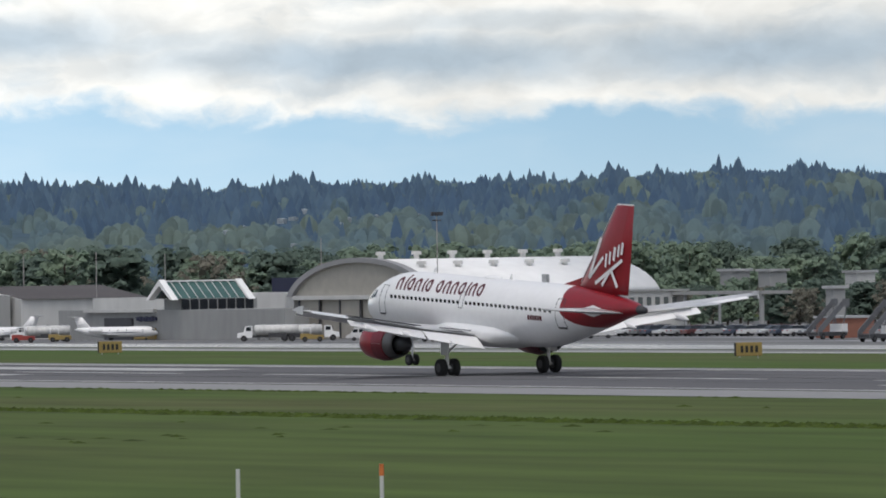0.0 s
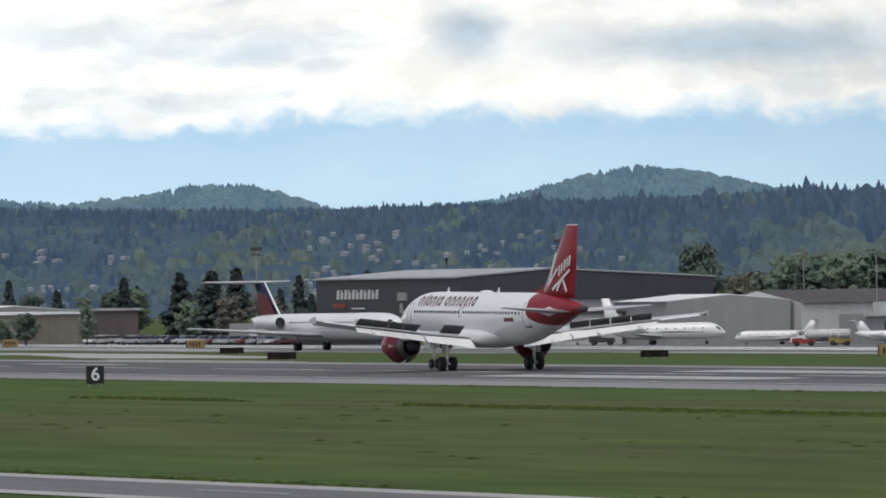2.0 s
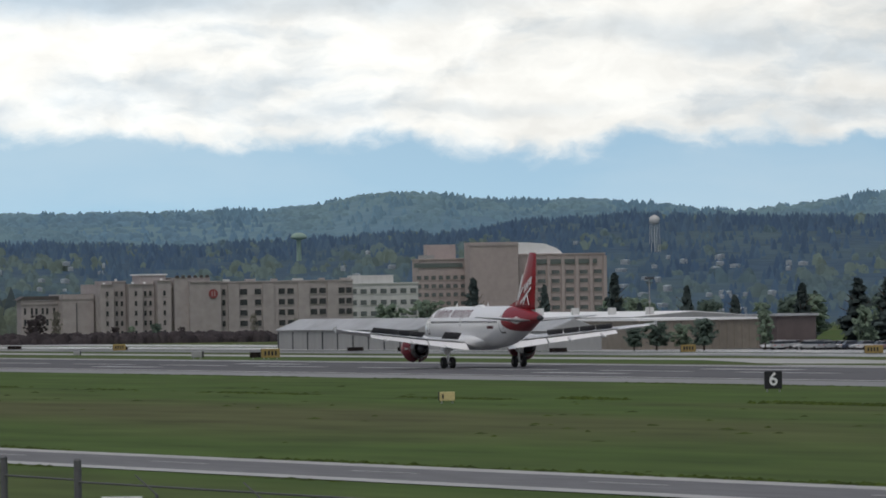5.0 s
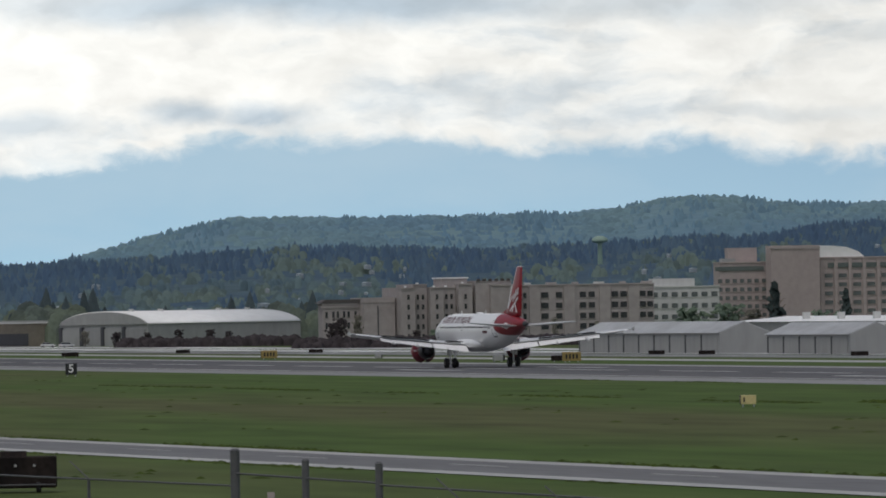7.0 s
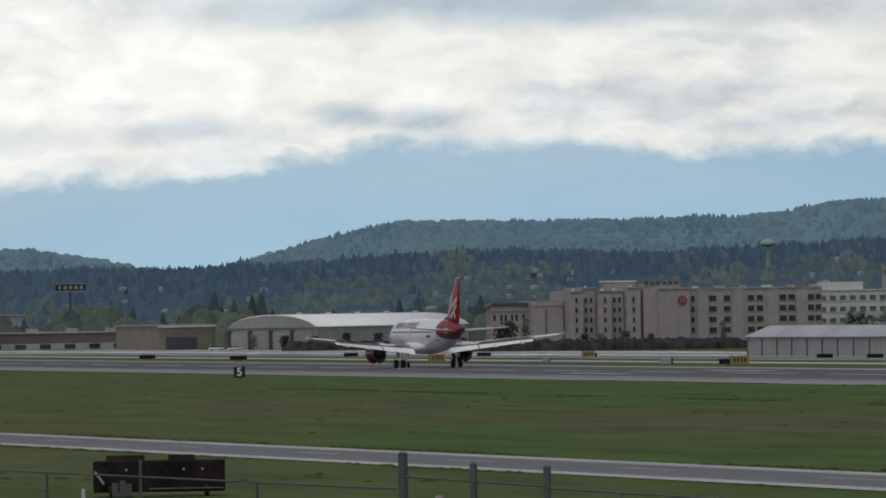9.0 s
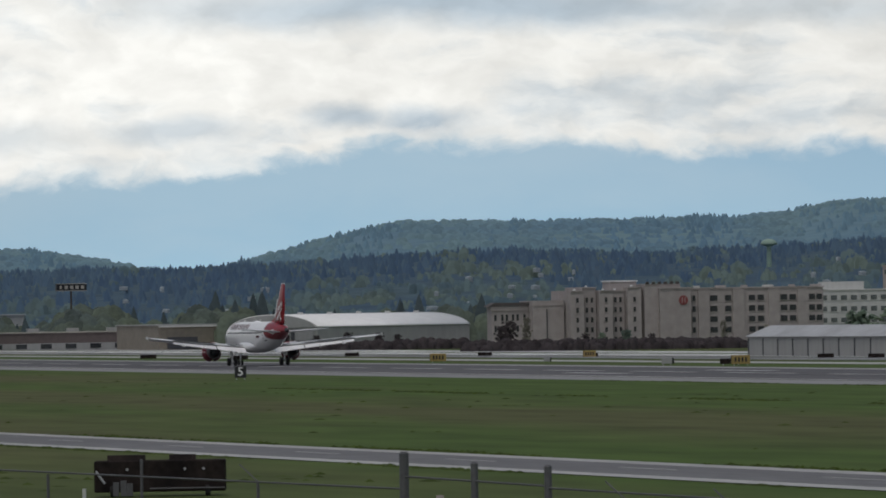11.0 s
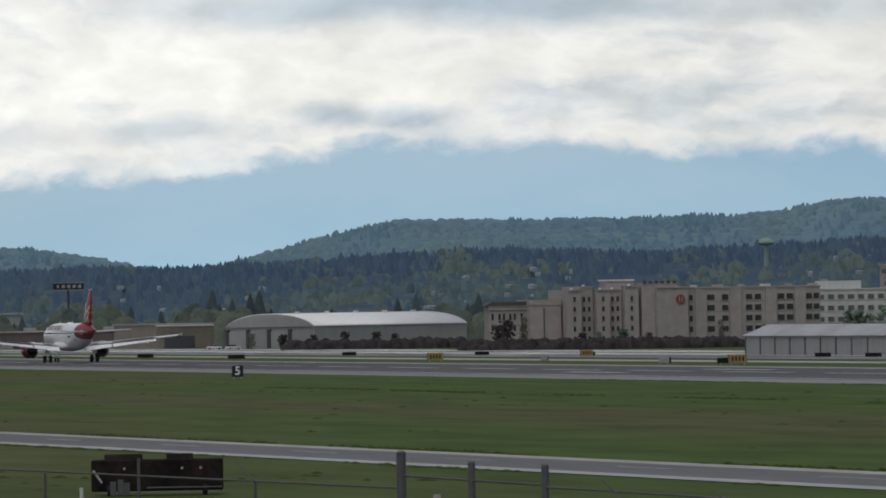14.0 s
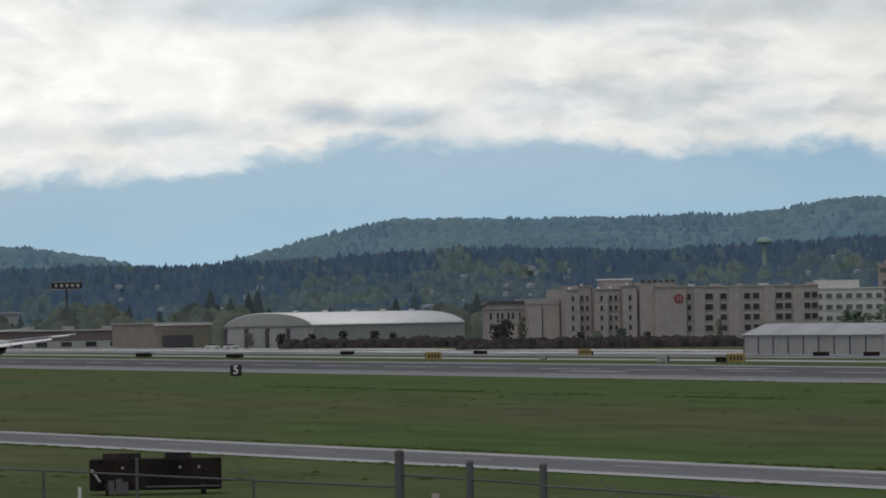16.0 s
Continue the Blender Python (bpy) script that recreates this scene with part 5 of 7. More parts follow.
def charcoal_hangar():
    h = empty("hangar", pose(0, 0, 0), "large charcoal hangar with a pale low-pitched roof", "hangar")
    x0, x1, y0, y1, zg = -1058.0, -1003.0, 451.0, 495.0, -2.8
    ze, zr = 7.6, 8.7
    ym = 467.0
    bm = bmesh.new()
    # gable profile across y, pulled along x
    m = Matrix(((0, 1, 0, 0), (1, 0, 0, 0), (0, 0, 1, 0), (0, 0, 0, 1)))
    prism(bm, [(y0, zg), (y1, zg), (y1, 7.15), (ym, zr), (y0, ze)], x0, x1, m)
    part("wall", bm, M_WALL_DARK, h)
    bm = bmesh.new()
    prism(bm, [(y0 - 0.5, ze + 0.05), (ym, zr + 0.12), (y1 + 0.5, 7.2), (y1 + 0.5, 7.42), (ym, zr + 0.4), (y0 - 0.5, ze + 0.3)], x0 - 0.4, x1 + 0.15, m)
    part("roof", bm, M_ROOF_GREY, h, "pale grey metal roof")
    for k in range(6):
        y = y0 + 0.4 + k * 6.6
        part("door", boxes((x1 + 0.25 + 0.06 * (k % 2), y + 2.6, (zg + 4.1) / 2, 0.3, 6.4, 4.1 - zg)), M_DOOR_DULL, h, "tall pale sliding door leaf")
    part("door_track", boxes((x1 + 0.4, 471, 4.35, 0.6, 41, 0.5)), M_WALL_DARK, h)
    for k in range(8):
        part("plank_sign", boxes((x1 + 0.62, 456.5 + k * 0.75, 0.2, 0.08, 0.6, 0.4)), M_WALL_DARK, h, "plain dark bar")
    # low dark porch on the runway side
    part("porch", boxes((-1046, 446.5, -0.4, 12, 9, 4.8)), M_WALL_DARK, h)
    part("porch_roof", boxes((-1046, 446.4, 2.2, 13, 9.6, 0.4)), M_ROOF_DARK, h)
    # sign strokes on the wall towards the runway
    for k in range(11):
        xs = -1049.5 + k * 1.55
        bm = bmesh.new()
        for dx, hh in ((0.0, 1.5), (0.55, 1.1 if k % 2 else 1.5)):
            strip(bm, [(xs + dx, y0 - 0.1, 4.55), (xs + dx + 0.30, y0 - 0.1, 4.55), (xs + dx + 0.58, y0 - 0.1, 4.55 + hh), (xs + dx + 0.28, y0 - 0.1, 4.55 + hh)], 0.12)
        part("sign_stroke", bm, M_SIGN_WHITE, h, "plain white slanted stroke")
    part("sign_emblem", boxes((-1048.5, y0 - 0.1, 3.55, 5.0, 0.12, 0.7)), M_RUST, h, "plain red bar")
    part("sign_emblem", boxes((-1041.0, y0 - 0.1, 3.1, 5.0, 0.12, 0.22)), M_SIGN_WHITE, h, "thin white bar")
    part("wall_vent", boxes((-1023.5, y0 - 0.15, 4.9, 3.2, 0.3, 1.3)), M_WALL_PALE, h)
    part("wall_lamp", boxes((-1023.8, y0 - 0.15, 3.1, 0.9, 0.3, 1.6)), M_WALL_PALE, h)


charcoal_hangar()


def simple_hall(name, label, category, x0, x1, y0, y1, zg, ze, wall, roof, rise=0.0, along="x", group="", doors=0, door_mat=None):
    """A hall with a pitched or flat roof; the ridge runs along x or y."""
    h = empty(name, pose(0, 0, 0), label, category, group)
    part("wall", boxes(((x0 + x1) / 2, (y0 + y1) / 2, (zg + ze) / 2, x1 - x0, y1 - y0, ze - zg)), wall, h)
    if rise > 0:
        bm = bmesh.new()
        if along == "x":
            m = Matrix(((0, 1, 0, 0), (1, 0, 0, 0), (0, 0, 1, 0), (0, 0, 0, 1)))
            prism(bm, [(y0 - 0.5, ze + 0.02), (y1 + 0.5, ze + 0.02), ((y0 + y1) / 2, ze + rise)], x0 - 0.3, x1 - 0.25, m)
            bg = bmesh.new()
            prism(bg, [(y0, ze), (y1, ze), ((y0 + y1) / 2, ze + rise - 0.15)], x1 - 0.25, x1, m)
        else:
            prism(bm, [(x0 - 0.5, ze + 0.02), (x1 + 0.5, ze + 0.02), ((x0 + x1) / 2, ze + rise)], y0 + 0.25, y1 + 0.3)
            bg = bmesh.new()
            prism(bg, [(x0, ze), (x1, ze), ((x0 + x1) / 2, ze + rise - 0.15)], y0, y0 + 0.25)
        part("roof", bm, roof, h, "pitched metal roof")
        part("gable", bg, wall, h)
    else:
        part("roof", boxes(((x0 + x1) / 2, (y0 + y1) / 2, ze + 0.2, x1 - x0 + 0.8, y1 - y0 + 0.8, 0.4)), roof, h, "flat roof")
    for k in range(doors):
        w = (x1 - x0 - 2) / doors
        xa = x0 + 1 + k * w
        part("door", boxes((xa + w / 2, y0 - 0.06, zg + (ze - zg) * 0.42, w * 0.94, 0.14, (ze - zg) * 0.84)), door_mat or wall, h, "wide pale hangar door")
        part("door_post", boxes((xa, y0 - 0.12, zg + (ze - zg) * 0.45, 0.3, 0.26, (ze - zg) * 0.9)), M_WALL_DARK if door_mat is M_DOOR_GREY else M_WALL_WHITE, h)
    return h


# small white hall with a low gable, and its neighbours beside the atrium terminal
simple_hall("hangar", "small white gabled hall beside the terminal", "hangar", -980, -962, 467, 487.6, -3, 3.6, M_WALL_PALE, M_ROOF_WHITE, 1.0, "x")
simple_hall("workshop", "long white workshop with a dark roof", "building", -990, -960, 488.4, 509.5, -3, 3.0, M_WALL_WHITE, M_ROOF_DARK, 2.0, "y")
simple_hall("workshop", "low white shed with a dark flat roof", "building", -991, -976, 456.5, 466.2, -3, 1.9, M_WALL_WHITE, M_ROOF_DARK)
# two long hangars by the far taxiway
simple_hall("hangar", "long pale grey hangar with wide doors", "hangar", -1303, -1218, 407, 416.5, -2.2, 1.5, M_WALL_PALE, M_ROOF_GREY, 2.1, "x", "long hangars", 9, M_DOOR_GREY)
simple_hall("hangar", "long pale grey hangar with wide doors", "hangar", -1192, -1148, 407, 416.5, -2.2, 1.2, M_WALL_PALE, M_ROOF_GREY, 2.1, "x", "long hangars", 5, M_DOOR_GREY)
# tan ribbed store and the white flat-roofed hall behind
tan = simple_hall("warehouse", "tan ribbed warehouse with a pale roof edge", "building", -1210, -1160, 428, 450, -2.5, 2.6, M_WALL_RIBBED, M_ROOF_WHITE)
for k in range(16):
    part("wall_rib", boxes((-1159.9, 428.7 + k * 1.4, 0.0, 0.25, 0.25, 5.0)), M_WALL_RIBBED, tan)
flat = simple_hall("warehouse", "white flat-roofed hall with roof vents", "building", -1330, -1215, 447, 470, -2.8, 3.1, M_WALL_PALE, M_ROOF_WHITE, 1.0, "x")
for k in range(5):
    part("ventilator", boxes((-1300 + k * 20, 452, 4.2, 1.2, 1.2, 1.3)), M_WALL_WHITE, flat)
simple_hall("warehouse", "low dark shed with a pale roof edge", "building", -1185, -1171, 457.6, 465.0, -3.0, 3.0, M_WALL_BROWN, M_ROOF_GREY)
simple_hall("warehouse", "long low white building behind the car park", "building", -870, -810, 590, 605, -3.2, 1.2, M_WALL_PALE, M_ROOF_GREY)
for bx, by, sz in ((-1240, 905, 5.5), (-1225, 960, 6.0), (-1110, 800, 4.0), (-1035, 760, 5.0)):
    simple_hall("warehouse", "distant white shed among the trees", "building", bx - 9, bx + 9, by - 8, by + 8, -3.2, sz, M_WALL_WHITE, M_ROOF_GREY)


# flat canopy on posts beyond the car park, and small sheds among the trees behind it
can = empty("canopy", pose(-848, 541, -3.15), "long flat white canopy on slender posts", "canopy")
part("roof", boxes((0, 0, 5.75, 31, 5, 0.45)), M_WALL_PALE, can)
for cx in (-14, -5, 4):
    part("post", boxes((cx, -2.2, 2.76, 0.3, 0.3, 5.52)), M_STEEL, can)
part("post", boxes((14.8, -2.2, 2.76, 0.5, 0.5, 5.52)), M_WALL_PALE, can, "stout pale corner pillar")
for b, d, w, z, mt, what in ((57.32, 1185, 3.6, 5.3, M_WALL_PALE, "grey"), (57.02, 1180, 3.4, 5.2, M_WALL_PALE, "grey"), (56.32, 1190, 3.6, 4.7, M_WALL_WHITE, "white"), (56.52, 1012, 2.0, 2.9, M_WALL_PALE, "grey")):
    hx, hy = plan(b, d)
    simple_hall("warehouse", "small %s shed among the trees" % what, "building", hx - w / 2, hx + w / 2, hy - w / 2, hy + w / 2, -3.2, z, mt, M_ROOF_GREY)


# ---- hotels ----
def hotel_block(h, x0, x1, y0, y1, zg, zt, wall, floors, z_first, pitch, cols, col0, step, pw=1.6, ph=1.5, name="wing"):
    """A block whose windows look to +x."""
    w = part(name, boxes(((x0 + x1) / 2, (y0 + y1) / 2, (zg + zt) / 2, x1 - x0, y1 - y0, zt - zg)), wall, h)
    part("parapet", boxes(((x0 + x1) / 2 + 0.1, (y0 + y1) / 2, zt + 0.2, x1 - x0 + 0.3, y1 - y0 + 0.3, 0.4)), wall, h)
    pane = None
    for f in range(floors):
        for c in range(cols):
            m = pose(x1 + 0.04, col0 + c * step, z_first + f * pitch)
            if pane is None:
                pane = pane_mesh(w, m, pw, ph, M_PANE, wall)
            else:
                share("window", pane.data, w, m)
    return w


def near_hotel():
    h = empty("hotel", pose(0, 0, 0), "tan five-storey hotel with stepped bays and a red disc", "hotel")
    zg = -3.4
    X = -1914
    # low left wing, then stepped bays, blank stair tower, long right wing
    hotel_block(h, X - 14, X - 9, 526.2, 543.5, zg, 8.0, M_WALL_TAN, 2, 2.4, 3.0, 0, 528.3, 2.3, 0.9, 1.7)
    pane = None
    for z in (2.2, 5.3):
        for y in (527.2, 529.2, 530.5, 532.3, 533.6, 535.6):
            m = pose(X - 8.96, y, z)
            if pane is None:
                pane = pane_mesh(h, m, 0.8, 1.9, M_PANE_DARK, M_WALL_TAN)
            else:
                share("window", pane.data, h, m)
    part("cornice", boxes((X - 8.9, 534.7, 7.5, 0.5, 17.8, 0.5)), M_WALL_TAN, h)
    bm = bmesh.new()
    prism(bm, [(525.2, 8.45), (541.0, 8.45), (539.0, 9.5), (527.0, 9.5)], X - 14, X - 8.6, Matrix(((0, 1, 0, 0), (1, 0, 0, 0), (0, 0, 1, 0), (0, 0, 0, 1))))
    part("roof", bm, M_ROOF_DARK, h, "dark pitched roof of the low wing")
    part("stair_block", boxes((X - 12, 541.5, 3.2, 14, 9, 13.4)), M_WALL_TAN, h)
    part("stair_cornice", boxes((X - 12, 541.5, 8.6, 14.3, 9.3, 0.35)), M_WALL_TAN, h)
    part("downpipe", boxes((X - 4.9, 541.0, 2.0, 0.25, 0.25, 11.0)), M_WALL_DARK, h)
    pane = None
    y = 546.5
    for k in range(6):
        out = -(k % 2) * 2.4
        top = 12.2 + (0.9 if k in (1, 4) else 0.0)
        bay = part("bay", boxes((X - 10 + out / 2, y + 1.95, (zg + top) / 2, 20 + out, 3.9, top - zg)), M_WALL_TAN, h)
        part("parapet", boxes((X - 9.8 + out / 2, y + 1.95, top + 0.15, 20.2 + out, 4.0, 0.35)), M_WALL_TAN, h)
        for f in range(5):
            for dy in ((1.95,) if k % 2 == 0 else (1.2, 2.7)):
                m = pose(X + out + 0.04, y + dy, -1.2 + f * 2.75)
                if pane is None:
                    pane = pane_mesh(bay, m, 0.85, 1.5, M_PANE_DARK, M_WALL_TAN)
                else:
                    share("window", pane.data, bay, m)
        part("roof_lamp", boxes((X + out - 0.4, y + 1.2, top + 0.55, 0.5, 0.6, 0.45)), M_SIGN_WHITE, h)
        y += 4.15
    part("plant_room", boxes((X - 8, 563.0, 13.6, 8, 7.5, 2.4)), M_WALL_TAN, h)
    part("plant_room_roof", boxes((X - 8, 563.0, 15.0, 8.6, 8.2, 0.35)), M_ROOF_WHITE, h, "pale roof edge")
    part("stair_tower", boxes((X - 6, 573.2, 5.3, 12, 10.4, 17.6)), M_WALL_TAN, h)
    for k in range(6):
        part("parapet_merlon", boxes((X + 0.1, 568.8 + k * 1.75, 14.3, 0.4, 1.0, 0.7)), M_ROOF_DARK, h)
    hotel_block(h, X - 16, X + 1.5, 572.0, 581.0, zg, 12.6, M_WALL_TAN, 0, 0, 3, 0, 0, 1, name="blank_bay")
    bm = bmesh.new()
    rod(bm, (X + 1.5, 578.8, 9.4), (X + 1.75, 578.8, 9.4), 1.3, n=24)
    disc = part("disc", bm, M_DISC, h, "round dull red sign disc")
    part("disc_mark", boxes((X + 1.8, 578.4, 9.4, 0.06, 0.22, 1.5), (X + 1.8, 579.2, 9.4, 0.06, 0.22, 1.5)), M_WALL_PINK, disc, "plain pale bars")
    wing = hotel_block(h, X - 16, X - 1.0, 581.5, 620.6, zg, 12.4, M_WALL_TAN, 0, 0.6, 3.0, 0, 585.0, 6.5, 3.2, 1.5, name="wing")
    pane = None
    for f in range(5):
        for y, w in ((582.6, 1.0), (588.4, 2.3), (592.6, 2.0), (599.6, 2.0), (602.2, 2.0), (609.0, 2.1), (611.6, 2.1), (617.2, 2.0), (619.4, 1.8)):
            m = pose(X - 0.96, y, -2.0 + f * 2.95) @ Matrix.Diagonal((1, w / 2.0, 1, 1))
            if pane is None:
                pane = pane_mesh(wing, m, 2.0, 1.7, M_PANE_DARK, M_WALL_TAN)
            else:
                share("window", pane.data, wing, m)
    for y in (585.4, 595.6, 606.0, 614.6):
        part("pilaster", boxes((X - 0.8, y, 4.4, 0.7, 3.2, 15.6)), M_WALL_TAN, h)
    for k in range(6):
        part("roof_box", boxes((X - 3, 584 + k * 7.0, 12.95, 1.5, 1.6 + (k % 2) * 1.2, 0.8)), M_WALL_WHITE if k % 3 == 0 else M_WALL_TAN, h)


near_hotel()


def large_hotel():
    h = empty("hotel", pose(0, 0, 0), "large pinkish-brown hotel with a white domed rooftop", "hotel")
    zg, X = -3.4, -1980
    hotel_block(h, X - 12, X - 6, 664.0, 678.5, zg, 18.3, M_WALL_PINK, 6, 0.6, 2.5, 7, 664.0, 2.25, 1.5, 1.3)
    part("glazed_top", boxes((X - 5.9, 670, 16.7, 0.3, 15, 1.3)), M_BAND, h, "band of dull greenish glazing")
    part("roof_block", boxes((X - 11, 672.2, 20.5, 3, 8.9, 4.6)), M_WALL_PINK, h)
    part("roof_plant", boxes((X - 8, 667.0, 19.2, 3, 4.0, 1.0)), M_WALL_PALE, h)
    part("tower", boxes((X - 1.5, 685.0, 9.9, 5, 15.0, 26.6)), M_WALL_PINK, h, "blank pinkish stair tower")
    part("tower_band", boxes((X + 1.05, 684.7, 22.4, 0.3, 15.8, 0.4)), M_WALL_TAN, h)
    hotel_block(h, X - 20, X - 2, 693.5, 720.5, zg, 19.3, M_WALL_PINK, 6, 1.2, 2.6, 6, 696.2, 4.4, 2.6, 1.3)
    for k in range(7):
        part("pilaster", boxes((X - 1.8, 694.0 + k * 4.4, 8.4, 0.7, 1.0, 21.0)), M_WALL_PINK, h)
    part("glazed_top", boxes((X - 1.85, 707.0, 17.3, 0.3, 22, 1.4)), M_BAND, h, "band of dull greenish glazing")
    bm = bmesh.new()
    prism(bm, [(692.6, 19.6), (707.9, 19.6), (706.0, 21.2), (702.2, 22.6), (697.5, 23.0), (692.6, 23.1)], X - 14, X - 3, Matrix(((0, 1, 0, 0), (1, 0, 0, 0), (0, 0, 1, 0), (0, 0, 0, 1))))
    part("dome", bm, M_ROOF_WHITE, h, "bright white curved rooftop canopy")


large_hotel()
wo = empty("office", pose(0, 0, 0), "white three-storey office with dark windows", "building")
hotel_block(wo, -1951, -1945, 627, 650, -3.3, 11.4, M_WALL_WHITE, 3, 3.0, 3.2, 8, 627.5, 3.0, 2.0, 1.5)
part("plant_room", boxes((-1949, 637, 12.7, 4, 12.5, 2.6)), M_WALL_WHITE, wo)


# ---- far arched hangar, turned from the runway, and its neighbours ----
def far_arched_hangar():
    h = empty("hangar", pose(*plan(76.46, 2140), -3.2, 0, 0, 29), "pale arched hangar with a white barrel roof", "hangar")
    part("wall", boxes((0, 32, 3.3, 39, 63, 6.6)), M_WALL_PALE, h)
    bm = bmesh.new()
    vault(bm, -19.8, 19.8, 0.5, 63.5, 6.6, 3.9)
    part("roof", bm, M_ROOF_WHITE, h, "white barrel roof", True)
    bm = bmesh.new()
    vault(bm, -19.4, 19.4, 0.0, 0.5, 6.5, 3.8)
    part("gable_panel", bm, M_WALL_PALE, h)
    for k in range(4):
        part("door", boxes((-14 + k * 9.3, 0.3, 2.6, 8.6, 0.4, 5.2)), M_DOOR_DULL if k % 2 else M_WALL_PALE, h, "dull sliding hangar door")
        part("door_pier", boxes((-18.6 + k * 9.3, 0.1, 2.9, 1.2, 0.9, 5.8)), M_WALL_DARK, h)
    for k in range(5):
        part("ventilator", boxes((4, 8 + k * 12, 10.6, 1.2, 1.2, 0.8)), M_WALL_WHITE, h)
    return h


far_arched_hangar()
flat_hall = simple_hall("warehouse", "dull flat-roofed hall with a dark panel as its shaded opening", "building", -2200, -2140, 479.7, 502, -3.2, 4.4, M_WALL_RIBBED, M_WALL_PALE)
low = simple_hall("warehouse", "long low reddish-brown building with a pale roof edge", "building", -2330, -2225, 440, 500, -3.2, 2.6, M_WALL_BROWN, M_WALL_BEIGE)
part("lower_wall", boxes((-2224.4, 468, -1.9, 0.6, 60, 2.6)), M_WALL_PALE, low)
for k in range(7):
    part("window", boxes((-2224.0, 446 + k * 8.0, -1.6, 0.3, 3.5, 1.5)), M_PANE_DARK, low)
for k in range(4):
    part("roof_plant", boxes((-2240, 448 + k * 13.0, 3.5, 3, 3.5, 1.2)), M_WALL_PALE, low)
# The wall is unbroken; a charcoal sheet stands for the opening's dark inside.
part("opening_shade_panel", boxes((-2138.9, 486.9, -0.9, 0.3, 9.5, 3.6)), M_WALL_DARK, flat_hall)
part("roof_edge", boxes((-2138.9, 490.8, 4.2, 0.4, 22.5, 0.5)), M_WALL_WHITE, flat_hall)
simple_hall("building", "pale block with rooftop plant", "building", -2420, -2395, 475, 490, -3.2, 8.5, M_WALL_PALE, M_ROOF_GREY)
ss = empty("pylon_sign", pose(*plan(78.06, 2450), -3.2), "tall pole with a wide dark shop sign", "sign")
part("pole", rods(((0, 0, 0), (0, 0, 20), 0.35, 0.3, 10)), M_BARK, ss)
part("sign_board", boxes((0, 0, 21.0, 2.2, 10.5, 2.6)), M_BLACK, ss, "dark sign board")
part("sign_rim", boxes((1.05, 0, 22.2, 0.2, 10.6, 0.2), (1.05, 0, 19.8, 0.2, 10.6, 0.2)), M_WALL_BEIGE, ss)
for k in range(5):
    part("sign_stroke", boxes((1.15, -3.8 + k * 1.9, 21.0, 0.15, 1.1 if k else 0.7, 1.1)), M_WALL_BEIGE, ss, "plain pale block")


# ---- water towers ----
def water_tower(b, d, z_top, r, label, mat, dome):
    x, y = plan(b, d)
    z0 = near_height(b, d)
    t = empty("water_tower", pose(x, y, 0), label, "water tower")
    bm = bmesh.new()
    prof = [(r * 0.25, -r * 1.0), (r * 0.8, -r * 0.75), (r, -r * 0.3), (r, r * 0.2), (r * 0.75, r * 0.6), (r * 0.2, r * 0.85)]
    if dome:
        prof = [(r * 0.3, -r * 0.35), (r * 0.95, -r * 0.15), (r, 0.0), (r * 0.8, r * 0.32), (r * 0.4, r * 0.5), (r * 0.1, r * 0.55)]
    loft(bm, [[(q * math.cos(k * math.tau / 20), q * math.sin(k * math.tau / 20), z_top + h) for k in range(20)] for q, h in prof])
    bmesh.ops.recalc_face_normals(bm, faces=bm.faces[:])
    part("tank", bm, mat, t, "", True)
    if dome:
        part("stem", rods(((0, 0, z0), (0, 0, z_top), 1.1, 0.9, 12)), mat, t)
    else:
        for k in range(6):
            a = k * math.tau / 6
            part("leg", rods(((r * 1.05 * math.cos(a), r * 1.05 * math.sin(a), z0), (r * 0.85 * math.cos(a), r * 0.85 * math.sin(a), z_top - r * 0.3), 0.1, 0.1, 6)), mat, t)
        part("riser", rods(((0, 0, z0), (0, 0, z_top - r * 0.9), 0.16, 0.16, 8)), mat, t)


water_tower(69.62, 2900, 37.46, 2.13, "white water tower on tall legs above the trees", M_WALL_WHITE, False)
water_tower(72.47, 3000, 33.67, 3.43, "pale green domed water tower above the wood", material("pale_green_paint", (0.25, 0.35, 0.29), 0.6, 0.05), True)


# ---- light masts ----
def mast(b, d, z_top, lamps=True, w=0.09):
    x, y = plan(b, d)
    zg = land(y)
    m = empty("light_mast", pose(x, y, zg), "slender white apron light mast", "light mast", "apron light masts")
    H = z_top - zg
    part("pole", rods(((0, 0, 0), (0, 0, H), w, w * 0.7, 10)), M_MAST, m)
    if lamps:
        part("crossarm", boxes((0, 0, H - 0.2, 0.25, 1.7, 0.18), (0, 0, H - 0.9, 0.2, 1.3, 0.14)), M_WALL_DARK, m, "dark crossarm with floodlights")
        for k in range(4):
            part("floodlight", boxes((0.15, -0.72 + k * 0.48, H + 0.05, 0.3, 0.3, 0.28)), M_WALL_DARK, m)


for b, d, z, l in ((59.70, 935, 13.9, True), (64.96, 1000, 12.6, True), (62.43, 1080, 10.0, False), (67.39, 1040, 12.4, True), (61.88, 1110, 9.6, False), (60.63, 1100, 11.6, False), (63.01, 1100, 9.6, False), (69.67, 1300, 10.2, True), (66.1, 1150, 9.0, False)):
    mast(b, d, z, l)


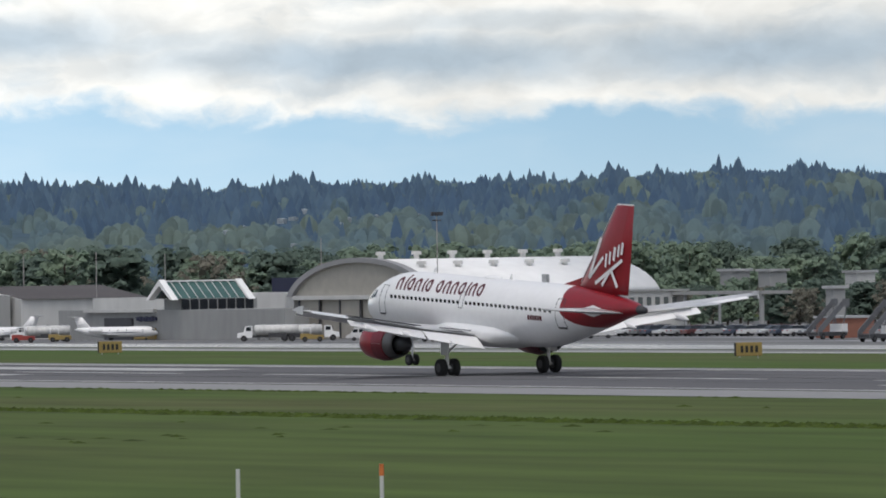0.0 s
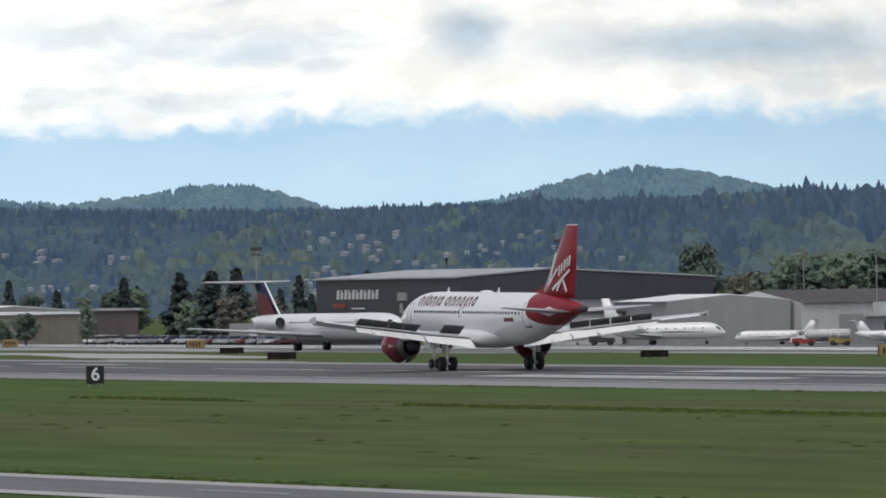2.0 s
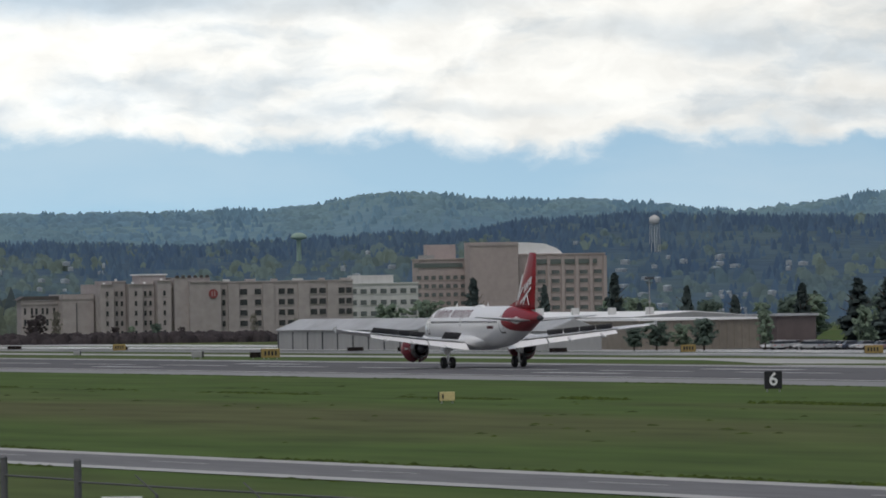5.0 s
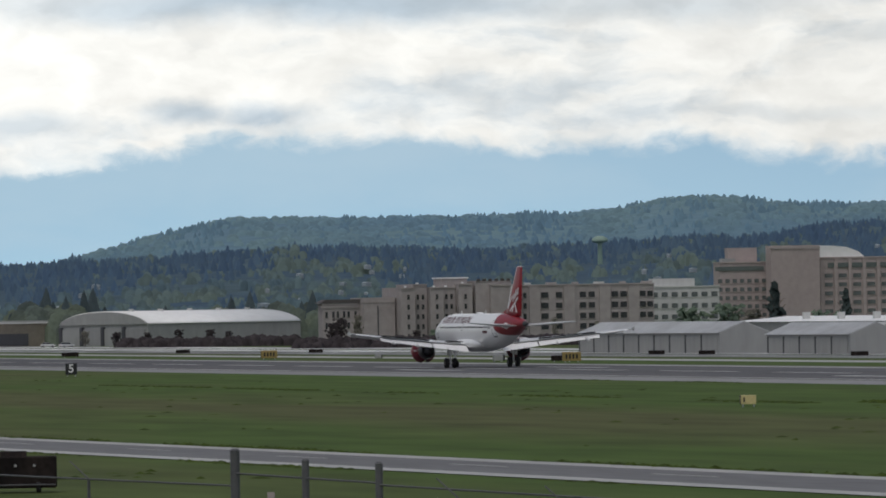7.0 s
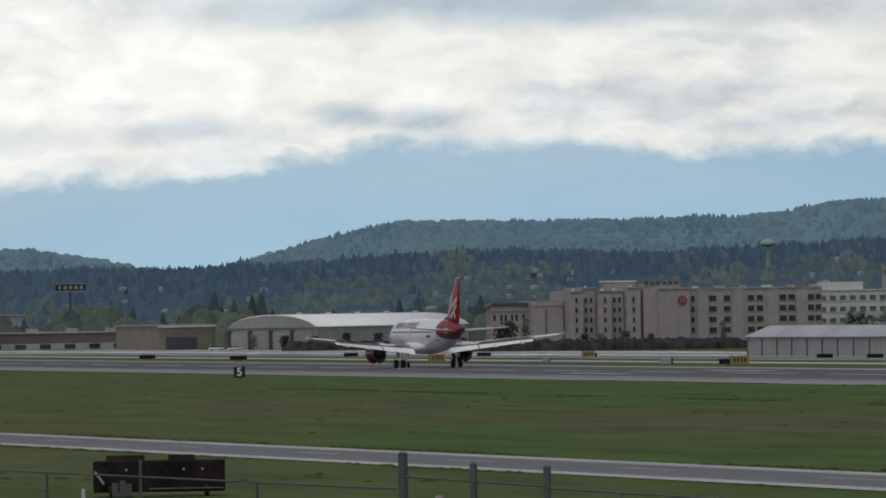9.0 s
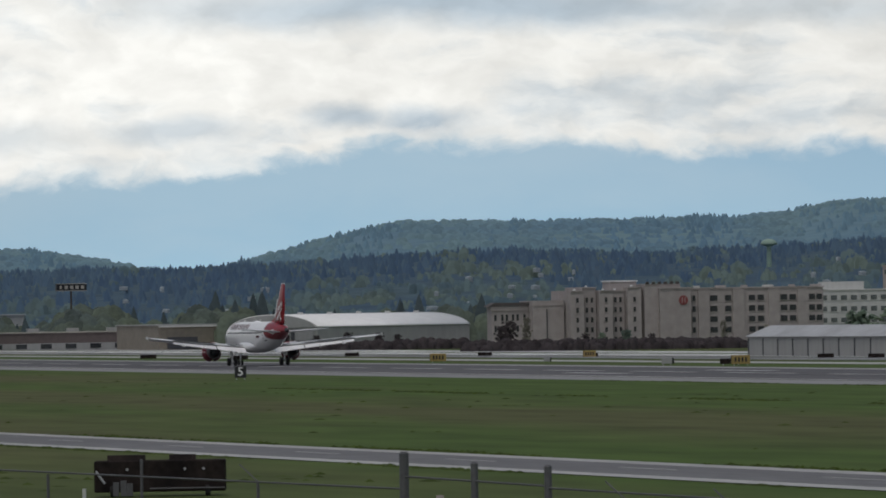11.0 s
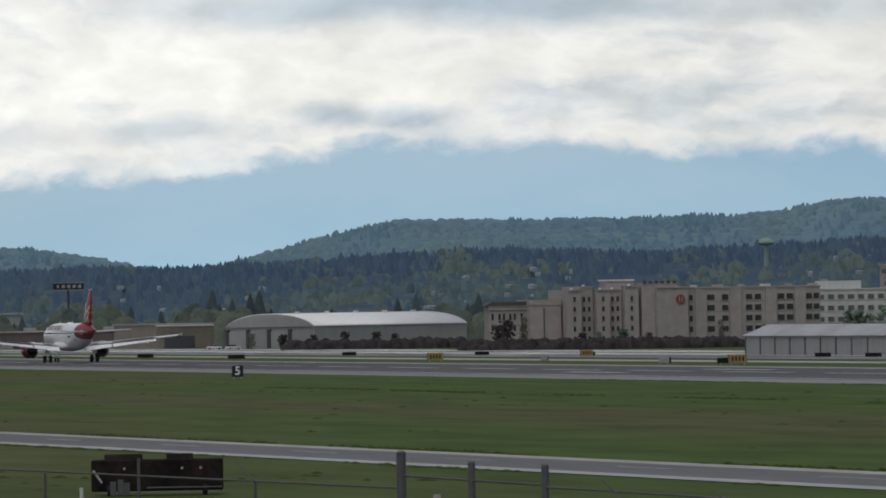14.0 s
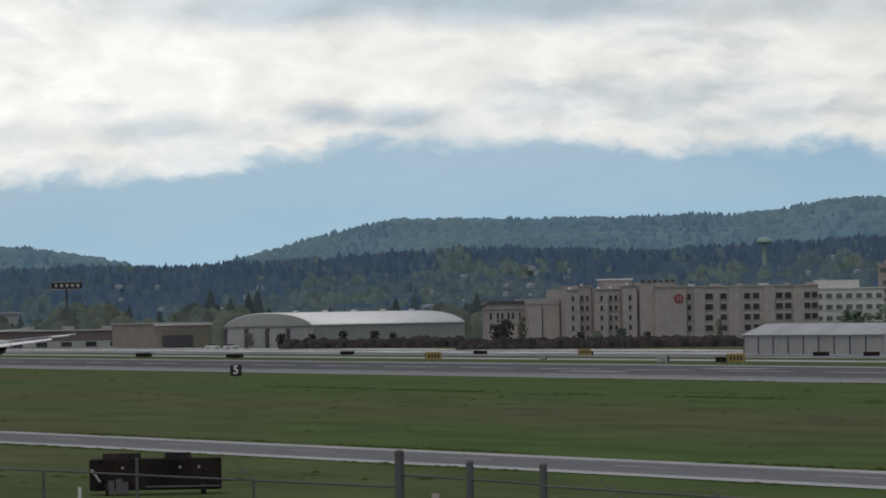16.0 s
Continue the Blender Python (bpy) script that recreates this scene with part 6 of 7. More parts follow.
# ---- jets standing or taxiing; own space: x forward, z up from the ground under the main wheels ----
def build_jet(label, L, R, zc, main_from_nose, nose_gear, span, wing_z, tail_h, engines, colours, group="", t_tail=True, gear_r=0.5, windows=0, span_tail=0.0, name="jet_airplane"):
    hullm, tailm, trim = colours
    j = empty(name, pose(0, 0, 0), label, "airplane", group)
    X = lambda s: main_from_nose - s * L
    hull = [(0.0, 0.03, zc - R * 0.35, 0.03), (0.02, 0.42 * R, zc - R * 0.28, 0.40 * R), (0.06, 0.78 * R, zc - R * 0.12, 0.78 * R), (0.12, R, zc, R), (0.4, R, zc, R), (0.72, R, zc, R), (0.84, 0.78 * R, zc + 0.2 * R, 0.76 * R), (0.94, 0.42 * R, zc + 0.46 * R, 0.40 * R), (1.0, 0.08 * R, zc + 0.55 * R, 0.08 * R)]
    bm = bmesh.new()
    st = [0, 0.006, 0.013, 0.02, 0.04, 0.06, 0.09, 0.12, 0.2, 0.3, 0.4, 0.56, 0.72, 0.78, 0.84, 0.89, 0.94, 0.97, 1.0]
    loft(bm, [ring(X(s), *smooth_table(hull, s), 24) for s in st])
    bmesh.ops.recalc_face_normals(bm, faces=bm.faces[:])
    part("fuselage", bm, hullm, j, "", True)
    for side in (1, -1):
        bm = bmesh.new()
        root, tip = 0.19 * L * 0.85, 0.05 * L
        wing_panel(bm, [(X(0.47), side * R * 0.3, wing_z, root, root * 0.11), (X(0.47) - span * 0.22, side * span / 2, wing_z + span * 0.035, tip, tip * 0.1)])
        part("wing", bm, M_GREY_WING, j, "", True)
        bm = bmesh.new()
        sw = 0.1 * L
        st_span = span_tail or span * 0.36
        zt = tail_h if t_tail else zc + R * 1.6
        wing_panel(bm, [(X(0.915) - (0.02 * L if t_tail else 0), side * 0.1, zt, sw, sw * 0.1), (X(0.915) - 0.02 * L - st_span * 0.28, side * st_span / 2, zt + 0.1, sw * 0.45, sw * 0.05)])
        part("tailplane", bm, M_GREY_WING if tailm is not M_DARK_RED else M_WHITE, j, "", True)
        # cockpit panes
        for s0, s1 in ((0.035, 0.052), (0.054, 0.068)):
            w0, c0, h0 = smooth_table(hull, s0)
            w1, c1, h1 = smooth_table(hull, s1)
            bm = bmesh.new()
            strip(bm, [(X(s0), side * w0 * 0.86, c0 + h0 * 0.5), (X(s1), side * w1 * 0.9, c1 + h1 * 0.42), (X(s1), side * w1 * 0.66, c1 + h1 * 0.76), (X(s0), side * w0 * 0.6, c0 + h0 * 0.84)], 0.04)
            part("cockpit_window", bm, M_GLASS, j)
        pane = None
        for k in range(windows):
            s = 0.17 + 0.5 * k / max(1, windows - 1)
            m = pose(X(s), side * R * 0.965, zc + R * 0.26, -14.0 * side)
            if pane is None:
                bm = bmesh.new()
                box(bm, 0, 0, 0, min(0.3, R * 0.2), 0.03, min(0.36, R * 0.26))
                pane = part("cabin_window", bm, M_GLASS, j)
                pane.matrix_basis = m
            else:
                share("cabin_window", pane.data, j, m)
        # side engines at the tail
        if engines >= 2:
            er = R * 0.52 if L > 30 else R * 0.5
            y, ze, s0, el = side * (R * 0.95 + er * 0.95), zc + R * 0.32, 0.70 if L > 30 else 0.66, 0.155 * L
            bm = bmesh.new()
            prof = ((0.0, 0.82), (0.03, 0.95), (0.15, 1.04), (0.5, 1.05), (0.85, 0.85), (1.0, 0.62), (1.0, 0.5), (0.9, 0.5))
            loft(bm, [[(X(s0) - a * el, y + math.cos(k * math.tau / 20) * r * er, ze + math.sin(k * math.tau / 20) * r * er) for k in range(20)] for a, r in prof], caps=False)
            bmesh.ops.recalc_face_normals(bm, faces=bm.faces[:])
            eng = part("engine", bm, hullm, j, "white engine nacelle at the tail", True)
            part("intake", rods(((X(s0) - 0.06 * el, y, ze), (X(s0) - 0.05 * el, y, ze), er * 0.86, er * 0.86, 20)), trim, eng, "dark intake")
            bm = boxes((X(s0) - el * 0.5, side * R * 0.98, ze, el * 0.7, R * 0.5, R * 0.16))
            part("pylon", bm, hullm, j)
        bm = rods(((0.0, side * R * 1.25, zc - R * 0.6), (0, side * R * 1.25, gear_r), 0.12 * R, 0.1 * R, 8))
        leg = part("landing_gear_leg", bm, M_STEEL, j)
        for d in (-0.28, 0.28):
            wheel("tyre", leg, 0, side * R * 1.25 + d * gear_r * 1.6, gear_r, gear_r, gear_r * 0.6)
    if engines == 3:
        er = R * 0.55
        bm = bmesh.new()
        loft(bm, [[(X(0.70) - a * 0.2 * L, math.cos(k * math.tau / 18) * r * er, zc + R * 1.25 + math.sin(k * math.tau / 18) * r * er) for k in range(18)] for a, r in ((0, 0.85), (0.05, 1.0), (0.5, 1.0), (1.0, 0.5))])
        bmesh.ops.recalc_face_normals(bm, faces=bm.faces[:])
        part("engine", bm, hullm, j, "centre engine above the hull", True)
    # nose gear
    xn = main_from_nose - nose_gear
    leg = part("landing_gear_leg", rods(((xn, 0, zc - R * 0.7), (xn, 0, gear_r * 0.7), 0.1 * R, 0.08 * R, 8)), M_STEEL, j)
    for d in (-0.2, 0.2):
        wheel("tyre", leg, xn, d * gear_r * 1.6, gear_r * 0.7, gear_r * 0.7, gear_r * 0.4)
    # fin
    bm = bmesh.new()
    zb = zc + R * 0.6
    rings = []
    prof = [(0.0, 0.0), (0.05, 0.5), (0.25, 1.0), (0.6, 0.7), (1.0, 0.08)]
    for le, c, z, th in ((X(0.80), 0.155 * L * (0.8 if engines == 3 else 1.0), zb, 0.3 * R), (X(0.90) - 0.01 * L, 0.095 * L * (0.62 if engines == 3 else 1.0), tail_h, 0.15 * R)):
        rings.append([(le - u * c, v * th * 0.5, z) for u, v in prof] + [(le - u * c, -v * th * 0.5, z) for u, v in prof[1:][::-1]])
    loft(bm, rings)
    bmesh.ops.recalc_face_normals(bm, faces=bm.faces[:])
    fin = part("fin", bm, tailm, j, "", True)
    part("leading_edge", rods(((X(0.80) + 0.05, 0, zb), (X(0.90) - 0.01 * L + 0.05, 0, tail_h), 0.09 * R, 0.07 * R, 6)), M_WHITE, fin)
    part("hull_stripe", boxes((X(0.42), -R * 0.995, zc - R * 0.12, L * 0.5, 0.02, R * 0.14), (X(0.42), R * 0.995, zc - R * 0.12, L * 0.5, 0.02, R * 0.08)), trim if L < 30 else M_GREY_WING, j)
    return j


# white rear-engined airliner taxiing the other way
md = build_jet("white rear-engined airliner with a dark T-tail, taxiing with its light on", 45.5, 1.68, 3.15, 27.3, 5.2, 32.9, 1.95, 9.0, 2, (M_WHITE, M_NAVY, M_DARK_PANEL), windows=40, span_tail=12.2, name="airliner", gear_r=0.55)
part("landing_light", rods(((22.3, 0, 1.35), (22.45, 0, 1.35), 0.09, 0.09, 12)), M_LAMP, md, "lit white landing light")
for side in (-1, 1):
    bm = bmesh.new()
    strip(bm, [(-10.6, side * 0.27, 4.75), (-15.2, side * 0.25, 4.75), (-16.3, side * 0.14, 7.4), (-13.1, side * 0.20, 7.4)], 0.03)
    part("fin_panel", bm, M_DARK_RED, md, "plain dark red panel on the fin")
for k in range(5):
    part("lettering_stroke", boxes((16.2 + k * 0.72, -1.64, 3.85, 0.42, 0.06, 0.42)), M_GREY_WING, md, "plain dark bar")
# parked business jets
tri = build_jet("white three-engined business jet with a tall fin, parked", 20.2, 1.25, 2.15, 11.5, 3.0, 19.3, 1.25, 7.4, 3, (M_WHITE, M_WHITE, M_DARK_PANEL), "parked small airplanes", t_tail=False, gear_r=0.38, windows=8)
tri.matrix_basis = pose(-948.5, 458.0, land(458) + 0.03, 0, 0, 57) @ Matrix.Scale(0.94, 4)
small = build_jet("small white business jet with a dark stripe, parked", 15.6, 0.95, 1.6, 8.8, 2.2, 13.5, 0.9, 4.4, 2, (M_WHITE, M_WHITE, M_NAVY), "parked small airplanes", gear_r=0.28, windows=6)
small.matrix_basis = pose(-962.0, 445.6, land(445.6) + 0.03, 0, 0, 57) @ Matrix.Scale(0.9, 4)
small2 = copy_thing(small, pose(0, 0, 0))
small2.matrix_basis = pose(-917.0, 481.0, land(481) + 0.03, 0, 0, 55) @ Matrix.Scale(0.78, 4)
small3 = copy_thing(small, pose(0, 0, 0))
small3.matrix_basis = pose(-936.0, 473.0, land(473) + 0.03, 0, 0, 250) @ Matrix.Scale(0.8, 4)


# ---- vehicles; own space: x forward ----
def build_car(paint, label, kind="car"):
    c = empty("car" if kind == "car" else kind, pose(0, 0, 0), label, "car" if kind == "car" else "van", "parked cars" if kind == "car" else "")
    H, L, W = (1.45, 4.5, 1.78) if kind == "car" else (2.1, 5.4, 1.95)
    bm = bmesh.new()
    if kind == "car":
        side = [(-2.25, 0.35), (-2.2, 0.85), (-1.6, 0.98), (1.0, 0.95), (2.1, 0.78), (2.25, 0.4)]
    else:
        side = [(-2.7, 0.4), (-2.7, 1.1), (1.2, 1.1), (2.5, 1.0), (2.7, 0.45)]
    prism(bm, side, -W / 2, W / 2)
    bmesh.ops.bevel(bm, geom=bm.edges[:], offset=0.06, segments=1, affect='EDGES')
    body = part("body", bm, paint, c)
    bm = bmesh.new()
    if kind == "car":
        loft(bm, [[(-1.75, -0.8, 0.95), (1.05, -0.8, 0.95), (1.05, 0.8, 0.95), (-1.75, 0.8, 0.95)], [(-1.25, -0.66, H), (0.25, -0.66, H), (0.25, 0.66, H), (-1.25, 0.66, H)]])
    else:
        loft(bm, [[(-2.68, -0.94, 1.08), (2.1, -0.94, 1.08), (2.1, 0.94, 1.08), (-2.68, 0.94, 1.08)], [(-2.6, -0.84, H), (1.35, -0.84, H), (1.35, 0.84, H), (-2.6, 0.84, H)]])
    bmesh.ops.recalc_face_normals(bm, faces=bm.faces[:])
    cabin = part("cabin", bm, M_GLASS if kind == "car" else paint, c, "dark glazed cabin" if kind == "car" else "")
    if kind == "car":
        part("roof", boxes((-0.5, 0, H + 0.01, 1.5, 1.34, 0.06)), paint, c)
    else:
        for sy in (-0.93, 0.93):
            for sx in (-1.6, 0.2, 1.2):
                part("side_window", boxes((sx, sy * 0.97, 1.6, 0.8, 0.1, 0.5)), M_GLASS, c)
    for sx in (-1.4, 1.4):
        for sy in (-1, 1):
            wheel("tyre", c, sx, sy * (W / 2 - 0.1), 0.32, 0.32, 0.22)
    for sy in (-0.6, 0.6):
        part("headlight", boxes((L / 2 - 0.03, sy, 0.68, 0.08, 0.35, 0.14)), M_SIGN_WHITE, c)
        part("tail_light", boxes((-L / 2 + 0.03, sy, 0.8, 0.08, 0.3, 0.14)), M_RUST, c)
    return c


r = random.Random(21)
CAR_LABELS = ["white parked car on the car park", "silver parked car on the car park", "black parked car on the car park", "dark blue parked car on the car park", "maroon parked car on the car park", "grey parked car on the car park"]
protos = [None] * 6


def put_car(i, m):
    if protos[i] is None:
        protos[i] = build_car(M_CARS[i], CAR_LABELS[i])
        protos[i].matrix_basis = m
    else:
        copy_thing(protos[i], m)


# two ranks beside the charcoal hangar, one rank at the far side of the arched hangar
for rank, (xa, ya, xb, yb, n) in enumerate(((-1112, 441.5, -1040, 437.8, 24), (-1118, 449, -1046, 446, 22), (-852, 520, -770, 520, 24), (-850, 527, -770, 527, 18))):
    for k in range(n):
        u = k / (n - 1)
        if r.random() < 0.12:
            continue
        x, y = xa + (xb - xa) * u, ya + (yb - ya) * u + r.uniform(-.4, .4)
        put_car(r.choice((0, 0, 1, 1, 2, 3, 4, 5)), pose(x, y, land(y) + 0.03, 0, 0, 90 + r.uniform(-6, 6) + (180 if r.random() < .4 else 0)))
# more behind the tan warehouse, before the trees
for k in range(22):
    x, y = plan(r.uniform(68.18, 68.70), r.uniform(1175, 1300))
    put_car(r.choice((0, 0, 1, 5)), pose(x, y, land(y) + 0.03, 0, 0, r.uniform(0, 360)))
# a few by the far hangars
for b, d in ((76.75, 2080), (74.4, 1890), (73.7, 1880), (73.45, 1885), (76.9, 2095)):
    x, y = plan(b, d)
    put_car(r.choice((0, 0, 1)), pose(x, y, land(y), 0, 0, r.uniform(0, 360)))


def build_tanker():
    c = empty("fuel_truck", pose(0, 0, 0), "white airfield fuel truck with a silver tank", "truck", "fuel trucks")
    bm = bmesh.new()
    prism(bm, [(2.6, 0.6), (2.6, 2.5), (3.7, 2.5), (4.05, 1.55), (5.0, 1.4), (5.1, 0.6)], -1.1, 1.1)
    cab = part("cab", bm, M_WHITE, c, "white truck cab")
    part("windscreen", boxes((3.93, 0, 2.0, 0.1, 1.9, 0.75)), M_GLASS, cab)
    for sy in (-1.11, 1.11):
        part("side_window", boxes((3.2, sy, 2.05, 0.8, 0.05, 0.65)), M_GLASS, cab)
    bm = bmesh.new()
    loft(bm, [ring(x, w, 1.85, h, 20) for x, w, h in ((-5.0, 0.9, 0.65), (-4.85, 1.2, 0.85), (2.1, 1.2, 0.85), (2.3, 0.9, 0.65))])
    bmesh.ops.recalc_face_normals(bm, faces=bm.faces[:])
    tank = part("tank", bm, M_TANK, c, "silvery white fuel tank", True)
    for k in range(3):
        part("hatch", rods(((-3.5 + k * 2.2, 0, 2.65), (-3.5 + k * 2.2, 0, 2.85), 0.3, 0.3, 10)), M_STEEL, tank)
    part("chassis", boxes((-0.2, 0, 0.8, 10.0, 1.0, 0.35), (-1.5, -1.05, 0.95, 3.0, 0.3, 0.7), (-1.5, 1.05, 0.95, 3.0, 0.3, 0.7)), M_DARK_PANEL, c)
    for sx in (-3.9, -2.7, 4.0):
        for sy in (-1.0, 1.0):
            wheel("tyre", c, sx, sy, 0.5, 0.5, 0.35)
    return c


tanker = build_tanker()
tanker.matrix_basis = pose(-862, 476.6, land(476.6) + 0.03, 0, 0, 238) @ Matrix.Scale(0.84, 4)
copy_thing(tanker, pose(0, 0, 0)).matrix_basis = pose(-900.6, 461.2, land(461.2) + 0.03, 0, 0, 240) @ Matrix.Scale(0.84, 4)
copy_thing(tanker, pose(0, 0, 0)).matrix_basis = pose(-859.5, 481.5, land(481.5) + 0.03, 0, 0, 63) @ Matrix.Scale(0.84, 4)


def build_stairs():
    c = empty("stair_truck", pose(0, 0, 0), "grey mobile boarding stairs on a truck", "stair truck", "boarding stairs")
    part("chassis", boxes((0, 0, 0.7, 6.2, 1.9, 0.5)), M_DARK_PANEL, c)
    part("cab", boxes((2.6, 0, 1.35, 1.2, 1.9, 1.2)), M_WHITE, c)
    for sy in (-0.85, 0.85):
        bm = bmesh.new()
        strip(bm, [(-3.2, sy, 0.5), (2.4, sy, 4.1), (2.4, sy, 5.0), (-3.2, sy, 1.4)], 0.08)
        part("side_panel", bm, M_STAIR, c, "grey stair side panel")
    for k in range(15):
        part("step", boxes((-3.0 + k * 0.37, 0, 0.55 + k * 0.24, 0.36, 1.6, 0.06)), M_STAIR, c)
    part("platform", boxes((3.0, 0, 4.1, 1.5, 1.9, 0.12)), M_STAIR, c)
    for sy in (-0.9, 0.9):
        part("platform_rail", boxes((3.0, sy, 4.65, 1.5, 0.06, 0.9)), M_STAIR, c)
    for sy in (-0.8, 0.8):
        part("strut", rods(((2.2, sy, 0.9), (3.2, sy, 4.0), 0.08, 0.08, 6)), M_STAIR, c)
    part("strut", rods(((3.4, 0.7, 0.9), (2.4, 0.7, 4.0), 0.08, 0.08, 6)), M_STAIR, c)
    for sx in (-2.2, 2.2):
        for sy in (-0.85, 0.85):
            wheel("tyre", c, sx, sy, 0.42, 0.42, 0.28)
    return c


stairs = build_stairs()
stairs.matrix_basis = pose(-813.0, 493.0, -3.0, 0, 0, 60)
copy_thing(stairs, pose(-753.5, 497.0, -3.05, 0, 0, 112))
copy_thing(stairs, pose(-713.5, 478.0, -2.95, 0, 0, 112))
van = build_car(M_CARS[0], "white van parked beside the hangar offices", "van")
van.matrix_basis = pose(-818.0, 503.0, -3.05, 0, 0, 55) @ Matrix.Scale(0.85, 4)
van2 = build_car(M_CARS[4], "maroon van parked beside the hangar offices", "van")
van2.matrix_basis = pose(-820.0, 489.0, land(489) + 0.03, 0, 0, 60) @ Matrix.Scale(0.85, 4)
pick = copy_thing(van, pose(-847.0, 483.0, land(483) + 0.03, 0, 0, 240))
pick["label"] = "white service van before the hangar doors"


def build_tug(paint, label):
    c = empty("baggage_tug", pose(0, 0, 0), label, "tug", "ground vehicles")
    bm = bmesh.new()
    prism(bm, [(-1.6, 0.35), (-1.6, 1.1), (-0.2, 1.1), (0.0, 0.95), (1.5, 0.9), (1.6, 0.35)], -0.75, 0.75)
    part("body", bm, paint, c)
    part("canopy", boxes((-0.8, 0, 1.85, 1.3, 1.4, 0.08), (-1.35, -0.6, 1.45, 0.08, 0.08, 0.8), (-1.35, 0.6, 1.45, 0.08, 0.08, 0.8), (-0.2, -0.6, 1.45, 0.08, 0.08, 0.8), (-0.2, 0.6, 1.45, 0.08, 0.08, 0.8)), M_WHITE, c)
    for sx in (-1.0, 1.0):
        for sy in (-0.7, 0.7):
            wheel("tyre", c, sx, sy, 0.35, 0.35, 0.25)
    return c


t1 = build_tug(M_RUST, "red ground tug on the apron")
t1.matrix_basis = pose(-877.8, 446.9, land(446.9) + 0.03, 0, 0, 60)
t2 = build_tug(M_YELLOW, "yellow ground tug on the apron")
t2.matrix_basis = pose(-837, 469.5, land(469.5) + 0.03, 0, 0, 60)
for x, y, a in ((-888.8, 458.2, 60),):
    copy_thing(t2, pose(x, y, land(y) + 0.03, 0, 0, a))
t3 = build_tug(M_DARK_PANEL, "dark ground power cart on the apron")
t3.matrix_basis = pose(-812, 474, land(474) + 0.03, 0, 0, 20) @ Matrix.Scale(1.15, 4)
copy_thing(t3, pose(0, 0, 0)).matrix_basis = pose(-949, 450, land(450) + 0.03, 0, 0, 60) @ Matrix.Scale(1.2, 4)
t4 = build_tug(M_SHED, "brick-red ground tug beside the warehouse")
t4.matrix_basis = pose(-1128, 442, land(442) + 0.03, 0, 0, 20) @ Matrix.Scale(0.85, 4)
lorry = tagged(new("box_truck"), "white box truck standing on the apron", "truck")
lorry.matrix_basis = pose(-1076, 446.5, land(446.5) + 0.03, 0, 0, 15)
part("cargo_box", boxes((-1.0, 0, 2.2, 5.2, 2.3, 2.5)), M_WALL_PALE, lorry)
part("cab", boxes((2.6, 0, 1.5, 1.8, 2.1, 1.9)), M_WHITE, lorry)
part("windscreen", boxes((3.5, 0, 1.9, 0.06, 1.8, 0.7)), M_GLASS, lorry)
for sx in (-2.4, 2.5):
    for sy in (-0.95, 0.95):
        wheel("tyre", lorry, sx, sy, 0.45, 0.45, 0.3)
hut = tagged(new("shed"), "small brick-red shed beside the apron", "shed")
hut.matrix_basis = pose(-766, 508, -3.1)
part("wall", boxes((0, 0, 1.3, 6, 5, 2.6)), M_SHED, hut)
part("roof", boxes((0, 0, 2.75, 6.5, 5.5, 0.3)), M_ROOF_GREY, hut)
skip = tagged(new("waste_container"), "yellow waste container beside the charcoal hangar", "container")
skip.matrix_basis = pose(-1005, 444.2, land(444.2) + 0.03)
part("body", boxes((0, 0, 0.7, 2.4, 1.6, 1.1)), M_OCHRE, skip)
part("lid", boxes((0, 0, 1.31, 2.5, 1.7, 0.12)), M_DARK_PANEL, skip)
copy_thing(skip, pose(-1001.2, 444.5, land(444.5) + 0.03))
barrier = tagged(new("barrier_board"), "black and yellow striped barrier board", "barrier")
barrier.matrix_basis = pose(-880, 485.6, -3.0, 0, 0, 0)
part("board", boxes((0, 0, 1.0, 3.2, 0.12, 1.2)), M_YELLOW, barrier)
for k in range(4):
    bm = bmesh.new()
    strip(bm, [(-1.5 + k * 0.8, -0.08, 0.4), (-1.1 + k * 0.8, -0.08, 0.4), (-0.7 + k * 0.8, -0.08, 1.6), (-1.1 + k * 0.8, -0.08, 1.6)], 0.03)
    part("stripe", bm, M_BLACK, barrier)
part("foot", boxes((-1.2, 0, 0.2, 0.1, 0.6, 0.4), (1.2, 0, 0.2, 0.1, 0.6, 0.4)), M_STEEL, barrier)


# ---- airfield signs ----
def build_sign(w, h, board, label, marks):
    s = empty("airfield_sign", pose(0, 0, 0), label, "sign", "airfield signs")
    bm = bmesh.new()
    box(bm, 0, 0, 0.18 + h / 2, 0.32, w, h)
    bmesh.ops.bevel(bm, geom=bm.edges[:], offset=0.03, segments=1, affect='EDGES')
    part("board", bm, board, s)
    for sy in (-w * 0.35, w * 0.35):
        part("leg", rods(((0, sy, 0), (0, sy, 0.2), 0.06, 0.06, 8)), M_STEEL, s)
    if marks:
        for k in range(marks):
            part("mark", boxes((0.17, -w * 0.28 + k * w * 0.56 / max(1, marks - 1), 0.18 + h / 2, 0.02, w * 0.1, h * 0.5)), M_BLACK, s, "plain black bar")
        part("end_panel", boxes((0.0, -w / 2 - 0.03, 0.18 + h / 2, 0.3, 0.05, h)), M_BLACK, s)
    return s


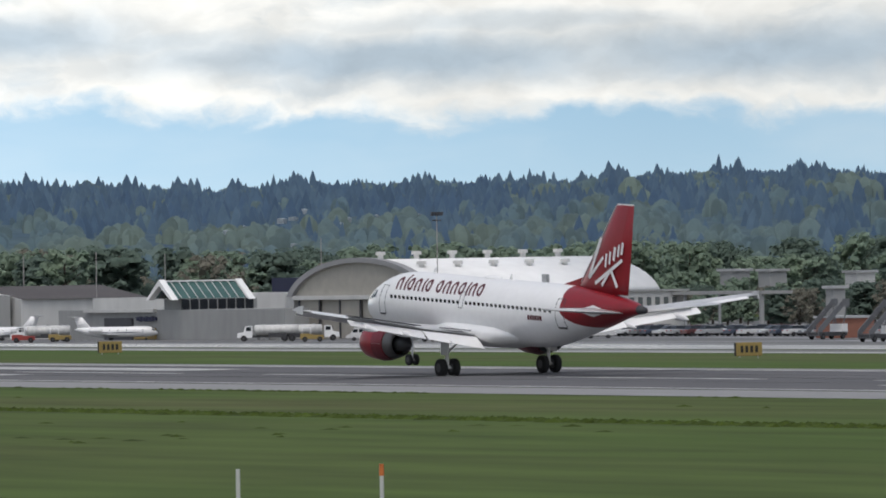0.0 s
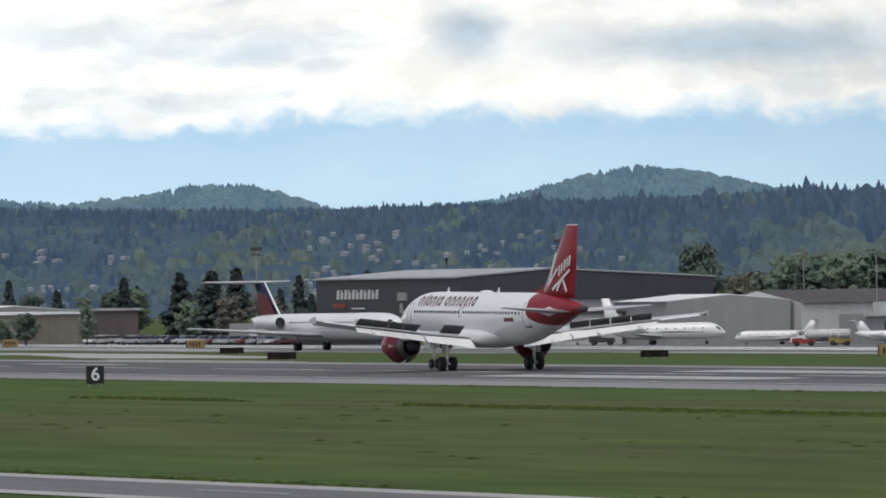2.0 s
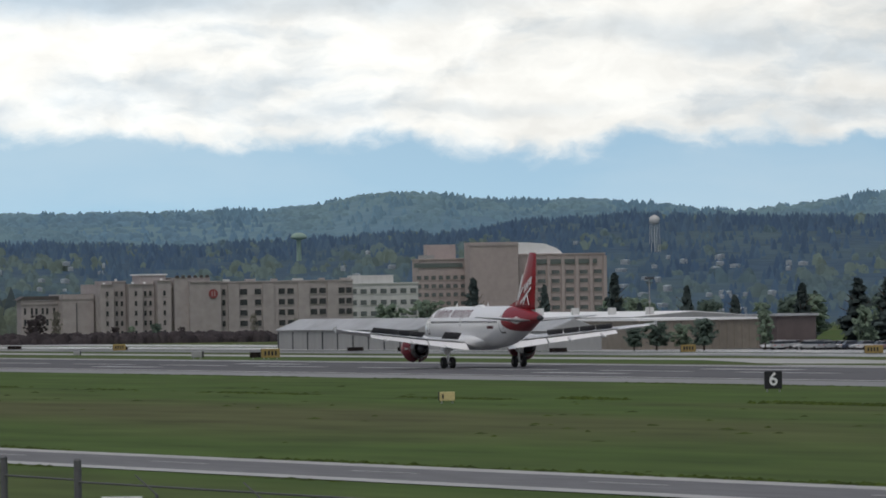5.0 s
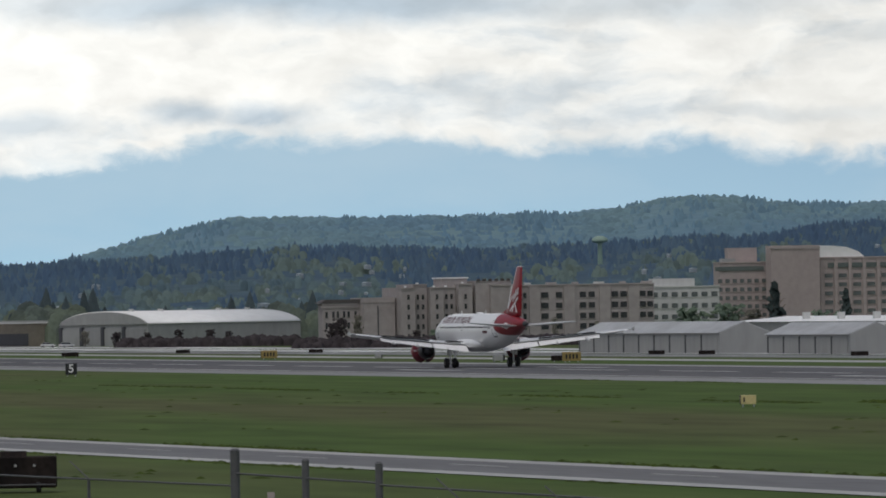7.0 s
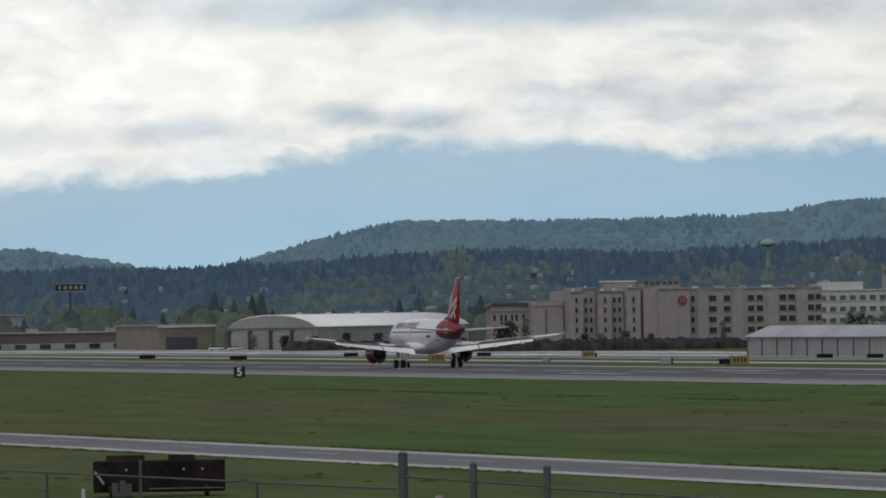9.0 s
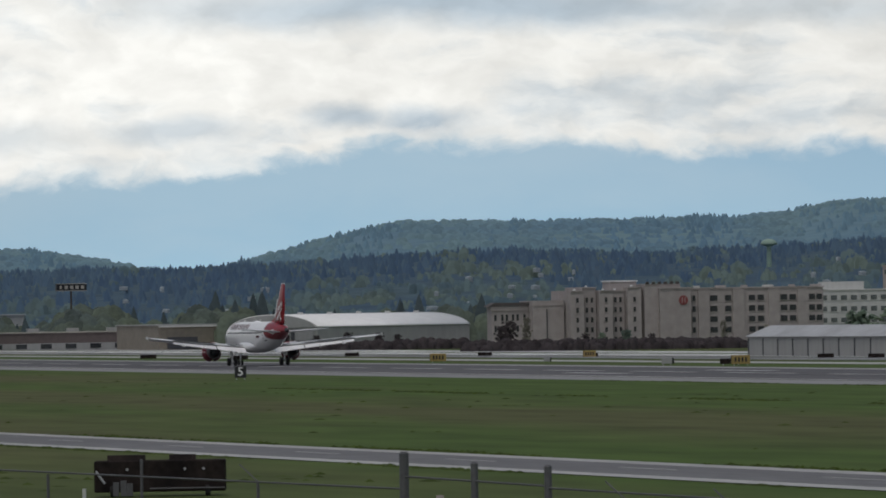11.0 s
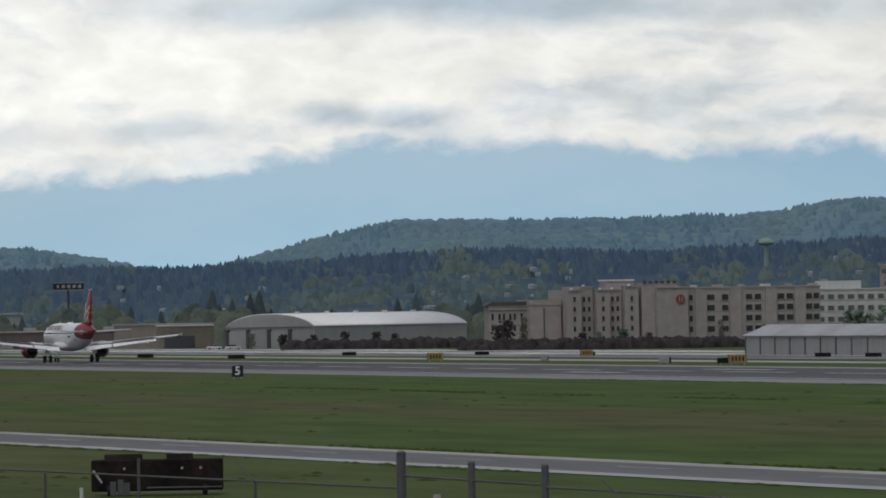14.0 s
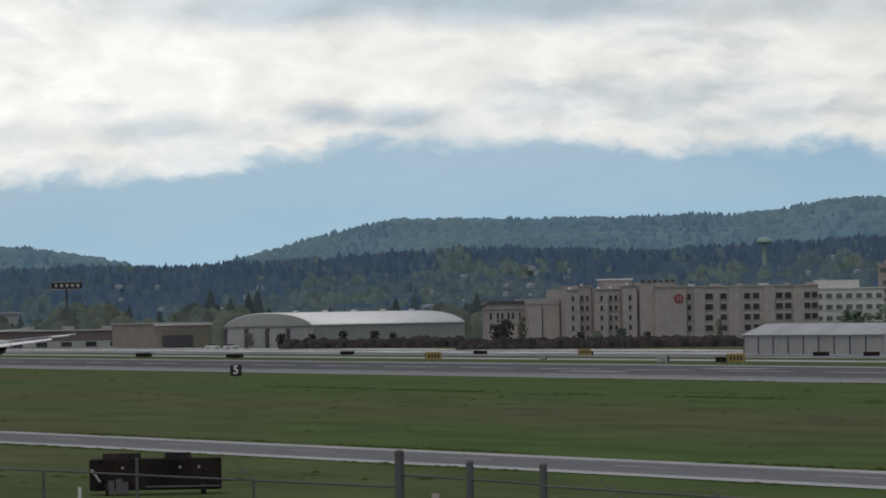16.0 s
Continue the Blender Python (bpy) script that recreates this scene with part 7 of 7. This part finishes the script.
yel = build_sign(2.3, 1.1, M_YELLOW, "yellow airfield direction sign in the grass", 4)
YELLOWS = [(-609.9, 319.8), (-494, 318.1), (-924.2, 375.4), (-1014, 381.8), (-931.2, 378.6), (-840.5, 261.6), (-985.0, 261.5), (-1238.8, 357.1)]
yel.matrix_basis = pose(*YELLOWS[0], land(YELLOWS[0][1]), 0, 0, -14)
for x, y in YELLOWS[1:]:
    copy_thing(yel, pose(x, y, land(y), 0, 0, -12))
blk = build_sign(2.7, 0.66, M_TRAILER, "dark back of an airfield sign in the grass", 0)
BLACKS = [(-616.2, 297.7), (-614.4, 258.3), (-746.7, 307.8), (-869, 388.6), (-1131.3, 366.9), (-1116.5, 370.8), (-1030.3, 366.7), (-1249.9, 360.5), (-1104.0, 260.5),
          (-1177.0, 262.0), (-1334.3, 337.1), (-1336.5, 364.2), (-846.5, 262.2)]
blk.matrix_basis = pose(*BLACKS[0], land(BLACKS[0][1]), 0, 0, -10)
for x, y in BLACKS[1:]:
    copy_thing(blk, pose(x, y, land(y), 0, 0, -10))


pale_sign = build_sign(1.3, 0.75, M_WALL_PALE, "small grey airfield sign with a black end", 0)
pale_sign.matrix_basis = pose(-865.0, 259.5, 0, 0, 0, -10)
part("end_panel", boxes((0.0, 0.72, 0.55, 0.3, 0.3, 0.75)), M_BLACK, pale_sign)
copy_thing(pale_sign, pose(0, 0, 0)).matrix_basis = pose(-986.4, 278.0, land(278), 0, 0, -10) @ Matrix.Scale(0.7, 4)


def distance_sign(digit, x, y):
    s = empty("distance_sign", pose(x, y, 0.02, 0, 0, -14), "black runway distance board with a white number %s" % digit, "sign", "runway distance boards")
    bm = bmesh.new()
    box(bm, 0, 0, 0.85, 0.3, 1.28, 1.28)
    bmesh.ops.bevel(bm, geom=bm.edges[:], offset=0.03, segments=1, affect='EDGES')
    part("board", bm, M_BLACK, s)
    for sy in (-0.45, 0.45):
        part("leg", rods(((0, sy, 0), (0, sy, 0.25), 0.05, 0.05, 8)), M_STEEL, s)
    cu = bpy.data.curves.new("digit", 'FONT')
    cu.body, cu.size, cu.align_x, cu.align_y, cu.extrude = digit, 1.3, 'CENTER', 'CENTER', 0.01
    cu.offset = 0.02
    tmp = bpy.data.objects.new("tmp", cu)
    scene.collection.objects.link(tmp)
    bpy.context.view_layer.update()
    data = bpy.data.meshes.new_from_object(tmp)
    scene.collection.objects.unlink(tmp)
    bpy.data.objects.remove(tmp)
    data.materials.clear()
    data.materials.append(M_SIGN_WHITE)
    ob = new("number", data)
    ob.parent = s
    ob["label"] = "white number %s" % digit
    ob.matrix_basis = pose(0.165, 0, 0.86, 90, 0, 90)
    return s


distance_sign("6", -481.0, 187.6)
distance_sign("5", -778.5, 183.8)
cream = build_sign(1.05, 0.62, material("cream_sign_face", (0.62, 0.52, 0.25), 0.5, 0.1), "small cream marker sign in the grass", 1)
cream.matrix_basis = pose(-460.1, 155.7, 0, 0, 0, -14)
cream["group"] = ""


# ---- near things: boundary fence, dark trailer, marker stakes ----
def near_fence():
    f = empty("fence", pose(0, 0, 0), "galvanised steel perimeter fence with barbed-wire arms", "fence")
    p1 = Vector((*plan(75.42, 195), 0))
    d = Vector((-math.sin(radians(98.9)), math.cos(radians(98.9)), 0))
    at = lambda s: p1 + d * s
    for s, h, w in ((0.0, 3.34, 0.13), (-4.7, 3.12, 0.10), (-9.4, 3.10, 0.10)):
        p = at(s)
        post = part("post", rods(((*p.xy, 0), (*p.xy, h), w, w, 12)), M_FENCE, f, "stout steel gate post")
        part("post_cap", rods(((*p.xy, h), (*p.xy, h + 0.06), w * 1.15, w * 0.6, 12)), M_FENCE, post)
    for s, h in ((10.5, 2.42), (19.6, 2.95), (27.5, 2.4), (-14.2, 2.3), (-20.5, 2.2), (-27, 2.2), (-34, 2.2), (-41, 2.2), (38, 2.4)):
        p = at(s)
        post = part("post", rods(((*p.xy, 0), (*p.xy, h), 0.045, 0.045, 10)), M_FENCE, f)
        if s in (10.5, -14.2, -20.5):
            part("barb_arm", rods(((*p.xy, h), (p.x - 0.5, p.y - 0.42, h + 0.5), 0.025, 0.02, 6)), M_FENCE, post)
    for a, b, z0, z1 in ((0.0, 42, 2.38, 2.5), (0.0, 42, 1.2, 1.2), (-4.7, 0.0, 2.66, 2.72), (-9.4, -4.7, 2.60, 2.66), (-44, -9.4, 2.2, 2.55), (-44, 0, 1.2, 1.2), (0.0, 42, 0.15, 0.15), (-44, 0.0, 0.15, 0.15)):
        part("rail", rods(((*at(a).xy, z0), (*at(b).xy, z1), 0.028, 0.028, 8)), M_FENCE, f)
    # notice plates hung on it
    for s, z, w, mat in ((-12.1, 2.02, 1.05, M_SIGN_WHITE), (-2.4, 2.05, 0.2, M_WALL_PINK)):
        p = at(s)
        part("notice_plate", boxes((p.x, p.y, z, 0.03, w, 0.4, -15)), mat, f, "plain notice plate")


near_fence()


def dark_trailer():
    x, y = plan(77.37, 287)
    t = empty("equipment_trailer", pose(x, y, 0.0, 0, 0, -14), "dark low equipment trailer with small pale lamps", "trailer")
    bm = bmesh.new()
    box(bm, 0, 0, 0.82, 1.9, 5.25, 1.25)
    bmesh.ops.bevel(bm, geom=bm.edges[:], offset=0.04, segments=1, affect='EDGES')
    part("body", bm, M_TRAILER, t)
    for cy, w in ((-1.35, 1.5), (0.9, 1.05)):
        bm = bmesh.new()
        prism(bm, [(-0.7, 1.44), (0.7, 1.44), (0.5, 1.66), (-0.5, 1.66)], cy - w / 2, cy + w / 2)
        part("hump", bm, M_TRAILER, t)
    for cy in (-1.3, 1.0, 1.75):
        part("lamp", rods(((0.94, cy, 1.1), (1.0, cy, 1.1), 0.055, 0.055, 10)), M_WALL_PALE, t, "small pale lamp")
    part("rail", rods(((1.05, -0.4, 0.33), (1.05, 2.6, 0.33), 0.03, 0.03, 8)), M_FENCE, t)
    part("prop", rods(((1.0, -2.55, 1.05), (1.1, -2.2, 0.55), 0.05, 0.05, 8)), M_STEEL, t)
    for cy in (-1.9, 1.9):
        for cx in (-0.8, 0.8):
            wheel("tyre", t, cx, cy, 0.25, 0.25, 0.18)
    for cy, h in ((-1.75, 0.55), (-1.45, 0.62), (-1.2, 0.5)):
        p = part("side_box", boxes((1.08, cy, h / 2 + 0.05, 0.2, 0.24, h)), M_FENCE, t)


dark_trailer()


def stake(b, d, top, cap):
    x, y = plan(b, d)
    s = empty("marker_stake", pose(x, y, 0), "white marker stake with an orange cap" if cap else "plain white marker stake", "stake", "marker stakes")
    part("shaft", rods(((0, 0, 0), (0, 0, top - (0.3 if cap else 0)), 0.06, 0.055, 8)), M_WALL_WHITE, s)
    if cap:
        part("cap", rods(((0, 0, top - 0.3), (0, 0, top), 0.065, 0.06, 8)), M_ORANGE, s, "orange cap")


stake(61.325, 180, 2.13, False)
stake(60.175, 180, 2.2, True)
stake(77.98, 200, 2.42, False)


# ---- a small dark bird; own space: x forward ----
def build_bird():
    c = empty("bird", pose(0, 0, 0), "small dark bird flying under the cloud", "bird")
    bm = bmesh.new()
    loft(bm, [ring(x, w, z, h, 8) for x, w, z, h in ((0.15, 0.008, 0.0, 0.008), (0.12, 0.028, 0.0, 0.028), (0.05, 0.045, 0, 0.042), (-0.06, 0.035, 0, 0.032), (-0.13, 0.03, 0.005, 0.008), (-0.2, 0.035, 0.005, 0.004))])
    bmesh.ops.recalc_face_normals(bm, faces=bm.faces[:])
    part("body", bm, M_BLACK, c, "", True)
    wings = []
    for side in (1, -1):
        bm = bmesh.new()
        prism(bm, [(0.06, 0.0), (-0.06, 0.0), (-0.1, 0.3), (-0.06, 0.32), (0.07, 0.14)], -0.006, 0.006, pose(0, 0, 0, -90 * side))
        wings.append((part("wing", bm, M_BLACK, c), side))
    return c, wings


bird, BIRD_WINGS = build_bird()


# ---- trees round the airfield ----
def build_tree(kind, seed, mat, label, leaf=0.55, count=420):
    """Unit-height trees: a tapered trunk with limbs and a crown of many small leaf sprays round uneven clumps."""
    r = random.Random(seed)
    t = empty("tree", pose(0, 0, 0), label, "tree", "trees behind the apron")
    bm = bmesh.new()
    rod(bm, (0, 0, 0), (0, 0, 0.35), 0.028, 0.02, 7)
    rod(bm, (0, 0, 0.35), (0.01, 0, 0.8), 0.02, 0.006, 6)
    for k in range(9):
        a, z = r.uniform(0, 6.28), r.uniform(0.2, 0.65)
        rod(bm, (0, 0, z), (0.2 * math.cos(a), 0.2 * math.sin(a), z + 0.16), 0.009, 0.003, 5)
    part("trunk", bm, M_BARK, t)
    verts, faces, normals = [], [], []

    def outline(u):
        """Half width of the crown at u of its height."""
        if kind == "column":
            return 0.235 * (1 - u) ** 0.8 * (0.5 + 0.5 * min(1, u * 8)) + 0.004
        v = (u - 0.54) / 0.46
        return 0.38 * math.sqrt(max(0.02, 1 - v * v))

    clumps = []
    n = 72 if kind == "column" else 64
    for k in range(n):
        z = 0.04 + 0.92 * (k + r.random()) / n if kind == "column" else 0.16 + 0.74 * (k + r.random()) / n
        a, w = k * 2.4 + r.uniform(-.5, .5), outline(z)
        q = w * r.uniform(0.15, 0.86) * (1 + 0.2 * math.sin(a * 3 + z * 9 + seed))
        s = (0.012 + 0.34 * w) * r.uniform(0.7, 1.1) if kind == "column" else r.uniform(0.045, 0.10) * (1.5 if mat is M_DARK_LEAF else 1.0)
        clumps.append((Vector((q * math.cos(a), q * math.sin(a), z)), s))
    sprays = max(16, count // 22)
    for c, s in clumps:
        # the dense heart of the clump
        k0 = len(verts)
        for x, y, h in DOME[5:]:
            j = r.uniform(0.7, 1.0) * 0.8
            d = Vector((x, y, h))
            verts.append((c.x + x * s * j, c.y + y * s * j, min(0.97, c.z + (h - 0.3) * s * j)))
            normals.append((d.normalized() * 0.2 + Vector((c.x, c.y, 0)) * 0.6 + Vector((0, 0, 0.85))).normalized())
        faces += [tuple(k0 + i - 5 for i in f) for f in DOME_F[5:]]
        # leaf sprays over its skin
        for _ in range(sprays):
            d = Vector((r.gauss(0, 1), r.gauss(0, 1), max(0.25, r.gauss(0.6, 0.7)))).normalized()
            p = c + d * s * r.uniform(0.55, 1.2)
            side = d.cross(Vector((r.gauss(0, 1), r.gauss(0, 1), r.gauss(0, 1)))).normalized()
            tip = (d.cross(side) + d * r.uniform(-0.25, 0.25)).normalized()
            g = r.uniform(0.016, 0.036) * leaf / 0.55
            k0 = len(verts)
            if side.cross(tip).dot(d) < 0:
                side = -side
            for q in (side * g - tip * g * 0.7, tip * g * 1.5, side * -g - tip * g * 0.7):
                e = p + q
                verts.append((e.x, e.y, min(1.0, max(0.03, e.z))))
                normals.append((d * 0.25 + Vector((c.x, c.y, 0)) * 0.6 + Vector((0, 0, 0.85))).normalized())
            faces.append((k0, k0 + 1, k0 + 2))
    data = bpy.data.meshes.new("crown")
    data.from_pydata(verts, [], faces)
    data.materials.append(mat)
    data.polygons.foreach_set("use_smooth", [True] * len(faces))
    data.normals_split_custom_set_from_vertices(normals)
    c = new("crown", data)
    c.parent = t
    return t


TREES = {}


def put_tree(kind, b, d, h, wide=1.0, seed=0):
    spec = {"column": (M_COLUMN_LEAF, "dark columnar evergreen tree", "column", 700), "dark": (M_DARK_LEAF, "broad dark evergreen tree", "round", 700),
            "spring": (M_SPRING_LEAF, "broadleaf tree in fresh spring leaf", "round", 520), "plum": (M_PLUM_LEAF, "small dark purple-leaved tree", "round", 520), "brown": (M_BROWN_LEAF, "broadleaf tree with brownish buds", "round", 380)}[kind]
    x, y = plan(b, d)
    m = pose(x, y, land(y), 0, 0, (b * 977) % 360) @ Matrix.Diagonal((h * wide, h * wide, h, 1))
    key = (kind, seed % 3)
    if key not in TREES:
        TREES[key] = build_tree(spec[2], 30 + seed % 3, spec[0], spec[1], 0.55 if kind != "brown" else 0.45, spec[3])
        TREES[key].matrix_basis = m
    else:
        c = copy_thing(TREES[key], pose(0, 0, 0))
        c.matrix_basis = m


r = random.Random(77)
# single dark evergreens: bearing, distance, height
for k, (b, d, h, w) in enumerate((
        (71.08, 1500, 14.5, 1.0), (69.95, 1480, 15.0, 0.95), (70.51, 1520, 12.8, 0.75), (68.98, 1330, 9.5, 1.0), (68.45, 1330, 12.0, 1.15), (68.0, 1280, 12.6, 1.5), (67.75, 1270, 13.0, 1.6),
        (67.55, 1260, 13.4, 1.3), (67.2, 1250, 9.5, 1.0), (66.95, 1240, 8.6, 1.0), (66.5, 1280, 12.5, 1.1), (66.66, 1280, 12.0, 1.1), (67.05, 1290, 12.0, 1.0), (69.37, 1420, 12.0, 0.95), (70.8, 1600, 6.0, 1.2))):
    put_tree("column", b, d, h, w, k)
put_tree("dark", 63.84, 1200, 16.4, 0.72, 1)
for k, (kind, b, d, h, w) in enumerate((("spring", 67.95, 1180, 7.6, 0.9), ("brown", 67.6, 1190, 8.4, 1.2), ("brown", 67.3, 1200, 8.0, 1.2), ("spring", 68.75, 1190, 6.8, 0.75), ("dark", 69.24, 1180, 5.4, 1.2), ("dark", 69.62, 1185, 5.0, 1.3), ("spring", 69.42, 1185, 4.6, 1.4), ("dark", 69.8, 1188, 4.0, 1.2),
        ("spring", 71.45, 1640, 10.4, 1.35), ("spring", 71.75, 1660, 9.4, 1.35), ("brown", 71.25, 1560, 9.0, 1.0), ("spring", 70.72, 1600, 8.5, 1.0), ("spring", 70.55, 1600, 8.0, 1.0), ("spring", 70.9, 1640, 6.5, 1.2), ("spring", 72.0, 1700, 6.0, 1.3))):
    put_tree(kind, b, d, h, w, k)
# belts behind the terminal and hangars
for b0, b1, n, d0, d1, h0, h1, kinds in ((55.0, 58.4, 26, 1030, 1200, 5.0, 8.0, ("spring", "spring", "brown", "dark")), (54.8, 60.5, 80, 1200, 1550, 9.0, 15.5, ("spring", "spring", "dark", "spring")), (60.0, 63.2, 52, 1200, 1500, 10.0, 15.0, ("brown", "spring", "dark", "spring")), (63.0, 64.8, 26, 1250, 1500, 9.5, 12.5, ("brown", "brown", "spring")),
                                        (67.3, 70.2, 22, 1500, 1900, 7.0, 11.0, ("spring", "dark", "column", "spring")),  (64.2, 67, 16, 1300, 1700, 8, 13, ("spring", "dark", "brown"))):
    for k in range(n):
        put_tree(r.choice(kinds), r.uniform(b0, b1), r.uniform(d0, d1), r.uniform(h0, h1), r.uniform(0.9, 1.5), k)
for k in range(16):
    put_tree(r.choice(("spring", "dark", "brown")), r.uniform(56.1, 57.7), r.uniform(1060, 1160), r.uniform(5.8, 7.4), r.uniform(1.0, 1.5), k)
# shrubs and street trees before the near hotel and the far arched hangar
for kind, b, d, h, w in (("plum", 74.56, 1880, 8.0, 0.85), ("plum", 74.62, 1875, 6.5, 0.9), ("brown", 74.42, 1880, 9.0, 0.5), ("plum", 73.95, 1885, 4.2, 1.1), ("spring", 73.82, 1885, 4.4, 0.8), ("dark", 73.62, 1885, 5.0, 0.9), ("plum", 73.42, 1885, 4.0, 1.0),
        ("brown", 72.84, 1885, 7.5, 0.42), ("brown", 72.5, 1886, 6.0, 0.5), ("spring", 71.45, 1700, 7.0, 1.3), ("spring", 71.62, 1700, 6.2, 1.3),
        ("brown", 76.6, 2040, 5.0, 0.9), ("plum", 76.35, 2030, 4.6, 1.1), ("plum", 76.1, 2030, 4.4, 1.0), ("plum", 75.85, 2030, 5.2, 0.9), ("plum", 75.6, 2030, 5.0, 1.1), ("plum", 75.45, 2025, 4.4, 1.0)):
    put_tree(kind, b, d, h, w, int(b * 7))
for k in range(12):
    put_tree(r.choice(("dark", "plum")), 73.0 + k * 0.16 + r.uniform(-.05, .05), r.uniform(1850, 1880), r.uniform(1.6, 2.6), r.uniform(1.3, 2.0), k)
# the belt of mixed trees behind the far hangars and hotels
r = random.Random(23)
bv, bf, ev, ef = [], [], [], []
for _ in range(300):
    b = r.uniform(72.4, 79.6)
    x, y = plan(b, r.uniform(2190, 2300) if b < 76.8 else r.uniform(2290, 2400))
    h = (10.0 + 5.0 * noise.noise((b * 2.0, 0.5, 0.5))) * r.uniform(0.7, 1.25)
    if r.random() < 0.3 + 0.5 * noise.noise((b * 3.0, 4.5, 0.5)):
        conifer_into(ev, ef, r, x, y, -3.4, h * 1.35, h * 0.3)
    else:
        crown_into(bv, bf, r, x, y, -3.4, h, h * r.uniform(0.8, 1.2), 16)
joined("tree_belt", bv, bf, M_BELT_LEAF, "belt of broadleaf trees behind the far hangars", "trees", soft=0.75)
joined("tree_belt", ev, ef, M_BELT_CONIFER, "dark conifers among the trees behind the far hangars", "trees", soft=0.75)
# hedge of dark scrub along the far taxiway
r = random.Random(9)
hv, hf = [], []
for _ in range(1000):
    b = r.uniform(72.7, 76.3)
    d = r.uniform(1800, 1850) if b < 74.9 else r.uniform(1990, 2030)
    crown_into(hv, hf, r, *plan(b, d), -3.4, r.uniform(1.6, 3.0), r.uniform(2.6, 4.6), 2)
joined("hedge", hv, hf, M_PLUM_LEAF, "low dark scrub along the far taxiway fence", "hedge")


# ---- what moves ----
def motions():
    # the airliner slows from 61 to 39 m/s; its nose comes down in the first seconds
    nose_up = [(0.0, 2.9), (0.5, 2.9), (1.0, 2.6), (1.5, 1.6), (2.0, 0.5), (2.5, 0.0), (3.5, 0.0)]
    run = [(0.0, -395.1), (0.5, -425.8), (1.0, -456.4), (1.5, -486.8), (2.0, -516.9), (2.5, -545.8), (3.0, -573.6), (3.5, -600.9), (4.0, -628.5), (4.5, -656.2), (5.0, -683.6), (7.5, -816.4), (8.0, -841.6),
           (8.5, -866.5), (9.0, -890.9), (11.5, -1007.6), (12.0, -1029.0), (12.5, -1049.8), (13.0, -1070.2), (13.5, -1090.8), (14.0, -1111.3), (14.5, -1131.7), (15.0, -1151.9), (15.5, -1171.6), (16.0, -1191.0)]
    rows = []
    for t, x in run:
        up = lerp_table(nose_up, t)[0] if t < 3.5 else 0.0
        # it turns about the main wheels' axle
        tip = pose(0, 0, 0.585) @ pose(0, 0, 0, -0.7 * max(0.0, 1 - t), -up, 0) @ pose(0, 0, -0.585)
        rows.append((t, pose(x, CENTRE, 0.05, 0, 0, 180) @ tip))
    walk(airliner, rows)
    # the wings still carry lift at touchdown and settle as it slows
    for w, side in WINGS:
        root = pose(0, side * 1.6, 2.6)
        flex = [(0.0, 2.6), (0.5, 2.3), (1.0, 1.7), (1.5, 0.9), (2.0, 0.4), (2.5, 0.1), (3.0, 0.0), (16.0, 0.0)]
        walk(w, [(t, root @ pose(0, 0, 0, side * a) @ root.inverted()) for t, a in flex])
    for sp, hinge in SPOILERS:
        walk(sp, [(0.0, hinge), (0.9, hinge), (1.4, hinge @ pose(0, 0, 0, 0, 42, 0)), (6.0, hinge @ pose(0, 0, 0, 0, 42, 0)), (7.2, hinge @ pose(0, 0, 0, 0, 4, 0)), (16.0, hinge)])
    # thrust reverser doors swing out after touchdown and close when the airliner is slow
    for door, hinge in REVERSERS:
        wide = hinge @ pose(0, 0, 0, 0, -17, 0)
        walk(door, [(0.0, hinge), (0.8, hinge), (1.6, wide), (13.5, wide), (15.0, hinge), (16.0, hinge)])
    # the cloud drifts slowly eastwards, a bird crosses below it
    walk(backdrop, [(t, pose(0, 0, 0, 0, 0, 0.020 * t)) for t in (0.0, 4.0, 8.0, 12.0, 16.0)])
    a, b = Vector((*plan(68.476, 400), 13.50)), Vector((*plan(66.88, 400), 14.02))
    walk(bird, [(t, Matrix.Translation(a + (b - a) * (t - 3.0)) @ pose(0, 0, 0, 0, 0, math.degrees(math.atan2(b.y - a.y, b.x - a.x)))) for t in (0.0, 3.0, 4.0, 8.0, 12.0, 16.0)])
    for w, side in BIRD_WINGS:
        walk(w, [(k * 0.1, pose(0, 0, 0, side * (38 if k % 4 == 0 else -22 if k % 4 == 2 else 8))) for k in range(161)])
    # the rear-engined airliner taxis the other way along the parallel taxiway
    walk(md, [(t, pose(-860.2 + 13.0 * (t - 2.0), 366.0, land(366) + 0.03, 0, 0, 3.0)) for t in range(17)])


motions()
